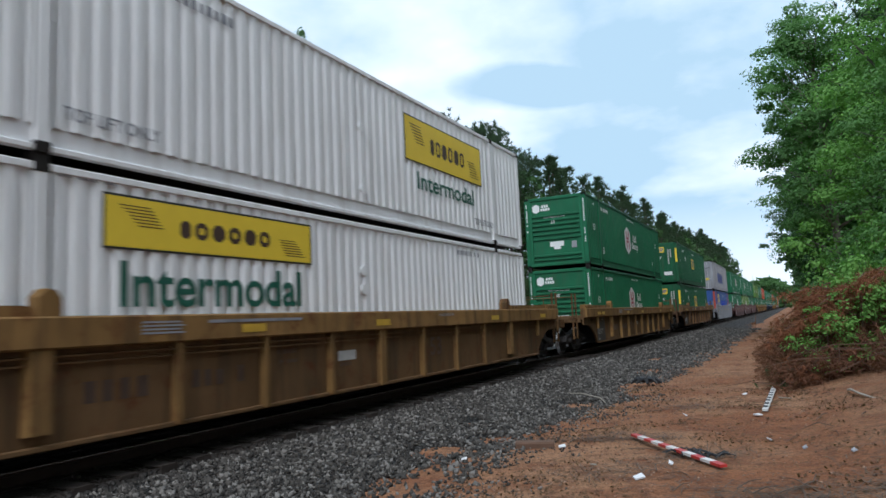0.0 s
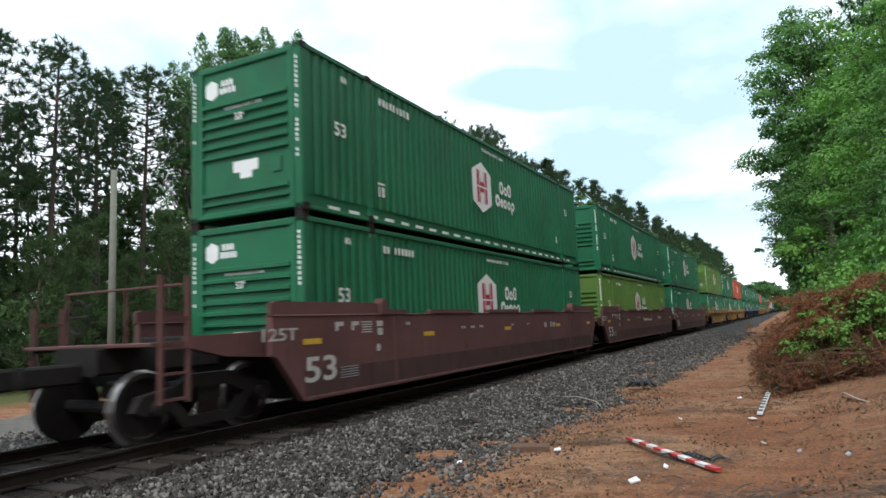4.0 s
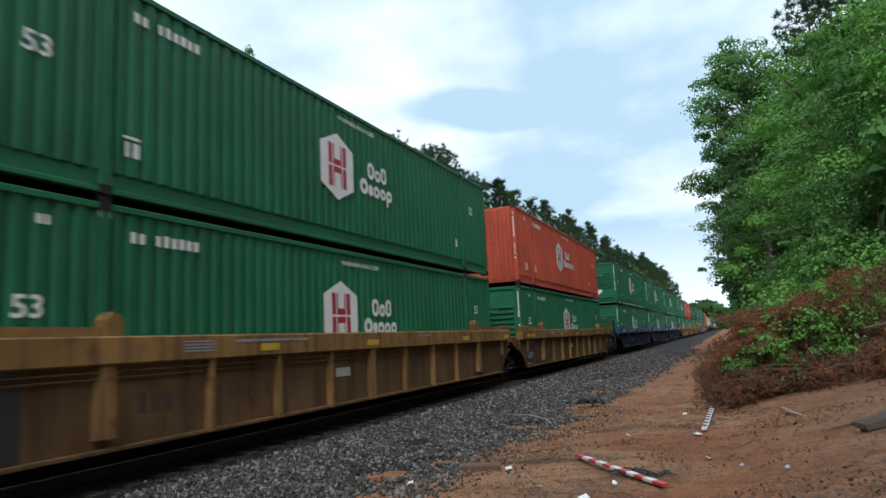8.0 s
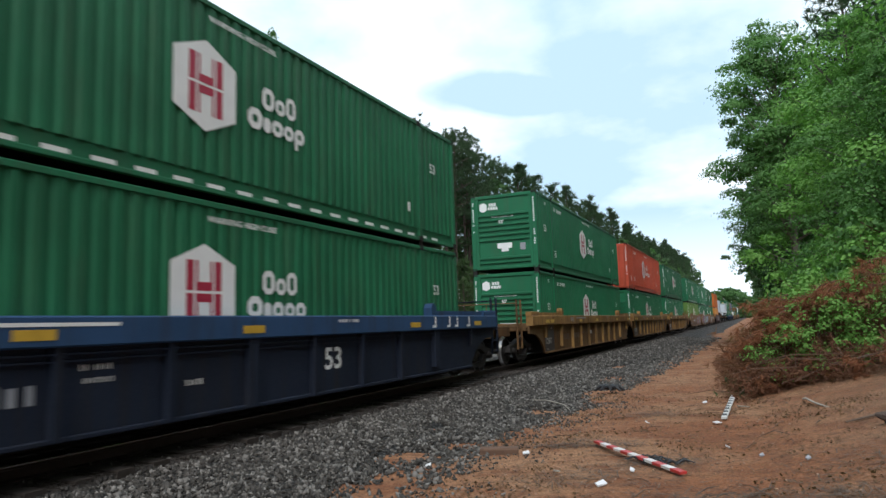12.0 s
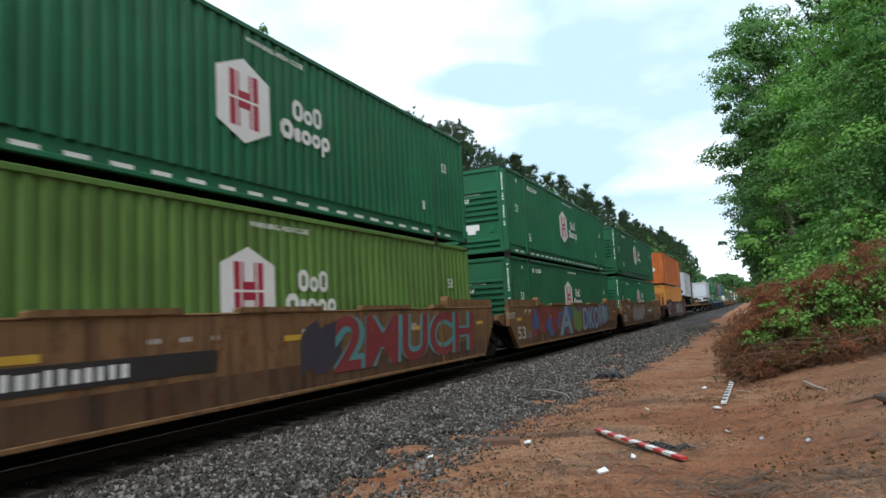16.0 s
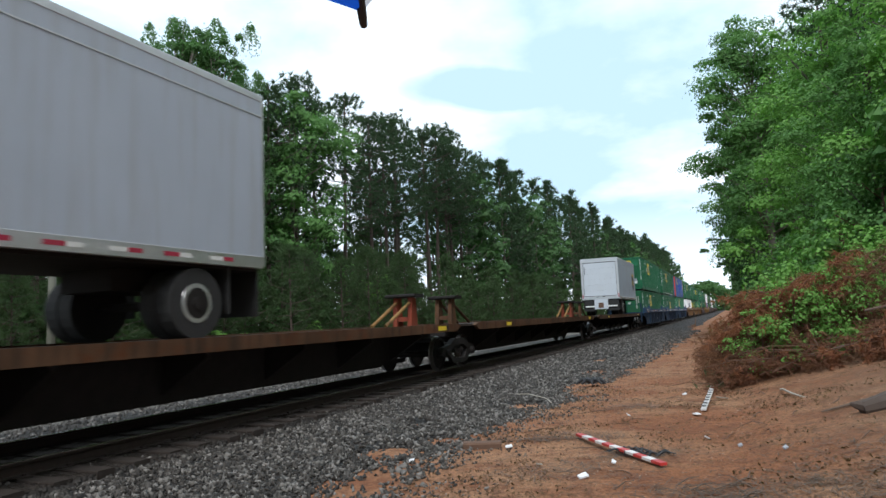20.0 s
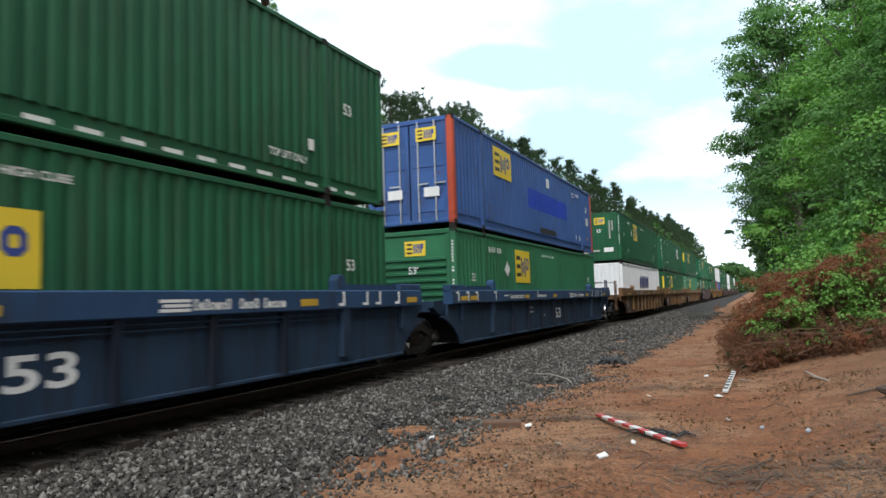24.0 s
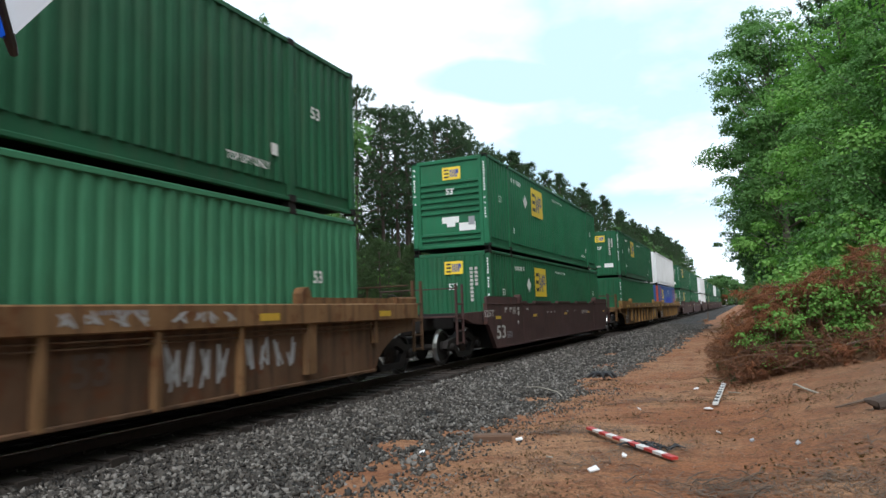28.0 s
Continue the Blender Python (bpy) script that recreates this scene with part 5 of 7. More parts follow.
        for a in (2.75, 5.3, 5.8, 6.3, 8.35, 9.6):
            marks(n, a, 1.30 if a < 3 else 1.16, 4, 0.07, x=lowx, seed=number + round(a * 10))
        part("lettering", n, PALEGREY, car, "worn pale stencils")
        n = Mesh()
        for k in range(5):
            quad_side(n, 0.62 + 0.02 * (k % 2), 1.14, 0.47 + 0.042 * k, 0.485 + 0.042 * k, lowx)
        part("lettering", n, GREYCAR, car, "faint rows of fine stencil")
    else:
        gap = 1.5
        blue, navy = upper is BLUECAR, lower is NAVYWALL
        ink = DECAL if blue else DECALBROWN
        part("lettering", on_side("53", LONG / 2 + (0.28 if navy else gap + 0.38), 0.50 if navy else 0.60, 0.38, lowx, 0.80 if navy else 0.5), ink, car)
        if not navy:
            n = marks(Mesh(), LONG / 2 - 4 * gap + 0.32, 0.58, 4, 0.27, x=lowx, seed=number)
            marks(n, LONG / 2 - 3 * gap + 0.25, 0.60, 6, 0.24, x=lowx, seed=number + 1)
            part("lettering", n, GREYCAR if blue else ink, car, "worn reporting marks")
        n = marks(Mesh(), LONG / 2 - 2 * gap + 0.3, 0.92, 7, 0.075, x=lowx, seed=number + 2)
        marks(n, LONG / 2 - 2 * gap + 0.34, 0.78, 8, 0.065, x=lowx, seed=number + 3)
        marks(n, LONG / 2 - gap + 0.3, 0.62, 5, 0.08, x=lowx, seed=number + 6)
        part("lettering", n, PALEGREY if blue else ink, car)
        n = Mesh()
        if not navy:
            for k in range(4):
                quad_side(n, 3.0, 3.6 - 0.05 * (k % 2), 1.30 + 0.042 * k, 1.322 + 0.042 * k, x)
            quad_side(n, 3.98, 5.78, 1.41, 1.45, x)
            marks(n, 10.2, 1.40, 14, 0.06, x=x, seed=number + 4)
        part("lettering", n if n.v else quad_side(n, 2.64, 3.05, 1.35, 1.385, x), DECAL if blue else GREYCAR, car)
        if blue:
            n = Mesh()
            for yy in (-0.62, 0.0, 0.62, 1.98, LONG - 2.03, LONG - 1.25, LONG - 0.79, LONG - 0.04):
                quad_side(n, yy - 0.035, yy + 0.035, 1.25, 1.50, x)
                quad_side(n, yy - 0.16, yy - 0.035, 1.25 if yy > 2 else 1.44, 1.30 if yy > 2 else 1.49, x)
            part("lettering", n, DECAL, car, "white upright guide marks")
        if navy:
            n = Mesh()
            for a, b in ((0.0, 0.5), (0.05, 0.5), (0.0, 0.5)):
                quad_side(n, 10.13 + a, 10.13 + b, 1.25 + 0.06 * (len(n.v) // 4), 1.29 + 0.06 * (len(n.v) // 4), x)
            w = random.Random(4)
            for a, n_of in ((10.68, 7), (11.52, 4), (12.02, 5)):
                word_blocks(n, a, 1.26, [(w.uniform(0.07, 0.10), 0.15 if k == 0 or w.random() < 0.3 else 0.105, 0, k % 3 == 1) for k in range(n_of)], 0.018, x)
            word_blocks(n, 3.18, 1.27, [(w.uniform(0.09, 0.12), 0.14 if k in (0,) else 0.11, 0, k % 3 == 1) for k in range(10)], 0.022, x)
            word_blocks(n, 5.85, 1.29, [(0.14, 0.2, 0, False)] + [(w.uniform(0.06, 0.09), 0.09, 0, k % 3 == 1) for k in range(10)], 0.02, x)
            part("maker_mark", n, DECAL, car, "white blocks of the owner's name along the chord")
        if not blue:
            p = part("number_panel", quad_side(Mesh(), -0.27, 0.93, 0.26, 1.17, lowx + 0.001), DECALBLACK, car, "black painted panel beside the wheel arch")
            part("lettering", on_side("125T", -0.17, 0.52, 0.20, lowx + 0.004, 0.78), PALEGREY, p)
            n = marks(Mesh(), -0.1, 0.30, 6, 0.06, x=lowx + 0.004, seed=number + 8)
            quad_side(n, -0.14, 0.02, 0.86, 1.0, lowx + 0.004)
            quad_side(n, 0.50, 0.64, 1.03, 1.09, lowx + 0.004)
            part("lettering", n, PALEGREY, p)
            part("data_plate", quad_side(Mesh(), LONG / 2 - gap + 0.25, LONG / 2 - gap + 0.75, 0.72, 0.88, lowx + 0.001), PALEGREY, car, "small pale worn plate")
        for yy in (1.90, LONG - 1.90):
            part("side_post", Mesh().prism([(1.44, yy - 0.16), (1.57, yy - 0.11), (1.57, yy + 0.11), (1.44, yy + 0.16)], 2, 0.36, 1.19), upper if not blue else lower, car, "wide side post")
    return car


def graffiti(car, style, y0, y1, seed, cols, strokes=True, lift=0.0):
    """Sprayed lettering-like swirls along the side: overlapping rounded colour fields."""
    r = random.Random(seed)
    x = (1.5055 if style == "smooth" else 1.4755) + lift
    zl, zh = (0.40, 1.50) if style == "smooth" else (0.42, 1.22)
    n = int((y1 - y0) / 0.5)
    def blob(m, cy, cz, ry, rz, lift):
        k = 14
        ph = r.uniform(0, 6)
        pts = []
        for i in range(k):
            a = i * math.tau / k
            q = 1 + 0.22 * math.sin(3 * a + ph) + 0.12 * math.sin(5 * a + 2 * ph)
            pts.append((x + lift, min(max(cy + ry * q * math.cos(a), y0), y1), min(max(cz + rz * q * math.sin(a), zl), zh)))
        m.add(pts, [tuple(range(k))])
    fields = [Mesh() for _ in cols]
    for i in range(n):
        cy = y0 + (i + 0.5) * (y1 - y0) / n
        blob(fields[i % len(cols)], cy, r.uniform(0.75, 1.15), r.uniform(0.45, 0.7), r.uniform(0.35, 0.5), 0.0006 * (i % len(cols)) + 0.00001 * i)
    g = None
    for k, (m, c) in enumerate(zip(fields, cols)):
        if m.v:
            g = part("graffiti", m, c, car, "sprayed colour fields")
    if not strokes:
        return
    a = Mesh()
    cy = y0 + 0.3
    while cy < y1 - 0.5:
        w = r.uniform(0.4, 0.62)
        t = r.uniform(0.09, 0.14)
        for off, z0, z1, ln in ((0, 0.55, 1.35, 0.1), (w - t, 0.55, 1.3, -0.08)):
            a.add([(x + 0.005, cy + off, zl + (z0 - 0.4) * (zh - zl)), (x + 0.005, cy + off + t, zl + (z0 - 0.4) * (zh - zl)), (x + 0.005, cy + off + t + ln, zl + (z1 - 0.4) * (zh - zl)), (x + 0.005, cy + off + ln, zl + (z1 - 0.4) * (zh - zl))], [(0, 1, 2, 3)])
        zz = r.uniform(0.7, 1.1)
        a.add([(x + 0.005, cy + t, zz), (x + 0.005, cy + w - t, zz - 0.05), (x + 0.005, cy + w - t, zz + 0.06), (x + 0.005, cy + t, zz + 0.11)], [(0, 1, 2, 3)])
        cy += w + 0.22
    part("graffiti", a, cols[-1], car, "sprayed strokes")


def sprayed(car, text, y, z, height, width, fill, rim):
    """Fat sprayed letters: a wide rim with a lighter or darker filling."""
    for name, bold, lift, mat in (("rim", 0.075, 0.005, rim), ("letter", 0.02, 0.008, fill)):
        pts, fs = letters(text, height, width, bold)
        part("graffiti", Mesh().add([(1.5055 + lift, y + a + 0.12 * b, z + b) for a, b in pts], fs), mat, car, "fat sprayed letters")


def scribble(car, seed):
    """Thin sprayed tags: looping white lines on the panels and the chord."""
    r = random.Random(seed)
    gap = 1.5
    for k, (panel, z, h, x) in enumerate(((2, 0.74, 0.34, 1.476), (3, 0.76, 0.28, 1.476), (-2, 0.70, 0.3, 1.476), (1, 1.36, 0.10, 1.607), (2, 1.36, 0.10, 1.607), (-3, 1.36, 0.11, 1.607))):
        y = LONG / 2 + panel * gap + 0.14
        m = Mesh()
        w = (gap - 0.3) / 4
        for g in range(4):              # four tangled letters
            pts = [(y + g * w + w * r.uniform(0.0, 0.95), z + h * (1 if n % 2 else -1) * r.uniform(0.45, 1.0)) for n in range(5)] + [(y + g * w + w * r.uniform(0.1, 0.9), z)]
            for a, b in zip(pts, pts[1:]):
                dy, dz = b[0] - a[0], b[1] - a[1]
                n = math.hypot(dy, dz) + 1e-6
                k2 = 0.022 if h > 0.15 else 0.012
                oy, oz = -dz / n * k2, dy / n * k2
                m.add([(x + 0.0002 * g, a[0] - oy, a[1] - oz), (x + 0.0002 * g, b[0] - oy, b[1] - oz), (x + 0.0002 * g, b[0] + oy, b[1] + oz), (x + 0.0002 * g, a[0] + oy, a[1] + oz)], [(0, 1, 2, 3)])
        tagged(part("graffiti", m, SPRAY["white"], car, "thin white sprayed tag"), kind="stuff")


SPRAY = {k: plain("spray_" + k, c, 0.6, 0, 0.25, 2.5, 0.02) for k, c in (("white", (0.302, 0.302, 0.302)), ("teal", (0.072, 0.216, 0.230)), ("crimson", (0.187, 0.025, 0.029)), ("lime", (0.115, 0.187, 0.043)), ("blue", (0.043, 0.086, 0.216)), ("pink", (0.288, 0.158, 0.158)), ("sky", (0.180, 0.259, 0.302)), ("silver", (0.216, 0.209, 0.202)), ("plum", (0.11, 0.03, 0.045)), ("shade", (0.035, 0.03, 0.045)))}

used = set()


def stock(key):
    """The built container the first time, then copies of it."""
    if key in used:
        return copy_thing(shelf[key], Matrix.Identity(4))
    used.add(key)
    return shelf[key]


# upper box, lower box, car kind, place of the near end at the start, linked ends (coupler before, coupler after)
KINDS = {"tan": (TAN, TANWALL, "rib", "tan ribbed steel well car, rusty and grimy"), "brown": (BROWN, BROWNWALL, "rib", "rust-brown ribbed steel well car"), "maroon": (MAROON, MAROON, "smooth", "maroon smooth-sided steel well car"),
         "blue": (BLUECAR, BLUELOW, "rib", "blue ribbed steel well car with grimy lower side, painted darker for shade"), "navy": (BLUECAR, NAVYWALL, "rib", "navy blue ribbed steel well car with white markings"), "smoothbrown": (BROWN, BROWN, "smooth", "brown smooth-sided well car with sprayed graffiti"),
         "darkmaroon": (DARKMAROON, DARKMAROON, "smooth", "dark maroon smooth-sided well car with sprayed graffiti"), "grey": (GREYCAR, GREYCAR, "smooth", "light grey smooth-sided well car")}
CONSIST = [
    ("white_up", "white_low", "tan", 2.05, 1, 1), ("hub", "hub", "tan", 25.52, 1, 1), ("emp_late", "emp_late", "brown", 49.10, 1, 1), ("grey", "blue_low", "grey", 72.65, 1, 1),
    ("hub_dash", "hub", "maroon", 96.35, 1, 0), ("hub_dash", "lime", "maroon", 115.95, 0, 0), ("hub", "hub", "maroon", 135.57, 0, 1),
    ("lime", "hub", "tan", 159.20, 1, 0), ("hub", "hub", "tan", 178.82, 0, 0), ("red", "hub", "tan", 198.40, 0, 1),
    ("hub_dash", "hub", "blue", 221.90, 1, 0), ("hub_worn", "hub", "blue", 241.55, 0, 0), ("hub_dash", "hub", "blue", 261.22, 0, 1),
    ("hub", "hub", "tan", 284.80, 1, 0), ("red", "hub", "tan", 304.55, 0, 0), ("hub_dull", "hub", "tan", 324.31, 0, 1),
    ("hub_dash", "lime", "smoothbrown", 347.95, 1, 0), ("hub_dash", "hub_dull", "smoothbrown", 367.60, 0, 0), ("hub_dull", "hub", "smoothbrown", 387.10, 0, 1),
    ("orange", "amber", "darkmaroon", 410.88, 1, 1),
    ("emp_rib", "emp", "navy", 492.90, 1, 0), ("emp_dash", "emp_mid", "navy", 512.50, 0, 0), ("blue", "emp_pale", "navy", 532.25, 0, 1),
    ("emp", "white_blue", "brown", 556.05, 1, 0), ("emp_white", "emp_posts", "brown", 575.70, 0, 0), ("emp_posts", "emp_faded", "brown", 595.37, 0, 1),
    ("emp_rib", "emp", "darkmaroon", 619.15, 1, 1), ("emp", "dark", "tan", 642.95, 1, 0), ("white_plain", "blue_low", "tan", 662.40, 0, 1), ("emp", "emp", "darkmaroon", 685.9, 1, 0), ("dark", "dark", "darkmaroon", 705.5, 0, 1),
    ("white_plain", "white_plain", "darkmaroon", 729.2, 1, 1), ("emp", "emp", "darkmaroon", 752.8, 1, 0), ("dark", "dark", "darkmaroon", 772.4, 0, 0), ("white_plain", "dark", "darkmaroon", 792.0, 0, 1), ("dark", "emp", "darkmaroon", 815.7, 1, 0), ("emp", "dark", "darkmaroon", 835.3, 0, 1),
]
TRAIN = []
FLOOR, SECOND = 0.28, 3.275           # undersides of the lower and the upper box over the rail
LOCK = Mesh().box(-0.075, 0.075, -0.085, 0.085, FLOOR + TALL - SECOND - 0.002, 0.004, 0.01).data("stacking_lock", STEEL)
for number, (up, low, kind, s, first, last) in enumerate(CONSIST):
    a, b, style, words = KINDS[kind]
    car = well_car(a, b, style, words, first, last, number * 11)
    TRAIN.append((car, s, 0.0))
    low_box = stock(low)
    TRAIN.append((low_box, s, FLOOR))
    top = stock(up)
    TRAIN.append((top, s, SECOND))
    for x, y in ((1.21, 2.02), (1.21, LONG - 2.02), (1.20, 0.09), (-1.20, 0.09)) if number < 29 else ():
        part("stacking_lock", LOCK, STEEL, top, at=(x, y, 0))
    if number == 16:
        graffiti(car, "smooth", 8.3, 9.5, 3, (SPRAY["shade"], SPRAY["shade"], SPRAY["shade"]), False)
        sprayed(car, "2MUCH", 9.2, 0.42, 1.0, 6.4, SPRAY["crimson"], SPRAY["teal"])
    if number in (16, 18):
        a, b = (3.2, 6.45) if number == 16 else (9.65, 13.0)
        part("number_band", quad_side(Mesh(), a, b, 0.74 if number == 16 else 0.84, 1.03 if number == 16 else 1.14, 1.5055), DECALBLACK, car, "black band with worn white marks")
        part("lettering", marks(Mesh(), a + 0.2, 0.79 if number == 16 else 0.89, 11, 0.19, x=1.5085, seed=number), DECAL, car)
    if number == 17:
        graffiti(car, "smooth", 1.2, 14.6, 5, (SPRAY["crimson"], SPRAY["blue"], SPRAY["crimson"]), False)
        graffiti(car, "smooth", 7.0, 8.5, 6, (SPRAY["lime"], SPRAY["lime"], SPRAY["lime"]), False, 0.002)
        sprayed(car, "A", 4.7, 0.36, 1.12, 2.1, SPRAY["sky"], SPRAY["blue"])
        sprayed(car, "DKO", 8.65, 0.40, 1.0, 3.4, SPRAY["sky"], SPRAY["blue"])
        graffiti(car, "smooth", 12.2, 14.2, 15, (SPRAY["sky"], SPRAY["blue"], SPRAY["sky"]), True, 0.002)
    if number == 18:
        graffiti(car, "smooth", 3.0, 8.0, 8, (SPRAY["pink"], SPRAY["silver"], SPRAY["pink"], SPRAY["silver"]))
    if number == 19:
        graffiti(car, "smooth", 6.15, 10.0, 9, (SPRAY["shade"], SPRAY["sky"], SPRAY["silver"]), False)
        sprayed(car, "BiRD", 6.4, 0.50, 0.85, 3.3, SPRAY["silver"], SPRAY["shade"])
        graffiti(car, "smooth", 10.1, 13.8, 12, (SPRAY["shade"], SPRAY["silver"], SPRAY["shade"]), True, 0.002)
    if number == 15:
        for y0, y1, z0, z1 in ((0.34, 1.23, 2.36, 2.78), (5.1, 6.25, 2.36, 2.70)):
            part("patch", quad_side(Mesh(), y0, y1, z0, z1, 1.2905), NEWGREEN, low_box, "brighter patch of fresh green paint")
    if number in (23, 24, 25):
        scribble(car, number)
for key in [k for k in shelf if k not in used]:
    for o in [*shelf[key].children_recursive, shelf[key]]:
        bpy.data.objects.remove(o)


# ---- flat cars with two parcel trailers ----
def flat_car(length, first, last):
    car = thing("flat_car", "low rusty steel flat car with deep dark centre sill", "rail car", "cars of the freight train")
    part("deck", Mesh().box(-1.27, 1.27, 0, length, 1.10, 1.16), RAILRUST, car)
    for s in (-1, 1):
        part("side_sill", Mesh().prism([(0.3, 1.19), (length - 0.3, 1.19), (length - 0.05, 1.12), (length - 0.4, 0.98), (0.4, 0.98), (0.05, 1.12)], 0, s * 1.28, s * 1.38), FLATSTEEL, car)
        part("reflector_strip", Mesh().box(s * 1.379, s * 1.383, 3.0, 3.5, 1.03, 1.14).box(s * 1.379, s * 1.383, length - 1.6, length - 1.1, 1.03, 1.14), DECALYELLOW, car)
        for k in range(7):
            y = 2.4 + k * (length - 4.8) / 6
            part("bracket", Mesh().prism([(s * 0.42, 0.36), (s * 1.28, 0.90), (s * 1.28, 1.1), (s * 0.42, 1.1)], 1, y - 0.05, y + 0.05), STEEL, car)
    part("centre_sill", Mesh().prism([(0.0, 1.1), (0.0, 0.82), (1.9, 0.74), (2.9, 0.24), (length - 2.9, 0.24), (length - 1.9, 0.74), (length, 0.82), (length, 1.1)], 0, -0.42, 0.42), STEEL, car)
    if first:
        truck(car, 1.3)
        part("coupler", Mesh().box(-0.12, 0.12, -0.9, 0.1, 0.72, 0.98, 0.03), STEEL, car)
    truck(car, length + (0.55 if not last else -1.5))
    if last:
        part("coupler", Mesh().box(-0.12, 0.12, length - 0.1, length + 0.9, 0.72, 0.98, 0.03), STEEL, car)
    return car


def hitch(car, y, lean, red):
    """A raised trailer hitch: a strut, a leaning brace and a head plate."""
    a = HITCHRED if red else FLATSTEEL
    h = part("hitch", Mesh().prism([(y - 0.2, 1.16), (y + 0.2, 1.16), (y + 0.12, 1.95), (y - 0.12, 1.95)], 0, -0.28, -0.16).prism([(y - 0.2, 1.16), (y + 0.2, 1.16), (y + 0.12, 1.95), (y - 0.12, 1.95)], 0, 0.16, 0.28).box(-0.2, 0.2, y - 0.12, y + 0.12, 1.3, 1.42), a, car, "raised trailer hitch")
    part("brace", Mesh().tube((-0.2, y + lean * 1.5, 1.2), (-0.2, y, 1.85), 0.045, n=6).tube((0.2, y + lean * 1.5, 1.2), (0.2, y, 1.85), 0.045, n=6), TAN if red else a, h)
    part("head_plate", Mesh().box(-0.45, 0.45, y - 0.3, y + 0.3, 1.94, 2.04, 0.03), STEEL, h)


def trailer(label):
    """A short box trailer with its nose at the origin; it lies along +y, wheels on z = 0."""
    L, T = 8.5, 4.0
    t = thing("box_trailer", label, "trailer", "parcel trailers on flat cars")
    part("box", Mesh().prism([(-1.2, 0.0), (1.2, 0.0), (1.295, 0.1), (1.295, L), (-1.295, L), (-1.295, 0.1)], 2, 1.18, T - 0.08), TRAILERWHITE, t)
    part("roof_cap", Mesh().box(-1.25, 1.25, 0.05, L - 0.02, T - 0.08, T - 0.02, 0.03), ALU, t)
    for s in (-1, 1):
        part("top_rail", Mesh().box(s * 1.26, s * 1.303, 0.08, L, T - 0.42, T - 0.40).box(s * 1.25, s * 1.302, 0.08, L, T - 0.16, T - 0.04, 0.01), ALU, t)
        part("side_rail", Mesh().box(s * 1.24, s * 1.302, 0.05, L, 1.06, 1.26, 0.01), ALU, t)
        r1, r2 = Mesh(), Mesh()
        for k in range(9):
            q = r1 if k % 2 == 0 else r2
            quad_side(q, 0.5 + k * 0.85, 0.78 + k * 0.85, 1.13, 1.19, 1.3045)
            quad_side(r2 if k % 2 == 0 else r1, 0.78 + k * 0.85, 1.0 + k * 0.85, 1.13, 1.19, 1.3045)
        for q, c in ((r1, DECAL), (r2, DECALRED)):
            if s < 0:
                q.v = [(-x, y, z) for x, y, z in q.v]
            part("reflector_strip", q, c, t)
        # dual wheels at the tail
        for xx in (0.82, 1.12):
            w = part("wheel", Mesh().tube((s * (xx - 0.13), 7.1, 0.50), (s * (xx + 0.13), 7.1, 0.50), 0.50, n=24), RUBBER, t)
            part("rim", Mesh().tube((s * (xx + 0.10), 7.1, 0.50), (s * (xx + 0.137), 7.1, 0.50), 0.30, 0.28, 18), ALU, w, "dull metal rim")
            part("hub_disc", Mesh().tube((s * (xx + 0.13), 7.1, 0.50), (s * (xx + 0.141), 7.1, 0.50), 0.225, 0.22, 18).tube((s * (xx + 0.13), 7.1, 0.5), (s * (xx + 0.17), 7.1, 0.5), 0.09, n=10), STEEL, w, "dark hub disc")
        part("mud_flap", Mesh().box(s * 0.72, s * 1.25, 7.75, 7.78, 0.35, 1.1), RUBBER, t)
        part("landing_leg", Mesh().box(s * 0.62, s * 0.74, 1.95, 2.07, 0.12, 1.1, 0.01).box(s * 0.55, s * 0.8, 1.88, 2.14, 0.06, 0.13), STEEL, t)
        part("shield", Mesh().add([(s * 1.3045, 0.85, 3.02), (s * 1.3045, 0.9, 2.3), (s * 1.3045, 1.05, 1.98), (s * 1.3045, 1.4, 1.72), (s * 1.3045, 1.75, 1.98), (s * 1.3045, 1.9, 2.3), (s * 1.3045, 1.95, 3.02), (s * 1.3045, 1.4, 3.16)], [tuple(range(8)) if s > 0 else tuple(range(7, -1, -1))]), DECALBROWN, t, "brown shield badge")
        sh = Mesh().add([(s * 1.3075, 0.9, 2.98), (s * 1.3075, 1.9, 2.98), (s * 1.3075, 1.4, 3.11), ], [(0, 1, 2) if s > 0 else (2, 1, 0)])
        sh.add([(s * 1.3075, 0.93, 2.98), (s * 1.3075, 0.93, 2.75), (s * 1.3075, 1.3, 2.9), (s * 1.3075, 1.88, 2.98)], [(0, 1, 2, 3) if s > 0 else (3, 2, 1, 0)])
        for a in (1.02, 1.34, 1.66):
            for o in (0, 0.14):
                sh.add([(s * 1.3075, a + o, 2.2), (s * 1.3075, a + o + 0.07, 2.2), (s * 1.3075, a + o + 0.07, 2.6), (s * 1.3075, a + o, 2.6)], [(0, 1, 2, 3) if s > 0 else (3, 2, 1, 0)])
        part("shield_gold", sh, DECALYELLOW, t, "gold strokes of the badge")
    part("axle", Mesh().tube((-1.1, 7.1, 0.5), (1.1, 7.1, 0.5), 0.07, n=8).box(-0.5, 0.5, 6.3, 7.9, 0.7, 1.08), STEEL, t)
    part("kingpin_plate", Mesh().box(-1.1, 1.1, 0.1, 1.6, 1.04, 1.18), STEEL, t)
    part("underframe", Mesh().box(-1.2, 1.2, 1.6, L - 0.05, 1.02, 1.18), STEEL, t)
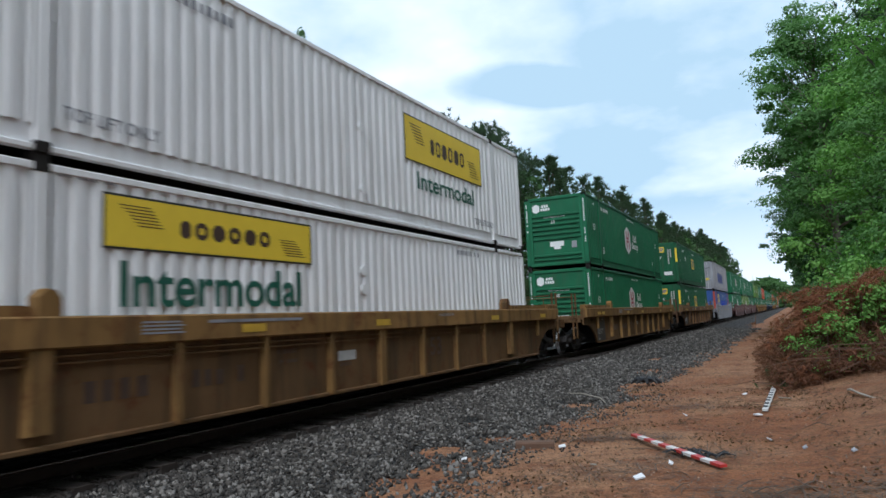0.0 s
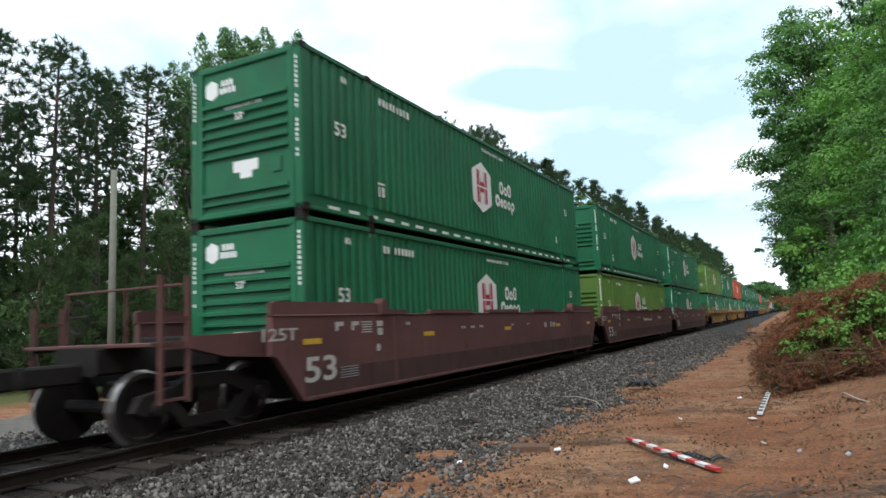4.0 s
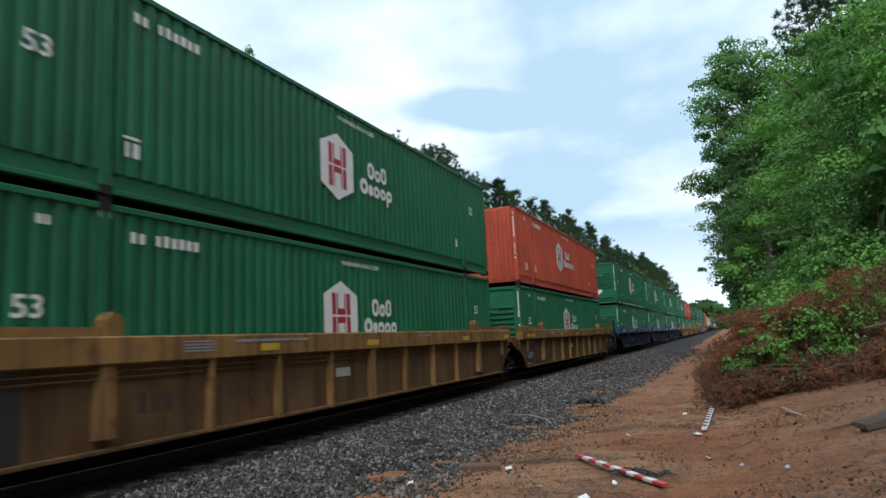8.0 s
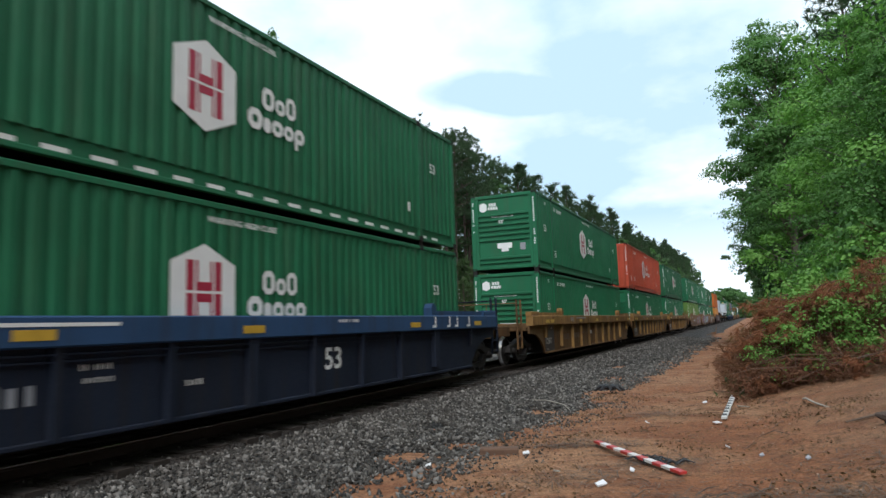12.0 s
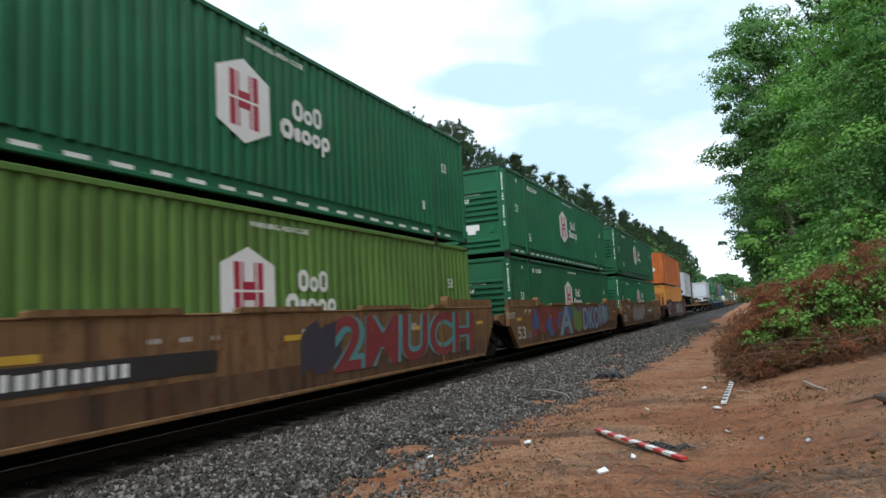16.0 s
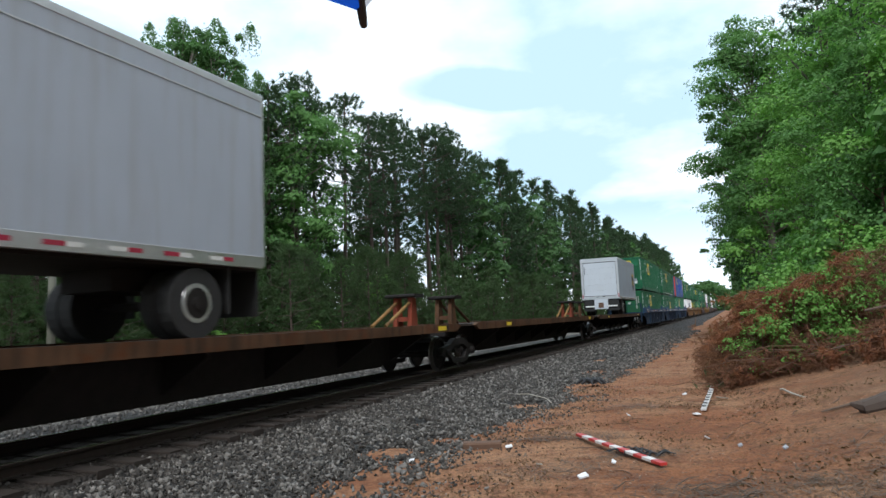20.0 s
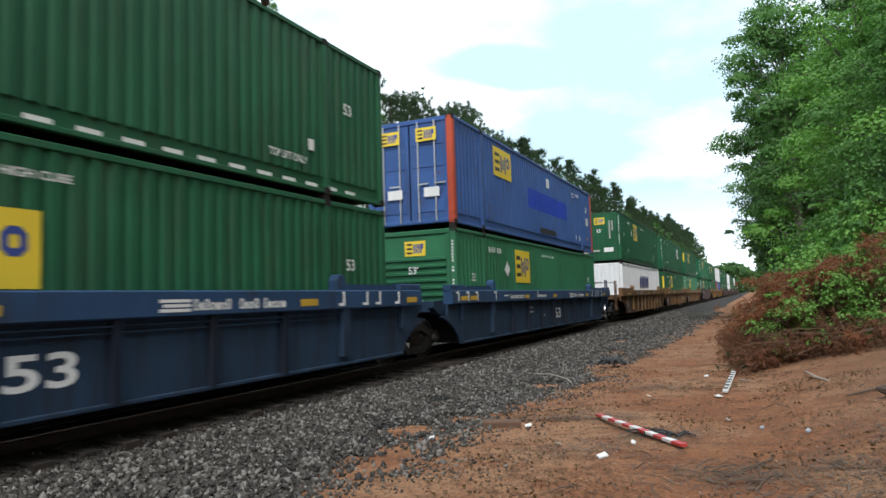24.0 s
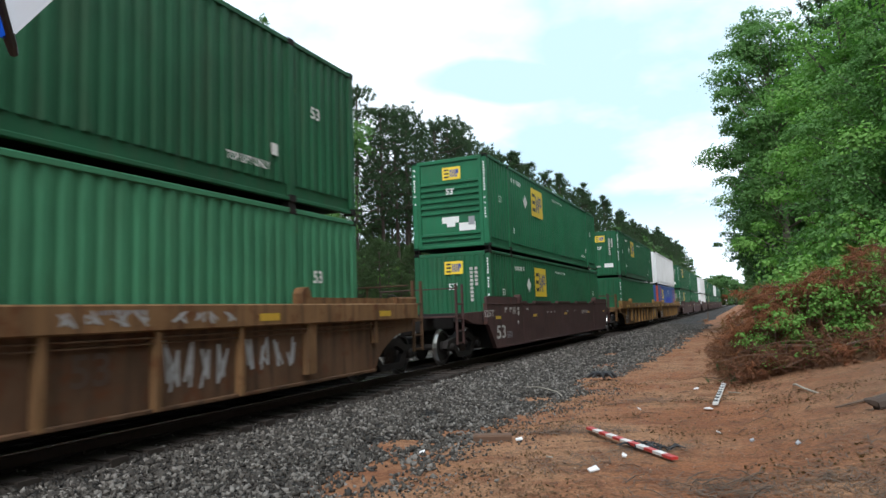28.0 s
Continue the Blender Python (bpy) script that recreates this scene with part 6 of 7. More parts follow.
    # nose
    part("nose_plate", Mesh().add([(0.55, -0.004, 1.45), (0.95, -0.004, 1.45), (0.95, -0.004, 1.85), (0.55, -0.004, 1.85)], [(0, 1, 2, 3)]), STEEL, t, "dark hose connection plate")
    part("sign", Mesh().add([(-0.95, -0.004, 1.5), (-0.68, -0.004, 1.5), (-0.68, -0.004, 1.9), (-0.95, -0.004, 1.9)], [(0, 1, 2, 3)]), DECAL, t)
    part("lettering", marks(Mesh(), -0.2, 3.55, 6, 0.16, side=False, seed=21), DECALGREY, t)
    # tail: roll-up door in its frame, lamps, bumper
    part("tail_frame", Mesh().box(-1.295, -1.15, L, L + 0.05, 1.1, T - 0.04).box(1.15, 1.295, L, L + 0.05, 1.1, T - 0.04).box(-1.15, 1.15, L, L + 0.05, T - 0.3, T - 0.04).box(-1.15, 1.15, L, L + 0.05, 1.1, 1.32), ALU, t)
    d = part("roll_door", Mesh().box(-1.15, 1.15, L - 0.03, L + 0.008, 1.32, T - 0.28), STEEL, t, "roll-up door in six slats")
    for k in range(6):
        part("slat", Mesh().box(-1.125, 1.125, L - 0.02, L + 0.022, 1.345 + k * 0.386, 1.345 + k * 0.386 + 0.3835, 0.004), DOORWHITE, d)
    part("tail_lamp", Mesh().box(-1.27, -1.2, L + 0.045, L + 0.06, 1.2, 1.45).box(1.2, 1.27, L + 0.045, L + 0.06, 1.2, 1.45), DECALRED, t)
    part("bumper", Mesh().box(-1.1, -0.44, L + 0.02, L + 0.09, 0.56, 0.66, 0.02).box(0.44, 1.1, L + 0.02, L + 0.09, 0.56, 0.66, 0.02), DECAL, t, "white striped rear bumper")
    for a, b in ((-1.2, -0.44), (0.44, 1.2)):
        part("mud_guard", Mesh().box(a, b, L - 0.06, L - 0.02, 0.30, 1.08), RUBBER, t, "black rubber flap under the tail")
    part("dock_plate", Mesh().box(-0.42, 0.42, L + 0.0, L + 0.05, 0.42, 1.12, 0.01).box(-0.46, -0.40, L, L + 0.1, 0.40, 1.12).box(0.40, 0.46, L, L + 0.1, 0.40, 1.12), DOORWHITE, t, "pale step plate between the flaps")
    part("dock_stain", Mesh().box(-0.16, 0.2, L + 0.05, L + 0.056, 0.50, 0.86), STICK, t, "rusty stain")
    part("door_latch", Mesh().box(-0.3, -0.12, L + 0.05, L + 0.07, 1.27, 1.32).box(0.12, 0.3, L + 0.05, L + 0.07, 1.25, 1.29).box(1.02, 1.06, L + 0.02, L + 0.06, 2.9, 3.4), STEEL, t)
    return t


for s, n, first, last in ((430.4, 19.0, 1, 0), (450.4, 18.4, 0, 0), (470.2, 18.6, 0, 1)):
    f = flat_car(n, first, last)
    TRAIN.append((f, s, 0.0))
    if first:
        hitch(f, 18.3, -1, True)
        part("hitch_stand", Mesh().box(-0.5, 0.5, 3.2, 3.5, 1.16, 1.8, 0.04).tube((-0.4, 2.2, 1.2), (-0.3, 3.2, 2.0), 0.05).tube((0.4, 2.2, 1.2), (0.3, 3.2, 2.0), 0.05).box(-0.6, 0.6, 3.0, 3.7, 2.0, 2.2, 0.03), STEEL, f)
    elif not last:
        hitch(f, 1.1, 1, False)
        hitch(f, 17.9, -1, True)
    else:
        hitch(f, 0.5, 1, False)
        part("hitch_stand", Mesh().box(-0.5, 0.5, 15.9, 16.2, 1.16, 1.9, 0.04).box(-0.6, 0.6, 15.6, 16.4, 2.0, 2.2, 0.03), STEEL, f)
one = trailer("white short box trailer with brown and gold shield, nose forward")
TRAIN.append((one, 432.6, 1.18))
TURNED = []
two = copy_thing(one, Matrix.Identity(4))
tagged(two, "white short box trailer with roll-up door, tail forward")
TURNED.append((two, 487.6, 1.18))


# ---- trees and brush ----
def leaf_cards(centres, facing, size, r, aspect=0.42, loose=0.55, simple=False):
    """Small pointed blades at the given points, turned loosely outwards: arrays of vertices and quads."""
    n = len(centres)
    w = facing + r.normal(0, loose, (n, 3))
    w /= np.linalg.norm(w, axis=1, keepdims=True) + 1e-9
    a = np.cross(w, r.normal(size=(n, 3)))
    a[:, 2] -= 0.25
    a /= np.linalg.norm(a, axis=1, keepdims=True) + 1e-9
    b = np.cross(w, a)
    s = (size * r.uniform(0.6, 1.3, n))[:, None]
    if simple:
        v = np.stack([centres - a * s * 0.45 - b * s * aspect, centres - a * s * 0.45 + b * s * aspect, centres + a * s * 0.6], 1)
        return v.reshape(-1, 3), np.arange(3 * n).reshape(n, 3)
    v = np.stack([centres - a * s * 0.5, centres + b * s * aspect, centres + a * s * 0.5, centres - b * s * aspect], 1)
    return v.reshape(-1, 3), np.arange(4 * n).reshape(n, 4)


def clump_points(centre, radius, n, r, flat=0.72):
    """Points and outward directions over one rounded, ragged mass of leaves."""
    d = r.normal(size=(n, 3))
    d /= np.linalg.norm(d, axis=1, keepdims=True)
    d[:, 2] = np.where(d[:, 2] < -0.3, -d[:, 2] * 0.6, d[:, 2])
    reach = 0.66 + 0.38 * r.uniform(0, 1, n) ** 0.6 + np.where(r.uniform(0, 1, n) < 0.14, r.uniform(0, 0.45, n), 0)
    reach *= 1 + 0.22 * np.sin(d[:, 0] * 5 + radius * 9) * np.sin(d[:, 1] * 4 + radius * 5)
    p = np.array(centre)[None] + d * (radius * reach)[:, None] * np.array((1, 1, flat))
    return p, d + np.array((0, 0, 0.35))


def needle_fans(tips, dirs, length, count, r, width=0.05):
    """Sprays of narrow blades at the given twig ends."""
    n = len(tips)
    t = np.repeat(tips, count, 0)
    d = np.repeat(dirs, count, 0) * 0.75 + r.normal(0, 0.62, (n * count, 3))
    d /= np.linalg.norm(d, axis=1, keepdims=True)
    b = np.cross(d, r.normal(size=d.shape))
    b /= np.linalg.norm(b, axis=1, keepdims=True) + 1e-9
    s = (length * r.uniform(0.6, 1.25, n * count))[:, None]
    v = np.stack([t - b * width * 0.5, t + b * width * 0.5, t + d * s], 1)
    return v.reshape(-1, 3), np.arange(3 * n * count).reshape(-1, 3)


def broadleaf(seed, h, spread, leaves, size, bare=0.22, limbs=30, column=False, lump=0.26, simple=True):
    """Trunk-and-limb mesh and crown mesh of a broad-leaved tree: limbs that fork into ragged leaf masses."""
    r = np.random.default_rng(seed)
    wood, pts, nor = Mesh(), [], []
    bend = r.uniform(-0.03, 0.03, 2) * h
    axis = lambda t: Vector((bend[0] * t * t, bend[1] * t * t, h * t))
    wood.path([axis(t) for t in np.linspace(-0.02, 0.93, 7)], [h * 0.014 * (1 - 0.85 * t) + 0.02 for t in np.linspace(0, 1, 7)], 7)
    per = max(5, leaves // (limbs * 3))
    for k in range(limbs):
        q = (k + r.uniform(0, 1)) / limbs
        t = bare + (0.97 - bare) * q ** 0.9
        u = (t - bare) / (1 - bare)
        az = k * 2.39996 + r.uniform(-0.6, 0.6)
        shape = (math.sin(math.pi * min(1, u * 0.74 + 0.22)) ** 0.7) if not column else 0.36 + 0.6 * math.sin(math.pi * min(1, u * 0.8 + 0.2))
        reach = spread * shape * r.uniform(0.35, 1.0)
        p0 = axis(max(0.05, t - 0.12))
        out = Vector((math.cos(az), math.sin(az), 0))
        tip = axis(min(t, 0.97)) + out * reach + Vector((0, 0, r.uniform(-0.03, 0.04) * h))
        mid = p0.lerp(tip, 0.55) + Vector((0, 0, -0.05 * reach))
        wood.path([p0, mid, tip], [h * 0.0048, h * 0.003, 0.012], 4)
        for j in range(3):
            w = (1.0, 0.72, 0.9)[j]
            c = Vector(p0.lerp(tip, w)) + Vector(r.normal(0, 0.14, 3)) * spread * (0.4, 0.9, 1.1)[j]
            rad = spread * lump * r.uniform(0.6, 1.2) * (0.75 if u > 0.85 else 1.0) * (0.7, 1.0, 0.55)[j]
            if j:
                wood.tube(p0.lerp(tip, 0.5), c, 0.018, 0.006, 3, False)
            n = int(per * (0.8, 1.4, 0.8)[j])
            a, b = clump_points(c, rad, n, r, 1.15 if column else 0.72)
            pts.append(a)
            nor.append(b)
    if column:                          # pointed shoots at the top
        for j in range(5):
            c = axis(0.9) + Vector((r.normal(0, 0.3) * spread, r.normal(0, 0.3) * spread, r.uniform(-0.03, 0.06) * h))
            for i in range(4):
                a, b = clump_points(c + Vector((0, 0, 0.022 * h * i)), spread * (0.20 - 0.04 * i), per // 2, r, 1.5)
                pts.append(a)
                nor.append(b)
    v, f = leaf_cards(np.concatenate(pts), np.concatenate(nor), size, r, 0.42, 0.36, simple)
    return wood, v, f


def conifer(seed, h, spread, tufts, length, bare=0.5, blades=14, width=0.05, sides=7):
    """Trunk, boughs and needle sprays of a pine."""
    r = np.random.default_rng(seed)
    wood = Mesh()
    lean = r.uniform(-0.02, 0.02, 2) * h
    axis = lambda t: Vector((lean[0] * t, lean[1] * t, h * t))
    wood.path([axis(t) for t in np.linspace(-0.02, 0.98, 6)], [h * 0.0105 * (1 - 0.85 * t) + 0.015 for t in np.linspace(0, 1, 6)], sides)
    n = max(10, int(tufts / 9))
    clumpy = bare > 0.3
    tips, dirs = [], []
    for k in range(n):
        t = bare + (0.98 - bare) * ((k + r.uniform(0, 1)) / n)
        az = k * 2.39996 + r.uniform(-0.4, 0.4)
        q = (t - bare) / (1 - bare)
        reach = spread * ((1 - q ** 2.2) if clumpy else (1 - q) ** 0.7) * (0.5 + 0.5 * min(1, q * 3)) * r.uniform(0.5, 1.15) + 0.3
        p0 = axis(t)
        out = Vector((math.cos(az), math.sin(az), r.uniform(0.05, 0.55)))
        tip = p0 + out.normalized() * reach
        wood.path([p0, p0.lerp(tip, 0.5) + Vector((0, 0, -0.06 * reach)), tip], [0.012 + 0.016 * reach, 0.01 + 0.008 * reach, 0.008], 3)
        heart = p0.lerp(tip, 0.86)
        for j in range(9):
            if clumpy:
                off = np.clip(r.normal(0, 1, 3), -1.5, 1.5) * np.array((1, 1, 0.6)) * (0.22 + 0.13 * reach)
                e = np.array(heart) + off
                d = off * 1.6 + np.array((0, 0, 0.35))
            else:
                off = r.normal(0, 0.12 + 0.12 * reach, 3)
                e = np.array(p0.lerp(tip, 0.35 + 0.65 * r.uniform())) + off
                d = np.array(out) * 0.6 + off * 1.2 + np.array((0, 0, 0.55))
            tips.append(e)
            dirs.append(d / (np.linalg.norm(d) + 1e-9))
    for j in range(10):
        tips.append(np.array(axis(0.95)) + r.normal(0, 0.15, 3))
        dirs.append(np.array((0, 0, 1.0)))
    v, f = needle_fans(np.array(tips), np.array(dirs), length, blades, r, width)
    return wood, v, f


stand = {}


def grow(key, made, bark, leaf):
    wood, v, f = made
    stand[key] = (wood.data(key + "_trunk", bark, True), bark, fast_mesh(key + "_crown", v, f, leaf), leaf)


for k in range(3):
    grow("oak%d" % k, broadleaf(20 + k, 15.0, 4.4, 4200, 0.40, 0.2, 30, lump=0.30), GREYBARK, (LEAF, LEAFDARK, LEAFDARK)[k])
    grow("elm%d" % k, broadleaf(30 + k, 15.0, 4.1, 22000, 0.18, 0.30, 34, lump=0.32), GREYBARK, (LEAFDARK, LEAFDARK, LEAF)[k])
    grow("sapling%d" % k, conifer(100 + k, 6.0, 1.8, 330, 0.34, 0.04, 20, 0.026), BARK, NEEDLEYOUNG)
    grow("scrub%d" % k, conifer(110 + k, 6.0, 1.8, 150, 0.44, 0.04, 14, 0.075, 5), BARK, NEEDLEYOUNG)
    grow("bush%d" % k, broadleaf(120 + k, 3.2, 1.7, 3000, 0.105, 0.02, 18, False, 0.34, False), STICK, (LEAFBRIGHT, LEAFBRIGHT, LEAF)[k])
    grow("thicket%d" % k, broadleaf(130 + k, 3.2, 1.8, 900, 0.28, 0.02, 14, False, 0.36), STICK, (LEAF, LEAFDARK, LEAFDARK)[k])
for k in range(3):
    grow("near%d" % k, broadleaf(40 + k, 12.0, 3.7, 34000, 0.12, 0.05, 42, False, 0.36, False), DARKBARK, (LEAFBRIGHT, LEAFBRIGHT, LEAF)[k])
grow("crest0", broadleaf(51, 17.0, 3.9, 54000, 0.135, 0.34, 46, False, 0.33), GREYBARK, LEAF)
for k in range(2):
    grow("poplar%d" % k, broadleaf(60 + k, 18.5, 3.2, 42000, 0.125, 0.12, 70, True, 0.24), GREYBARK, POPLARLEAF)
for k in range(4):
    grow("pine%d" % k, conifer(80 + k, 18.0, 3.3, 480, 0.36, (0.52, 0.44, 0.58, 0.40)[k], 20, 0.06), BARK, NEEDLE)
    grow("fir%d" % k, conifer(90 + k, 18.0, 3.2, 230, 0.55, (0.35, 0.28, 0.40, 0.22)[k], 14, 0.13, 5), BARK, NEEDLE)

for k in range(2):
    grow("grove%d" % k, broadleaf(140 + k, 15.0, 5.0, 2600, 1.0, 0.06, 26, False, 0.36), GREYBARK, POPLARLEAF)

WORDS = {"grove": ("broadleaf_tree", "distant rounded green tree closing the line", "tree", "trees at the far end"), "crest": ("broadleaf_tree", "tall ragged broad-leaved tree leaning over the line", "tree", "trees beside the railway"), "elm": ("broadleaf_tree", "tall broad-leaved tree in dense green leaf", "tree", "trees beside the railway"), "oak": ("broadleaf_tree", "tall broad-leaved tree in dense green leaf", "tree", "trees beside the railway"), "near": ("broadleaf_tree", "broad-leaved tree with bright green leaves to the ground", "tree", "trees beside the railway"),
         "poplar": ("broadleaf_tree", "tall narrow bright green broad-leaved tree", "tree", "trees beside the railway"), "pine": ("pine_tree", "tall dark pine with a bare lower trunk", "tree", "trees beside the railway"), "fir": ("pine_tree", "tall dark pine in the woods along the line", "tree", "trees beside the railway"),
         "sapling": ("young_pine", "young bushy green pine at the forest edge", "tree", "young pines at the forest edge"), "scrub": ("young_pine", "young bushy green pine at the forest edge", "tree", "young pines at the forest edge"),
         "bush": ("shrub", "leafy green shrub at the forest edge", "shrub", "shrubs at the forest edge"), "thicket": ("shrub", "dark leafy shrub under the trees", "shrub", "shrubs at the forest edge")}


def plant(key, x, y, scale=1.0, turn=0.0, tall=1.0, lean=0.0):
    name, label, cat, group = WORDS[key.rstrip("0123456789")]
    trunk, bark, crown, leaf = stand[key]
    t = thing(name, label, cat, group, at=pose(x, y, earth_z(x, y) - 0.05, 0, lean, turn) @ Matrix.Diagonal((scale, scale, scale * tall, 1)))
    part("trunk", trunk, bark, t)
    part("crown", crown, leaf, t)
    return t


def left_wood():
    r = random.Random(5)
    y, k = 7.0, 0
    while y < 330:                      # front rank of tall trees
        x = -20.0 - r.uniform(-0.5, 2.0) * (1 if y > 40 else 0.4) + min(max(y - 30, 0), 200) * 0.022
        top = (15.0 + 0.4 * max(0, y - 20) if y < 26 else 18.4 + 0.07 * min(y - 26, 50) + 0.02 * max(0, y - 76)) * r.uniform(0.93, 1.06)
        if y < 24.8:
            key, h = "pine%d" % (k % 4), 18.0
        elif y < 33.5:
            key, h = "poplar%d" % (k % 2), 19.0
        elif y < 36:
            key, h = "pine1", 18.0
        elif y < 42:
            key, h = ("elm2", "pine0", "pine3")[k % 3], 17.0
        elif y < 80:
            key = r.choice(("pine0", "pine1", "pine3", "pine3", "pine2", "oak1", "pine1"))
            h = 17.5
        else:
            key, h = r.choice(("fir0", "fir1", "fir2", "fir3", "fir3", "oak1", "fir1")), 17.5
        sc = (top + 0.6) / h
        plant(key, x, y, sc, r.uniform(0, 360))
        y += r.uniform(2.1, 2.9) if y < 42 else r.uniform(2.3, 3.2) if y < 90 else r.uniform(3.6, 5.6)
        k += 1
    y = 9.0
    while y < 300:                      # behind it
        x = -26.0 - r.uniform(0, 6) + min(y, 200) * 0.02
        key = r.choice(("fir0", "fir1", "fir2", "fir3", "fir1", "oak1") if y > 25 else ("pine0", "pine2", "fir0"))
        top = (15.0 if y < 24 else 18.5) + 0.05 * max(0, y - 40)
        plant(key, x, y, top / 18.0 * r.uniform(0.92, 1.05), r.uniform(0, 360))
        y += r.uniform(3.2, 4.8) if y < 90 else r.uniform(7, 11)
    y = 5.0
    while y < 210:                      # young pines and shrubs in front
        near = y < 48
        key = r.choice(("sapling0", "sapling1", "sapling2", "sapling0", "sapling2") if near else ("scrub0", "scrub1", "scrub2"))
        plant(key, -13.4 - r.uniform(0, 2.6) + min(y, 200) * 0.02, y, r.uniform(0.7, 1.15), r.uniform(0, 360))
        y += r.uniform(1.1, 1.7) if near else r.uniform(1.6, 2.6) if y < 90 else r.uniform(3, 5)
    y = 5.0
    while y < 120:                      # dark underwood between the trunks
        plant(r.choice(("scrub0", "scrub1", "thicket1", "thicket2", "scrub2")), -16.6 - r.uniform(0, 2.4) + min(y, 200) * 0.02, y, r.uniform(0.85, 1.25), r.uniform(0, 360))
        y += r.uniform(1.0, 1.6) if y < 50 else r.uniform(2.2, 3.4)
    y = 7.0
    while y < 62:                       # half-grown pines among them
        plant("scrub%d" % r.randint(0, 2), -23.0 - r.uniform(0, 3.0), y, r.uniform(1.25, 1.75), r.uniform(0, 360))
        y += r.uniform(1.2, 1.9)
    y = 6.0
    while y < 140:                      # and at the back
        plant("thicket%d" % r.randint(1, 2), -30.0 - r.uniform(0, 4), y, r.uniform(1.8, 2.5), r.uniform(0, 360))
        y += r.uniform(1.6, 2.4) if y < 45 else r.uniform(9, 14)
    for x, y, sc in ((-13.2, 17.3, 0.55), (-13.0, 23.4, 0.5), (-13.4, 31.0, 0.6), (-16.2, 43.0, 1.6), (-13.3, 25.6, 0.45)):
        plant("bush0", x, y, sc, 31 * y)


def right_wood():
    r = random.Random(9)
    for key, x, y, sc, tall in (("crest0", 10.5, 37.5, 0.97, 0.95), ("elm2", 13.0, 41, 0.95, 0.95), ("elm0", 11.4, 46, 0.98, 0.98), ("elm1", 9.9, 50, 0.72, 0.98), ("elm2", 11.6, 58, 1.0, 1.0), ("oak1", 11.8, 72, 1.0, 1.0), ("oak2", 12.2, 88, 1.05, 1.0), ("oak1", 12.4, 106, 1.05, 1.0), ("oak2", 12.6, 130, 1.1, 1.0), ("oak1", 12.8, 160, 1.1, 1.0), ("oak2", 13.0, 200, 1.1, 1.0), ("oak1", 13.2, 250, 1.1, 1.0), ("oak2", 13.4, 310, 1.1, 1.0),
                                ("near0", 12.6, 29.5, 1.04, 0.92), ("near1", 15.0, 21.5, 1.0, 0.88), ("near0", 17.4, 24.5, 1.12, 0.95), ("near2", 15.6, 27.5, 1.12, 0.95), ("near1", 19.0, 18.0, 1.1, 1.0), ("near2", 13.0, 24.4, 0.80, 0.95), ("pine1", 15.6, 34, 1.0, 1.0), ("pine3", 13.6, 37.0, 0.98, 1.0), ("pine0", 16.6, 32, 1.05, 1.0),
                                ("elm2", 15.5, 44, 1.1, 1.1), ("elm1", 16.0, 54, 1.1, 1.1), ("oak0", 16.5, 66, 1.1, 1.1), ("oak1", 17.0, 80, 1.1, 1.1), ("oak2", 17.0, 98, 1.1, 1.1), ("oak1", 18.0, 140, 1.1, 1.1), ("oak1", 21.5, 22, 1.2, 1.1), ("oak1", 23.0, 34, 1.1, 1.1), ("oak2", 24.0, 14, 1.0, 1.0), ("oak1", 19.5, 7.0, 0.9, 1.0)):
        plant(key, x, y, sc, r.uniform(0, 360), tall)
    for k in range(36):
        y = 20.0 + k * 1.6 + r.uniform(-0.6, 0.6)
        plant(("bush%d" if y < 34 else "thicket%d") % (k % 3), 11.4 + r.uniform(-0.8, 2.2) + (0.6 if y < 24 else 0), y, r.uniform(0.85, 1.45), r.uniform(0, 360))
    for k in range(12):
        plant("thicket%d" % (k % 3), 14.5 + r.uniform(-1, 2.5), 22 + k * 3.2, r.uniform(1.3, 1.9), r.uniform(0, 360))
    for key, x, y, sc in (("bush0", 10.2, 20.2, 0.62), ("bush0", 11.5, 19.8, 0.75), ("bush1", 12.6, 19.6, 0.85), ("bush0", 13.8, 19.2, 0.9), ("bush1", 14.8, 18.2, 0.85), ("bush0", 9.4, 21.5, 0.5), ("bush1", 10.4, 22.8, 0.7), ("bush0", 15.5, 17.0, 0.8), ("bush1", 9.0, 24.0, 0.5), ("bush2", 9.3, 27.0, 0.7)):
        plant(key, x, y, sc, 57 * x)


def unseen_wood():
    """Unseen trees beside and behind the viewer, added to block low sky light."""
    r = random.Random(14)
    for k in range(14):
        plant("oak%d" % (k % 3), 16.0 + r.uniform(-0.6, 0.8), -44 + k * 4.0 + r.uniform(-1, 1), r.uniform(0.5, 0.6), r.uniform(0, 360))
    for k in range(12):
        plant("oak%d" % (1 + k % 2), 20.0 + r.uniform(-0.6, 1.4), -44 + k * 5.0 + r.uniform(-1, 1), r.uniform(1.05, 1.2), r.uniform(0, 360))


left_wood()
right_wood()
unseen_wood()


def far_hill():
    """The rounded clump of trees that closes the line's far end, and the woods running on to it."""
    r = random.Random(3)
    for k in range(20):
        plant("grove%d" % (k % 2), -44 + k * 4.0 + r.uniform(-1, 1), 470 + r.uniform(-10, 10), 0.75 + 0.62 * math.exp(-((k - 9.7) / 3.0) ** 2), r.uniform(0, 360))
    for k in range(12):
        plant("grove%d" % (k % 2), 14.5 + r.uniform(-1, 2), 140 + k * 26 + r.uniform(-6, 6), r.uniform(0.85, 1.1), r.uniform(0, 360))
        plant("grove%d" % (k % 2), -19 + r.uniform(-2, 1), 200 + k * 22 + r.uniform(-6, 6), r.uniform(1.2, 1.5), r.uniform(0, 360))


far_hill()


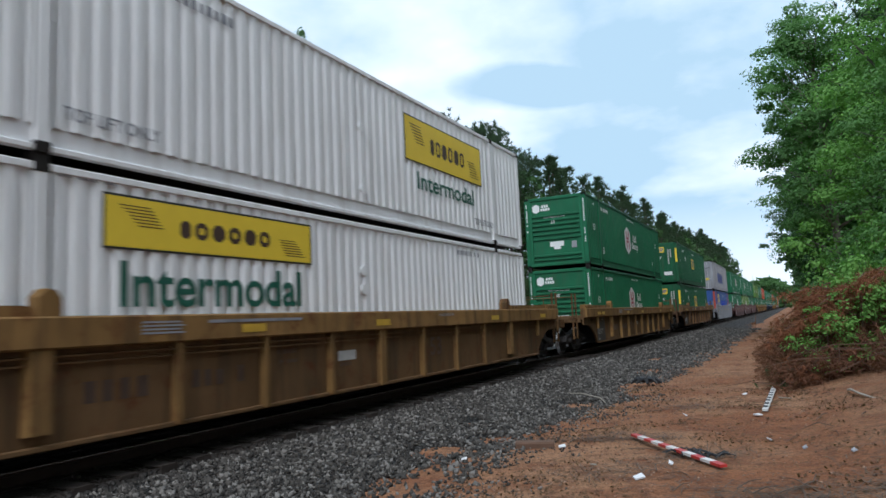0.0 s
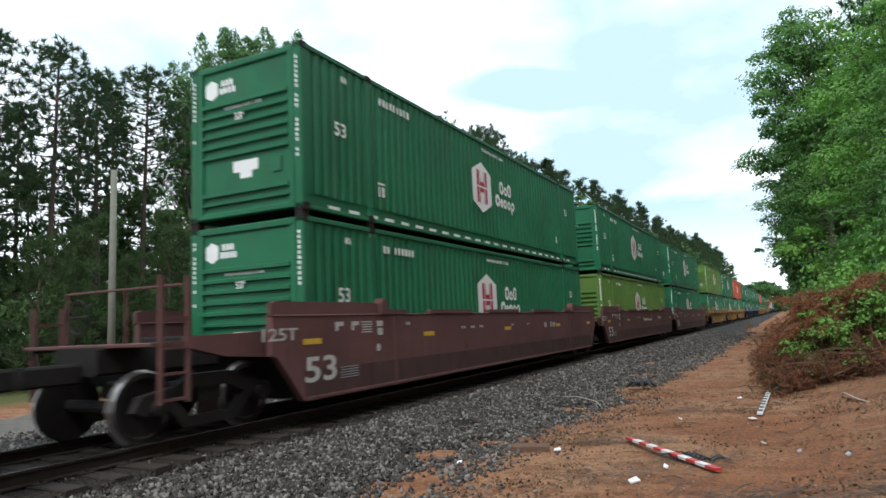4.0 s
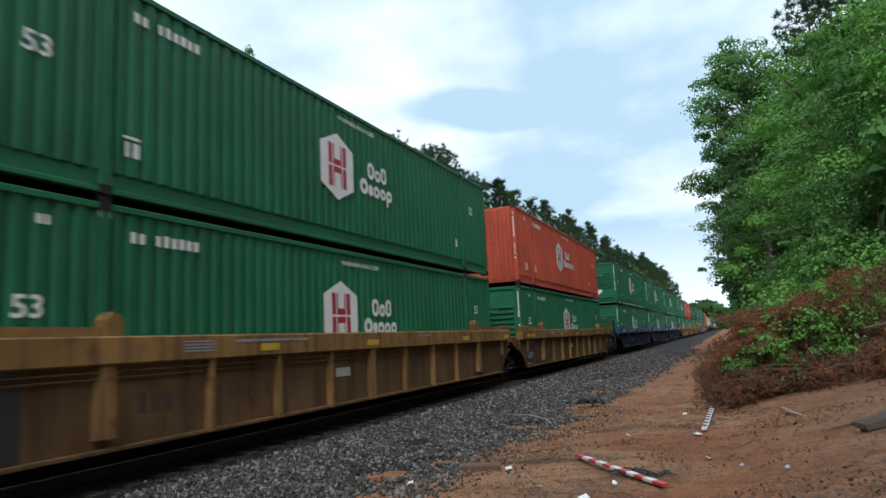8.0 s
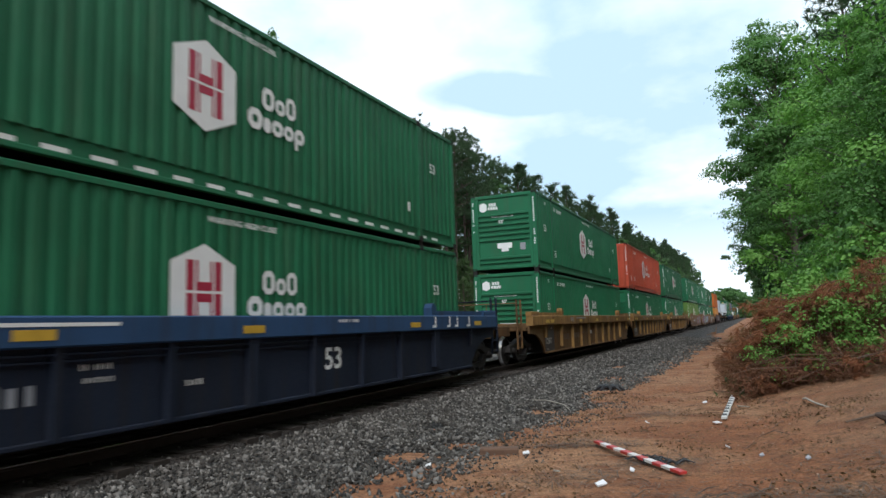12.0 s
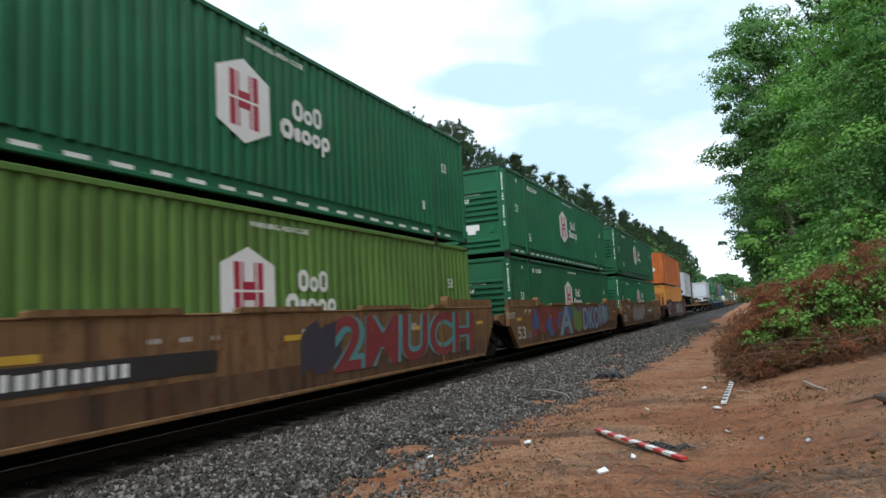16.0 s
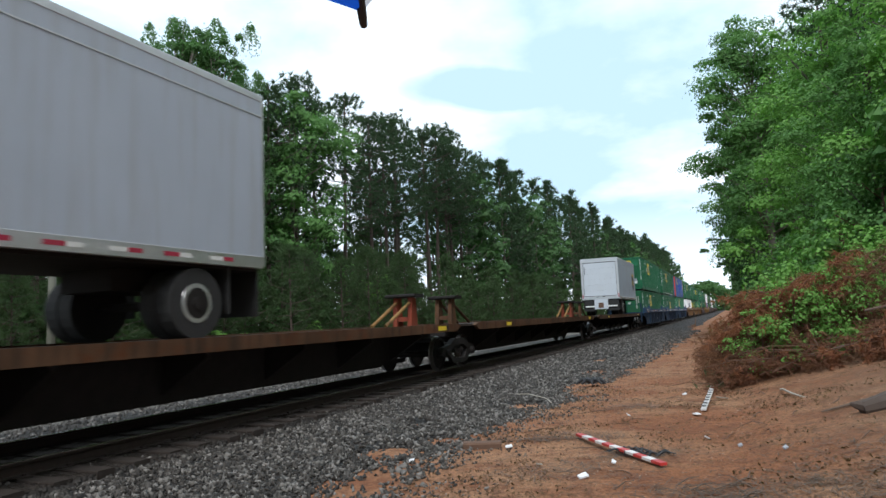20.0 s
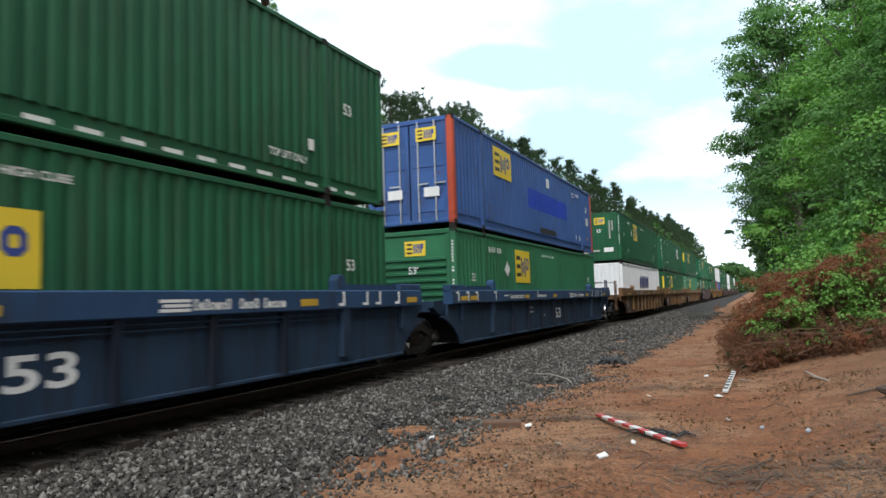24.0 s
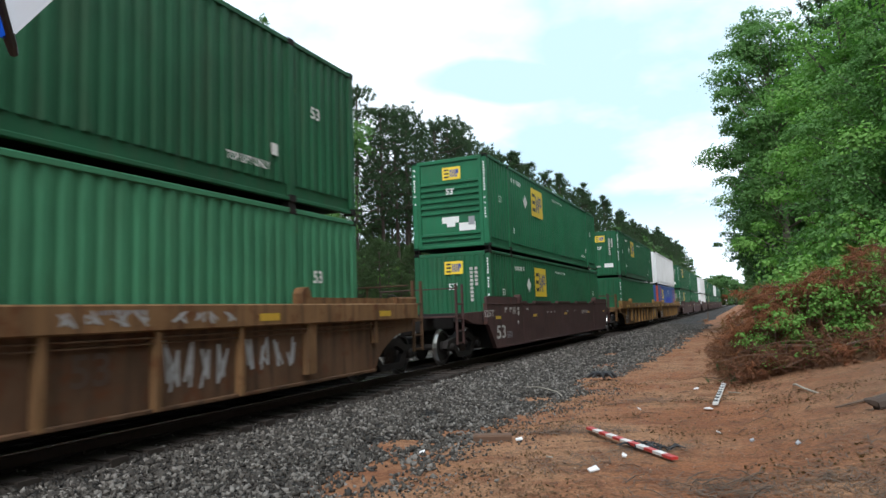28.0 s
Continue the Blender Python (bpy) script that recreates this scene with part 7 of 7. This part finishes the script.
# ---- dead brush pile on the bank ----
def brush_pile():
    r = np.random.default_rng(31)
    pile = thing("brush_pile", "tall heap of cut branches with dead rust-red needles", "brush pile")
    tips = {NEEDLEDEAD: ([], []), NEEDLERUST: ([], []), NEEDLEFADED: ([], []), NEEDLEYOUNG: ([], [])}
    rise = lambda x: 1.65 * min(1, max(0, x - 7.3) / 1.5) ** 0.8 + 0.12 * (x - 8.2)
    for k in range(104):
        x = 7.75 + 5.6 * r.uniform() ** 1.25
        y = r.uniform(15.9, 18.6) - 0.1 * (x - 8)
        low = k % 3 == 0
        z0 = earth_z(x, y)
        u = r.uniform(0.05, 0.35) if low else r.uniform(0.4, 1.0)
        p = Vector((x + r.uniform(0.1, 0.7), y + 0.4, z0 + 0.06 + u * rise(x) * 0.97))
        ln = r.uniform(0.7, 1.8)
        a = r.normal(math.pi * 1.12, 0.55) if k % 4 else r.uniform(0, math.tau)
        q = p + Vector((math.cos(a) * ln, math.sin(a) * ln * 0.7 - 0.15, (-0.12 - 0.45 * u) * ln * r.uniform(0.2, 1.1)))
        q.x = max(q.x, 7.6 + 0.25 * u)
        q.z = max(q.z, earth_z(q.x, q.y) + 0.06)
        mid = p.lerp(q, 0.5) + Vector((0, 0, 0.12 * ln))
        part("branch", Mesh().path([p, mid, q], [r.uniform(0.014, 0.036), 0.013, 0.006], 5), STICK, pile)
        pick = r.uniform()
        kind = NEEDLEDEAD if pick < (0.88 if low or x < 8.8 else 0.64) else (NEEDLEFADED if pick < 0.90 else NEEDLEYOUNG)
        d = np.array((q - p).normalized())
        for _ in range(34 if low else 30):
            t = r.uniform(0.15, 1.05)
            e = np.array(p.lerp(q, t)) + r.normal(0, 0.15, 3)
            e[2] = max(e[2], earth_z(e[0], e[1]) + 0.04)
            tips[kind][0].append(e)
            dd = d + r.normal(0, 0.45, 3) + np.array((-0.1, 0, -0.45))
            tips[kind][1].append(dd / np.linalg.norm(dd))
    for k in range(24):                 # long rust-coloured fans drooping from the top
        u = r.uniform()
        x = 7.95 + 2.9 * u ** 1.3
        y = r.uniform(15.3, 16.6)
        z = 1.42 + 0.32 * (x - 8.0) + r.uniform(-0.6, 0.15)
        p = Vector((x + 0.45, y + 0.5, z + 0.12))
        q = p + Vector((r.uniform(-0.9, -0.35), r.uniform(-0.7, -0.2), r.uniform(-0.55, -0.12)))
        part("branch", Mesh().path([p, p.lerp(q, 0.5) + Vector((0, 0, 0.08)), q], [0.016, 0.011, 0.005], 5), STICK, pile)
        d = np.array((q - p).normalized())
        for j in range(18):
            e = np.array(p.lerp(q, 0.15 + 0.9 * j / 17)) + r.normal(0, 0.07, 3) * np.array((1, 1, 0.6))
            tips[NEEDLERUST][0].append(e)
            dd = d + r.normal(0, 0.30, 3) + np.array((0, 0, -0.7))
            tips[NEEDLERUST][1].append(dd / np.linalg.norm(dd))
    for k in range(70):                 # the dense dead mass along the foot and back beside the line
        far = k % 3 == 0
        x, y = (r.uniform(7.25, 8.4), r.uniform(19.0, 27.0)) if far else (7.9 + 4.2 * r.uniform(), r.uniform(14.9, 15.8))
        if not far:
            y -= 0.16 * max(0, x - 8.4)
        z = earth_z(x, y)
        h = r.uniform(0.15, 0.85) * (min(1, max(0.25, (x - 6.6) / 1.2)) if far else 0.75)
        p, a = Vector((x, y, z + h)), r.uniform(0, math.tau)
        q = p + Vector((math.cos(a) * 0.6, math.sin(a) * 0.4, -0.6 * h + 0.05))
        part("branch", Mesh().path([p, p.lerp(q, 0.5) + Vector((0, 0, 0.08)), q], [0.014, 0.010, 0.005], 4), STICK, pile)
        kind = NEEDLERUST if k % 5 == 0 else NEEDLEDEAD
        for j in range(30 if far else 15):
            e = np.array(p.lerp(q, r.uniform(-0.1, 1.1))) + r.normal(0, 0.16, 3)
            e[2] = max(e[2], earth_z(e[0], e[1]) + 0.04)
            tips[kind][0].append(e)
            dd = r.normal(0, 0.6, 3) + np.array((0, 0, -0.4))
            tips[kind][1].append(dd / np.linalg.norm(dd))
    for mat, (a, b) in tips.items():
        v, f = needle_fans(np.array(a), np.array(b), 0.22, 16, r, 0.017)
        tagged(part("needles", fast_mesh("needles", v, f, mat), mat, pile), "dry needle sprays", kind="stuff")
    for k in range(54):                 # bare dark tangle along the foot
        x, y = 7.75 + 5.8 * r.uniform(), r.uniform(14.7, 16.6)
        y -= 0.22 * max(0, x - 8.4)
        a, ln = r.normal(0.1, 0.5) + (math.pi if k % 2 else 0), r.uniform(0.5, 1.7)
        z = earth_z(x, y)
        h = r.uniform(0.02, 0.55) * min(1, (x - 7.5) / 0.7)
        e = (x + ln * math.cos(a), y + ln * math.sin(a) * 0.6)
        end = max(earth_z(*e) + 0.03, z + h + r.uniform(-0.35, 0.45))
        part("stick", Mesh().path([(x, y, z + h), ((x + e[0]) / 2, (y + e[1]) / 2, (z + h + end) / 2 + 0.08), (*e, end)], [0.012, 0.010, 0.004], 4), STICK, pile)
    for p, q, w in (((13.2, 14.4, 1.55), (10.6, 15.2, 1.12), 0.06), ((13.0, 13.6, 1.2), (9.4, 15.1, 0.25), 0.032), ((12.6, 15.5, 2.3), (11.6, 14.6, 0.9), 0.03)):
        p, q = Vector(p), Vector(q)
        part("bough", Mesh().path([p, p.lerp(q, 0.5) + Vector((0, 0, 0.06)), q], [w, w * 0.8, w * 0.4], 6), LOGWOOD, pile, "long bare bough")
    for key, x, y, sc in (("bush0", 8.75, 15.8, 0.46), ("bush0", 9.4, 15.9, 0.58), ("bush1", 10.1, 16.2, 0.62), ("bush0", 10.9, 17.0, 0.55), ("bush1", 12.0, 16.6, 0.6), ("bush0", 12.8, 15.8, 0.55)):
        plant(key, x, y, sc, 40 * x)


brush_pile()


# ---- things lying on the clay ----
def gate_arm(a, b, label, pitch, mats):
    """A broken striped crossing-gate arm lying on the ground, in its stripes."""
    a, b = Vector(a), Vector(b)
    n = max(2, round((b - a).length / pitch))
    arm = thing("gate_arm", label, "gate arm", at=a)
    d = (b - a) / n
    side = d.normalized().cross(Vector((0, 0, 1))).normalized() * 0.042
    up = Vector((0, 0, 0.03))
    for k in range(n):
        p, q = d * k, d * (k + 1)
        m = Mesh().add([p - side, p + side, p + side + up, p - side + up, q - side, q + side, q + side + up, q - side + up], [(0, 1, 5, 4), (1, 2, 6, 5), (2, 3, 7, 6), (3, 0, 4, 7), (0, 3, 2, 1), (4, 5, 6, 7)])
        part("stripe", m, mats[k % len(mats)], arm)


def spot(x, y, lift=0.01):
    return (x, y, earth_z(x, y) + lift)


gate_arm(spot(6.10, 9.30, 0.05), spot(7.38, 7.62, 0.03), "red and white striped piece of gate arm lying on the clay", 0.2, (GATERED, GATEWHITE))
gate_arm(spot(7.64, 11.75, 0.03), spot(7.70, 15.2, 0.03), "white flat gate arm piece with dark slots lying on the clay", 0.42, (GATEWHITE,))
slots = thing("plastic_strip", "row of dark slots in a white strip", "strip", at=(7.64, 11.75, 0))
for k in range(8):
    x, y = 0.06 * k / 8 + 0.0, 0.2 + 0.41 * k
    part("slot", Mesh().box(x - 0.035, x + 0.035, y, y + 0.16, earth_z(7.65, 11.75 + y) + 0.066, earth_z(7.65, 11.75 + y) + 0.072), BLACKPLASTIC, slots)


def debris():
    r = random.Random(77)
    for x, y, w, l, mat, name, words in ((6.62, 7.05, 0.16, 0.09, LITTER, "paper_scrap", "white scrap of paper on the clay"), (6.83, 7.72, 0.08, 0.07, LITTER, "cup_lid", "small white plastic lid"), (5.30, 8.62, 0.13, 0.07, LITTER, "paper_cup", "crushed white paper cup beside the ballast"), (7.76, 9.4, 0.07, 0.05, LITTER, "paper_scrap", "white scrap of paper on the clay"),
                                         (7.55, 11.35, 0.14, 0.16, LITTER, "plastic_piece", "white plastic piece near the strip"), (6.82, 8.42, 0.17, 0.12, GREY, "metal_scrap", "grey metal scrap beside the striped arm"), (7.2, 14.2, 0.12, 0.1, LITTER, "paper_scrap", "white scrap of paper on the clay"), (8.15, 8.7, 0.13, 0.06, GREY, "paper_scrap", "pale scrap of paper on the clay"),
                                         (8.6, 8.1, 0.12, 0.08, GREY, "paper_scrap", "pale scrap of paper on the clay"), (6.45, 11.6, 0.09, 0.06, LITTER, "paper_scrap", "white scrap of paper on the clay"), (6.0, 7.6, 0.1, 0.06, POLEWOOD, "wood_chip", "small pale wood chip"), (7.9, 13.4, 0.3, 0.12, POLEWOOD, "wood_chip", "pale split piece of wood"), (4.35, 7.6, 0.1, 0.07, LITTER, "paper_scrap", "white scrap among ballast stones")):
        w, l = w * (0.42 if mat is GREY else 0.7), l * (0.42 if mat is GREY else 0.7)
        o = thing(name, words, name.replace("_", " "), at=pose(*spot(x, y, 0.015), r.uniform(-8, 8), r.uniform(-8, 8), r.uniform(0, 180)))
        m = Mesh().add([(-w / 2, -l / 2, 0), (w / 2, -l / 2, 0.01), (w / 2 * 0.9, l / 2, 0.03), (-w / 2, l / 2 * 0.8, 0.012), (-w / 2, -l / 2, 0.018), (w / 2, -l / 2, 0.022), (w / 2 * 0.9, l / 2, 0.045), (-w / 2, l / 2 * 0.8, 0.026)], [(3, 2, 1, 0), (4, 5, 6, 7), (0, 1, 5, 4), (1, 2, 6, 5), (2, 3, 7, 6), (3, 0, 4, 7)])
        part("scrap", m, mat, o)
    clump = thing("shredded_tyre", "dark shredded strips beside the striped arm", "scrap", at=spot(7.05, 8.35))
    for k in range(22):
        a = r.uniform(0, math.tau)
        p = Vector((r.uniform(-0.22, 0.22), r.uniform(-0.12, 0.12), 0.01))
        part("strip", Mesh().path([p, p + Vector((math.cos(a) * 0.1, math.sin(a) * 0.06, 0.05)), p + Vector((math.cos(a) * 0.2, math.sin(a) * 0.12, 0.02))], [0.011, 0.01, 0.006], 5), BLACKPLASTIC, clump)
    rag = thing("dark_rag", "dark crumpled rag on the ballast edge", "rag", at=spot(4.95, 16.2, 0.08))
    for k in range(9):
        a = k * 0.7
        part("fold", Mesh().path([(math.cos(a) * 0.05, math.sin(a) * 0.04, 0.06), (math.cos(a) * 0.22, math.sin(a) * 0.14, 0.10), (math.cos(a) * 0.36, math.sin(a) * 0.2, 0.0)], [0.06, 0.055, 0.02], 6), BLACKPLASTIC, rag)
    curl = thing("white_cane", "thin curved pale stick lying on the bank", "stick", at=spot(8.86, 12.9))
    part("cane", Mesh().path([(0, 0, 0.02), (0.02, -0.4, 0.07), (0.1, -0.85, 0.06), (0.32, -1.3, 0.02)], [0.017, 0.018, 0.018, 0.014], 6), POLEWOOD, curl)
    reed = thing("pale_reed", "thin curved pale reed on the ballast", "stick", at=(4.1, 13.4, ballast_z(4.1, 13.4)))
    part("reed", Mesh().path([(-0.5, 0.9, 0.06), (0, 0.4, 0.12), (0.45, 0.1, 0.07), (0.65, -0.3, 0.03)], [0.012, 0.014, 0.012, 0.01], 5), POLEWOOD, reed)
    log = thing("fallen_log", "weathered broken log on the clay bank", "log", at=spot(9.52, 9.35, 0.02))
    part("stem", Mesh().path([(0, 0, 0.03), (0.3, 0.10, 0.10), (0.8, 0.3, 0.24), (1.5, 0.55, 0.42)], [0.09, 0.135, 0.14, 0.13], 10), BARK, log)
    part("stub", Mesh().path([(0.05, 0.0, 0.05), (-0.06, -0.03, 0.09), (-0.12, -0.02, 0.10)], [0.06, 0.05, 0.02], 6), BARK, log)
    limb = thing("fallen_branch", "long dead branch lying up the bank", "branch", at=spot(9.15, 9.9, 0.03))
    part("stem", Mesh().path([(0, 0, 0), (0.5, 0.12, 0.13), (1.2, 0.3, 0.33), (2.2, 0.5, 0.6)], [0.012, 0.025, 0.03, 0.035], 6), LOGWOOD, limb)
    slab = thing("old_tie", "half-buried rotten wooden board at the ballast edge", "board", at=pose(4.92, 8.62, earth_z(4.92, 8.62) + 0.03, 0, 0, 20))
    part("board", Mesh().box(-0.26, 0.26, -0.10, 0.10, -0.08, 0.05, 0.02), STICK, slab)
    for k in range(40):
        x, y = r.uniform(5.2, 11.5), r.uniform(4.2, 15.5)
        a, ln = r.uniform(0, math.tau), r.uniform(0.12, 0.55)
        t = thing("twig", "thin dead twig lying on the clay", "twig", "twigs on the clay", at=spot(x, y, 0.012))
        e = (math.cos(a) * ln, math.sin(a) * ln)
        part("stem", Mesh().path([(0, 0, 0), (e[0] * 0.5 + 0.02, e[1] * 0.5, 0.02), (*e, earth_z(x + e[0], y + e[1]) - earth_z(x, y))], [0.006, 0.007, 0.003], 4), STICK if k % 2 else LOGWOOD, t)
    heap = thing("twig_heap", "low tangle of grey twigs and bark on the clay", "twigs", at=spot(8.05, 6.6))
    for k in range(40):
        p = Vector((r.gauss(0, 0.42), r.gauss(0, 0.22), 0.012))
        a, ln = r.gauss(0.5, 0.7), r.uniform(0.12, 0.45)
        part("twig", Mesh().path([p, p + Vector((math.cos(a) * ln * 0.5, math.sin(a) * ln * 0.5, 0.03)), p + Vector((math.cos(a) * ln, math.sin(a) * ln, 0.01))], [0.006, 0.006, 0.003], 4), LOGWOOD, heap)


debris()


def litter():
    """Dead brown leaves and bark flakes in drifts on the clay."""
    n = 20000
    x, y = 4.3 + 8.0 * rng.uniform(0, 1, n), 3.2 + 13.5 * rng.uniform(0, 1, n)
    keep = np.array([wobble(a, b, 0.8, 21.0) + 0.6 * wobble(a, b, 3.0, 8.0) > 0.10 and a > edge_of_ballast(b) - 0.1 for a, b in zip(x, y)])
    x, y = x[keep], y[keep]
    c = np.stack([x, y, np.array([earth_z(a, b) for a, b in zip(x, y)]) + 0.014], 1)
    up = np.tile(np.array((0, 0, 1.0)), (len(c), 1))
    v, f = leaf_cards(c, up, 0.042, rng, 0.34, 0.4)
    tagged(new("leaf_litter", fast_mesh("leaf_litter", v, f, DEADLEAF)), "dead brown leaves strewn in drifts on the clay", "leaf litter", kind="stuff")


litter()


def bark_slivers():
    """Grey-brown bark and twig slivers in loose heaps."""
    c, d, b = [], [], []
    for x0, y0, sx, sy, n in ((8.05, 6.6, 0.5, 0.3, 420), (9.3, 6.3, 0.7, 0.4, 420), (7.05, 8.4, 0.3, 0.18, 200), (9.6, 7.8, 0.6, 0.5, 320), (6.4, 12.6, 0.35, 0.25, 180), (6.2, 9.5, 0.3, 0.15, 160), (6.5, 7.4, 0.5, 0.3, 200), (8.6, 5.4, 0.9, 0.4, 420), (5.6, 9.2, 0.35, 0.12, 160)):
        for _ in range(n):
            x, y = rng.normal(x0, sx), rng.normal(y0, sy)
            a, ln, w = rng.uniform(0, math.tau), rng.uniform(0.03, 0.14), rng.uniform(0.002, 0.006)
            c.append((x, y, earth_z(x, y) + rng.uniform(0.008, 0.03)))
            d.append((math.cos(a) * ln, math.sin(a) * ln, rng.normal(0, 0.008)))
            b.append((-math.sin(a) * w, math.cos(a) * w, 0))
    c, d, b = np.array(c), np.array(d), np.array(b)
    v = np.stack([c - d - b, c - d + b, c + d + b, c + d - b], 1).reshape(-1, 3)
    tagged(new("bark_slivers", fast_mesh("bark_slivers", v, np.arange(len(v)).reshape(-1, 4), LOGWOOD)), "grey-brown bark and twig slivers in loose heaps", "twigs", kind="stuff")


bark_slivers()


def straw():
    """Dry straw and bark crumbs strewn over clay and bank."""
    n = 22000
    x = 5.0 + 8.5 * rng.uniform(0, 1, n) ** 0.75
    y = 3.0 + 16 * rng.uniform(0, 1, n)
    keep = np.array([wobble(a, b, 0.9, 6.0) + 0.12 * (a - 7.5) > -0.1 for a, b in zip(x, y)]) & np.array([a > edge_of_ballast(b) for a, b in zip(x, y)])
    x, y = x[keep], y[keep]
    z = np.array([earth_z(a, b) for a, b in zip(x, y)]) + 0.006
    c = np.stack([x, y, z], 1)
    m = len(c)
    a = rng.uniform(0, math.tau, m)
    d = np.stack([np.cos(a), np.sin(a), rng.normal(0, 0.12, m)], 1) * rng.uniform(0.02, 0.085, m)[:, None]
    b = np.stack([-np.sin(a), np.cos(a), np.zeros(m)], 1) * rng.uniform(0.002, 0.006, m)[:, None]
    up = np.array((0, 0, 0.006))
    v = np.stack([c - d, c + b + up, c + d, c - b + up], 1).reshape(-1, 3)
    tagged(part("straw", fast_mesh("straw", v, np.arange(4 * m).reshape(m, 4), STRAWMAT), STRAWMAT), "dry straw and bark crumbs strewn on the clay", "straw", kind="stuff")


STRAWMAT = leafage("dry_straw", (0.05, 0.035, 0.026), (0.26, 0.18, 0.11), (0.12, 0.08, 0.05), 0.8)
straw()


# ---- pole beyond the line ----
pole = thing("wooden_pole", "weathered grey wooden pole beside the far ditch", "pole", at=spot(-10.0, 13.1, -0.1))
part("shaft", Mesh().path([(0, 0, 0), (0.02, 0, 3.4), (0.0, 0.02, 7.0)], [0.115, 0.105, 0.09], 12), OLDPOLE, pole, smooth=True)
mast = thing("signal_mast", "thin grey mast far down the line", "mast", at=(-6.5, 330, -0.6))
part("shaft", Mesh().tube((0, 0, 0), (0, 0, 17), 0.12, 0.06, 8), GREYCAR, mast)


# ---- the umbrella over the viewer ----
UMB_R, UMB_DROP = 0.80, 0.24


def umbrella():
    u = thing("umbrella", "open umbrella with blue and white cloth panels and black ribs", "umbrella")
    cloth = []
    for name, col in (("blue_cloth", (0.012, 0.10, 0.62)), ("white_cloth", (0.72, 0.74, 0.80))):
        m, nt, bs = surface(name, 0.7, 0, 0.3)
        c = mix(nt, noise_of(nt, coords(nt), 14, 4), [v * 0.85 for v in col], col)
        nt.links.new(c, bs.inputs["Base Color"])
        tr = node(nt, "ShaderNodeBsdfTranslucent")
        nt.links.new(c, tr.inputs[0])
        mx = node(nt, "ShaderNodeMixShader", Fac=0.45)
        nt.links.new(bs.outputs[0], mx.inputs[1])
        nt.links.new(tr.outputs[0], mx.inputs[2])
        nt.links.new(mx.outputs[0], nt.nodes["Material Output"].inputs[0])
        cloth.append(m)
    def dome(t, a):
        r = UMB_R * t
        return Vector((math.sin(a) * r, math.cos(a) * r, -UMB_DROP * t ** 1.8))
    for k in range(8):
        a0, a1 = math.tau * k / 8, math.tau * (k + 1) / 8
        m = Mesh()
        n, w = 8, 8
        for i in range(n + 1):
            for j in range(w + 1):
                f = j / w
                sag = 4 * f * (1 - f)
                t = i / n * (1 - 0.16 * sag * (i / n) ** 2)
                p = dome(t, a0 * (1 - f) + a1 * f)
                m.v.append((p.x * (1 - 0.03 * sag), p.y * (1 - 0.03 * sag), p.z + 0.01 * sag))
        m.f += [(i * (w + 1) + j, i * (w + 1) + j + 1, (i + 1) * (w + 1) + j + 1, (i + 1) * (w + 1) + j) for i in range(n) for j in range(w)]
        part("cloth_panel", m, cloth[(k + 1) % 2], u, smooth=True)
        part("rib", Mesh().path([dome(t, a0) + Vector((0, 0, -0.006)) for t in (0.03, 0.3, 0.6, 0.85, 1.0)], [0.0035] * 5, 5), BLACKPLASTIC, u)
        e = dome(1.0, a0)
        part("rib_tip", Mesh().tube(e - (e - dome(0.97, a0)) * 0.3, e + (e - dome(0.97, a0)).normalized() * 0.022, 0.0055, 0.0045, 7), BLACKPLASTIC, u)
    part("shaft", Mesh().tube((0, 0, 0.05), (0, 0, -0.62), 0.006, n=8), BLACKPLASTIC, u)
    part("grip", Mesh().tube((0, 0, -0.62), (0, 0, -0.75), 0.014, 0.012, n=10), BLACKPLASTIC, u)
    return u


brolly = umbrella()
# seconds and place of the forward rib's tip
TIP = [(0, 7.867, 0.514, 1.741), (12, 7.867, 0.514, 1.741), (19.3, 7.922, 0.575, 1.699), (19.8, 7.866, 0.590, 1.636), (20, 7.835, 0.587, 1.617), (20.2, 7.812, 0.572, 1.588), (20.5, 7.769, 0.546, 1.585), (20.8, 7.757, 0.527, 1.625), (21.2, 7.780, 0.511, 1.673), (23.2, 7.781, 0.528, 1.650), (23.5, 7.755, 0.538, 1.604), (23.8, 7.748, 0.519, 1.627), (24.2, 7.721, 0.517, 1.595), (24.5, 7.723, 0.493, 1.634), (25.3, 7.650, 0.422, 1.626), (25.7, 7.611, 0.407, 1.580), (26, 7.592, 0.403, 1.565), (26.5, 7.603, 0.428, 1.543), (26.8, 7.596, 0.390, 1.575), (27.2, 7.595, 0.355, 1.616), (27.6, 7.607, 0.357, 1.563), (28, 7.567, 0.373, 1.553)]


def motions():
    """The train runs towards the viewer and past; the umbrella sways overhead."""
    clock = [0, 4, 8, 12, 16, 20, 24, 28]
    run = lambda t: -22.08 * t + 0.0227 * t * t
    for ob, s, z in TRAIN:
        walk(ob, [(t, pose(0, s + run(t), z)) for t in clock])
    for ob, s, z in TURNED:
        walk(ob, [(t, pose(0, s + run(t), z, 0, 0, 180)) for t in clock])
    rows = []
    for t, x, y, z in TIP:
        swing = min(1, max(0, (t - 21.2) / 4.1))
        turn = pose(0, 0, 0, 15, -20 - 6 * swing, 30 + 25 * swing)
        off = turn @ Vector((0, UMB_R, -UMB_DROP))
        rows.append((t, Matrix.Translation(Vector((x, y, z)) - off) @ turn))
    walk(brolly, rows)


motions()
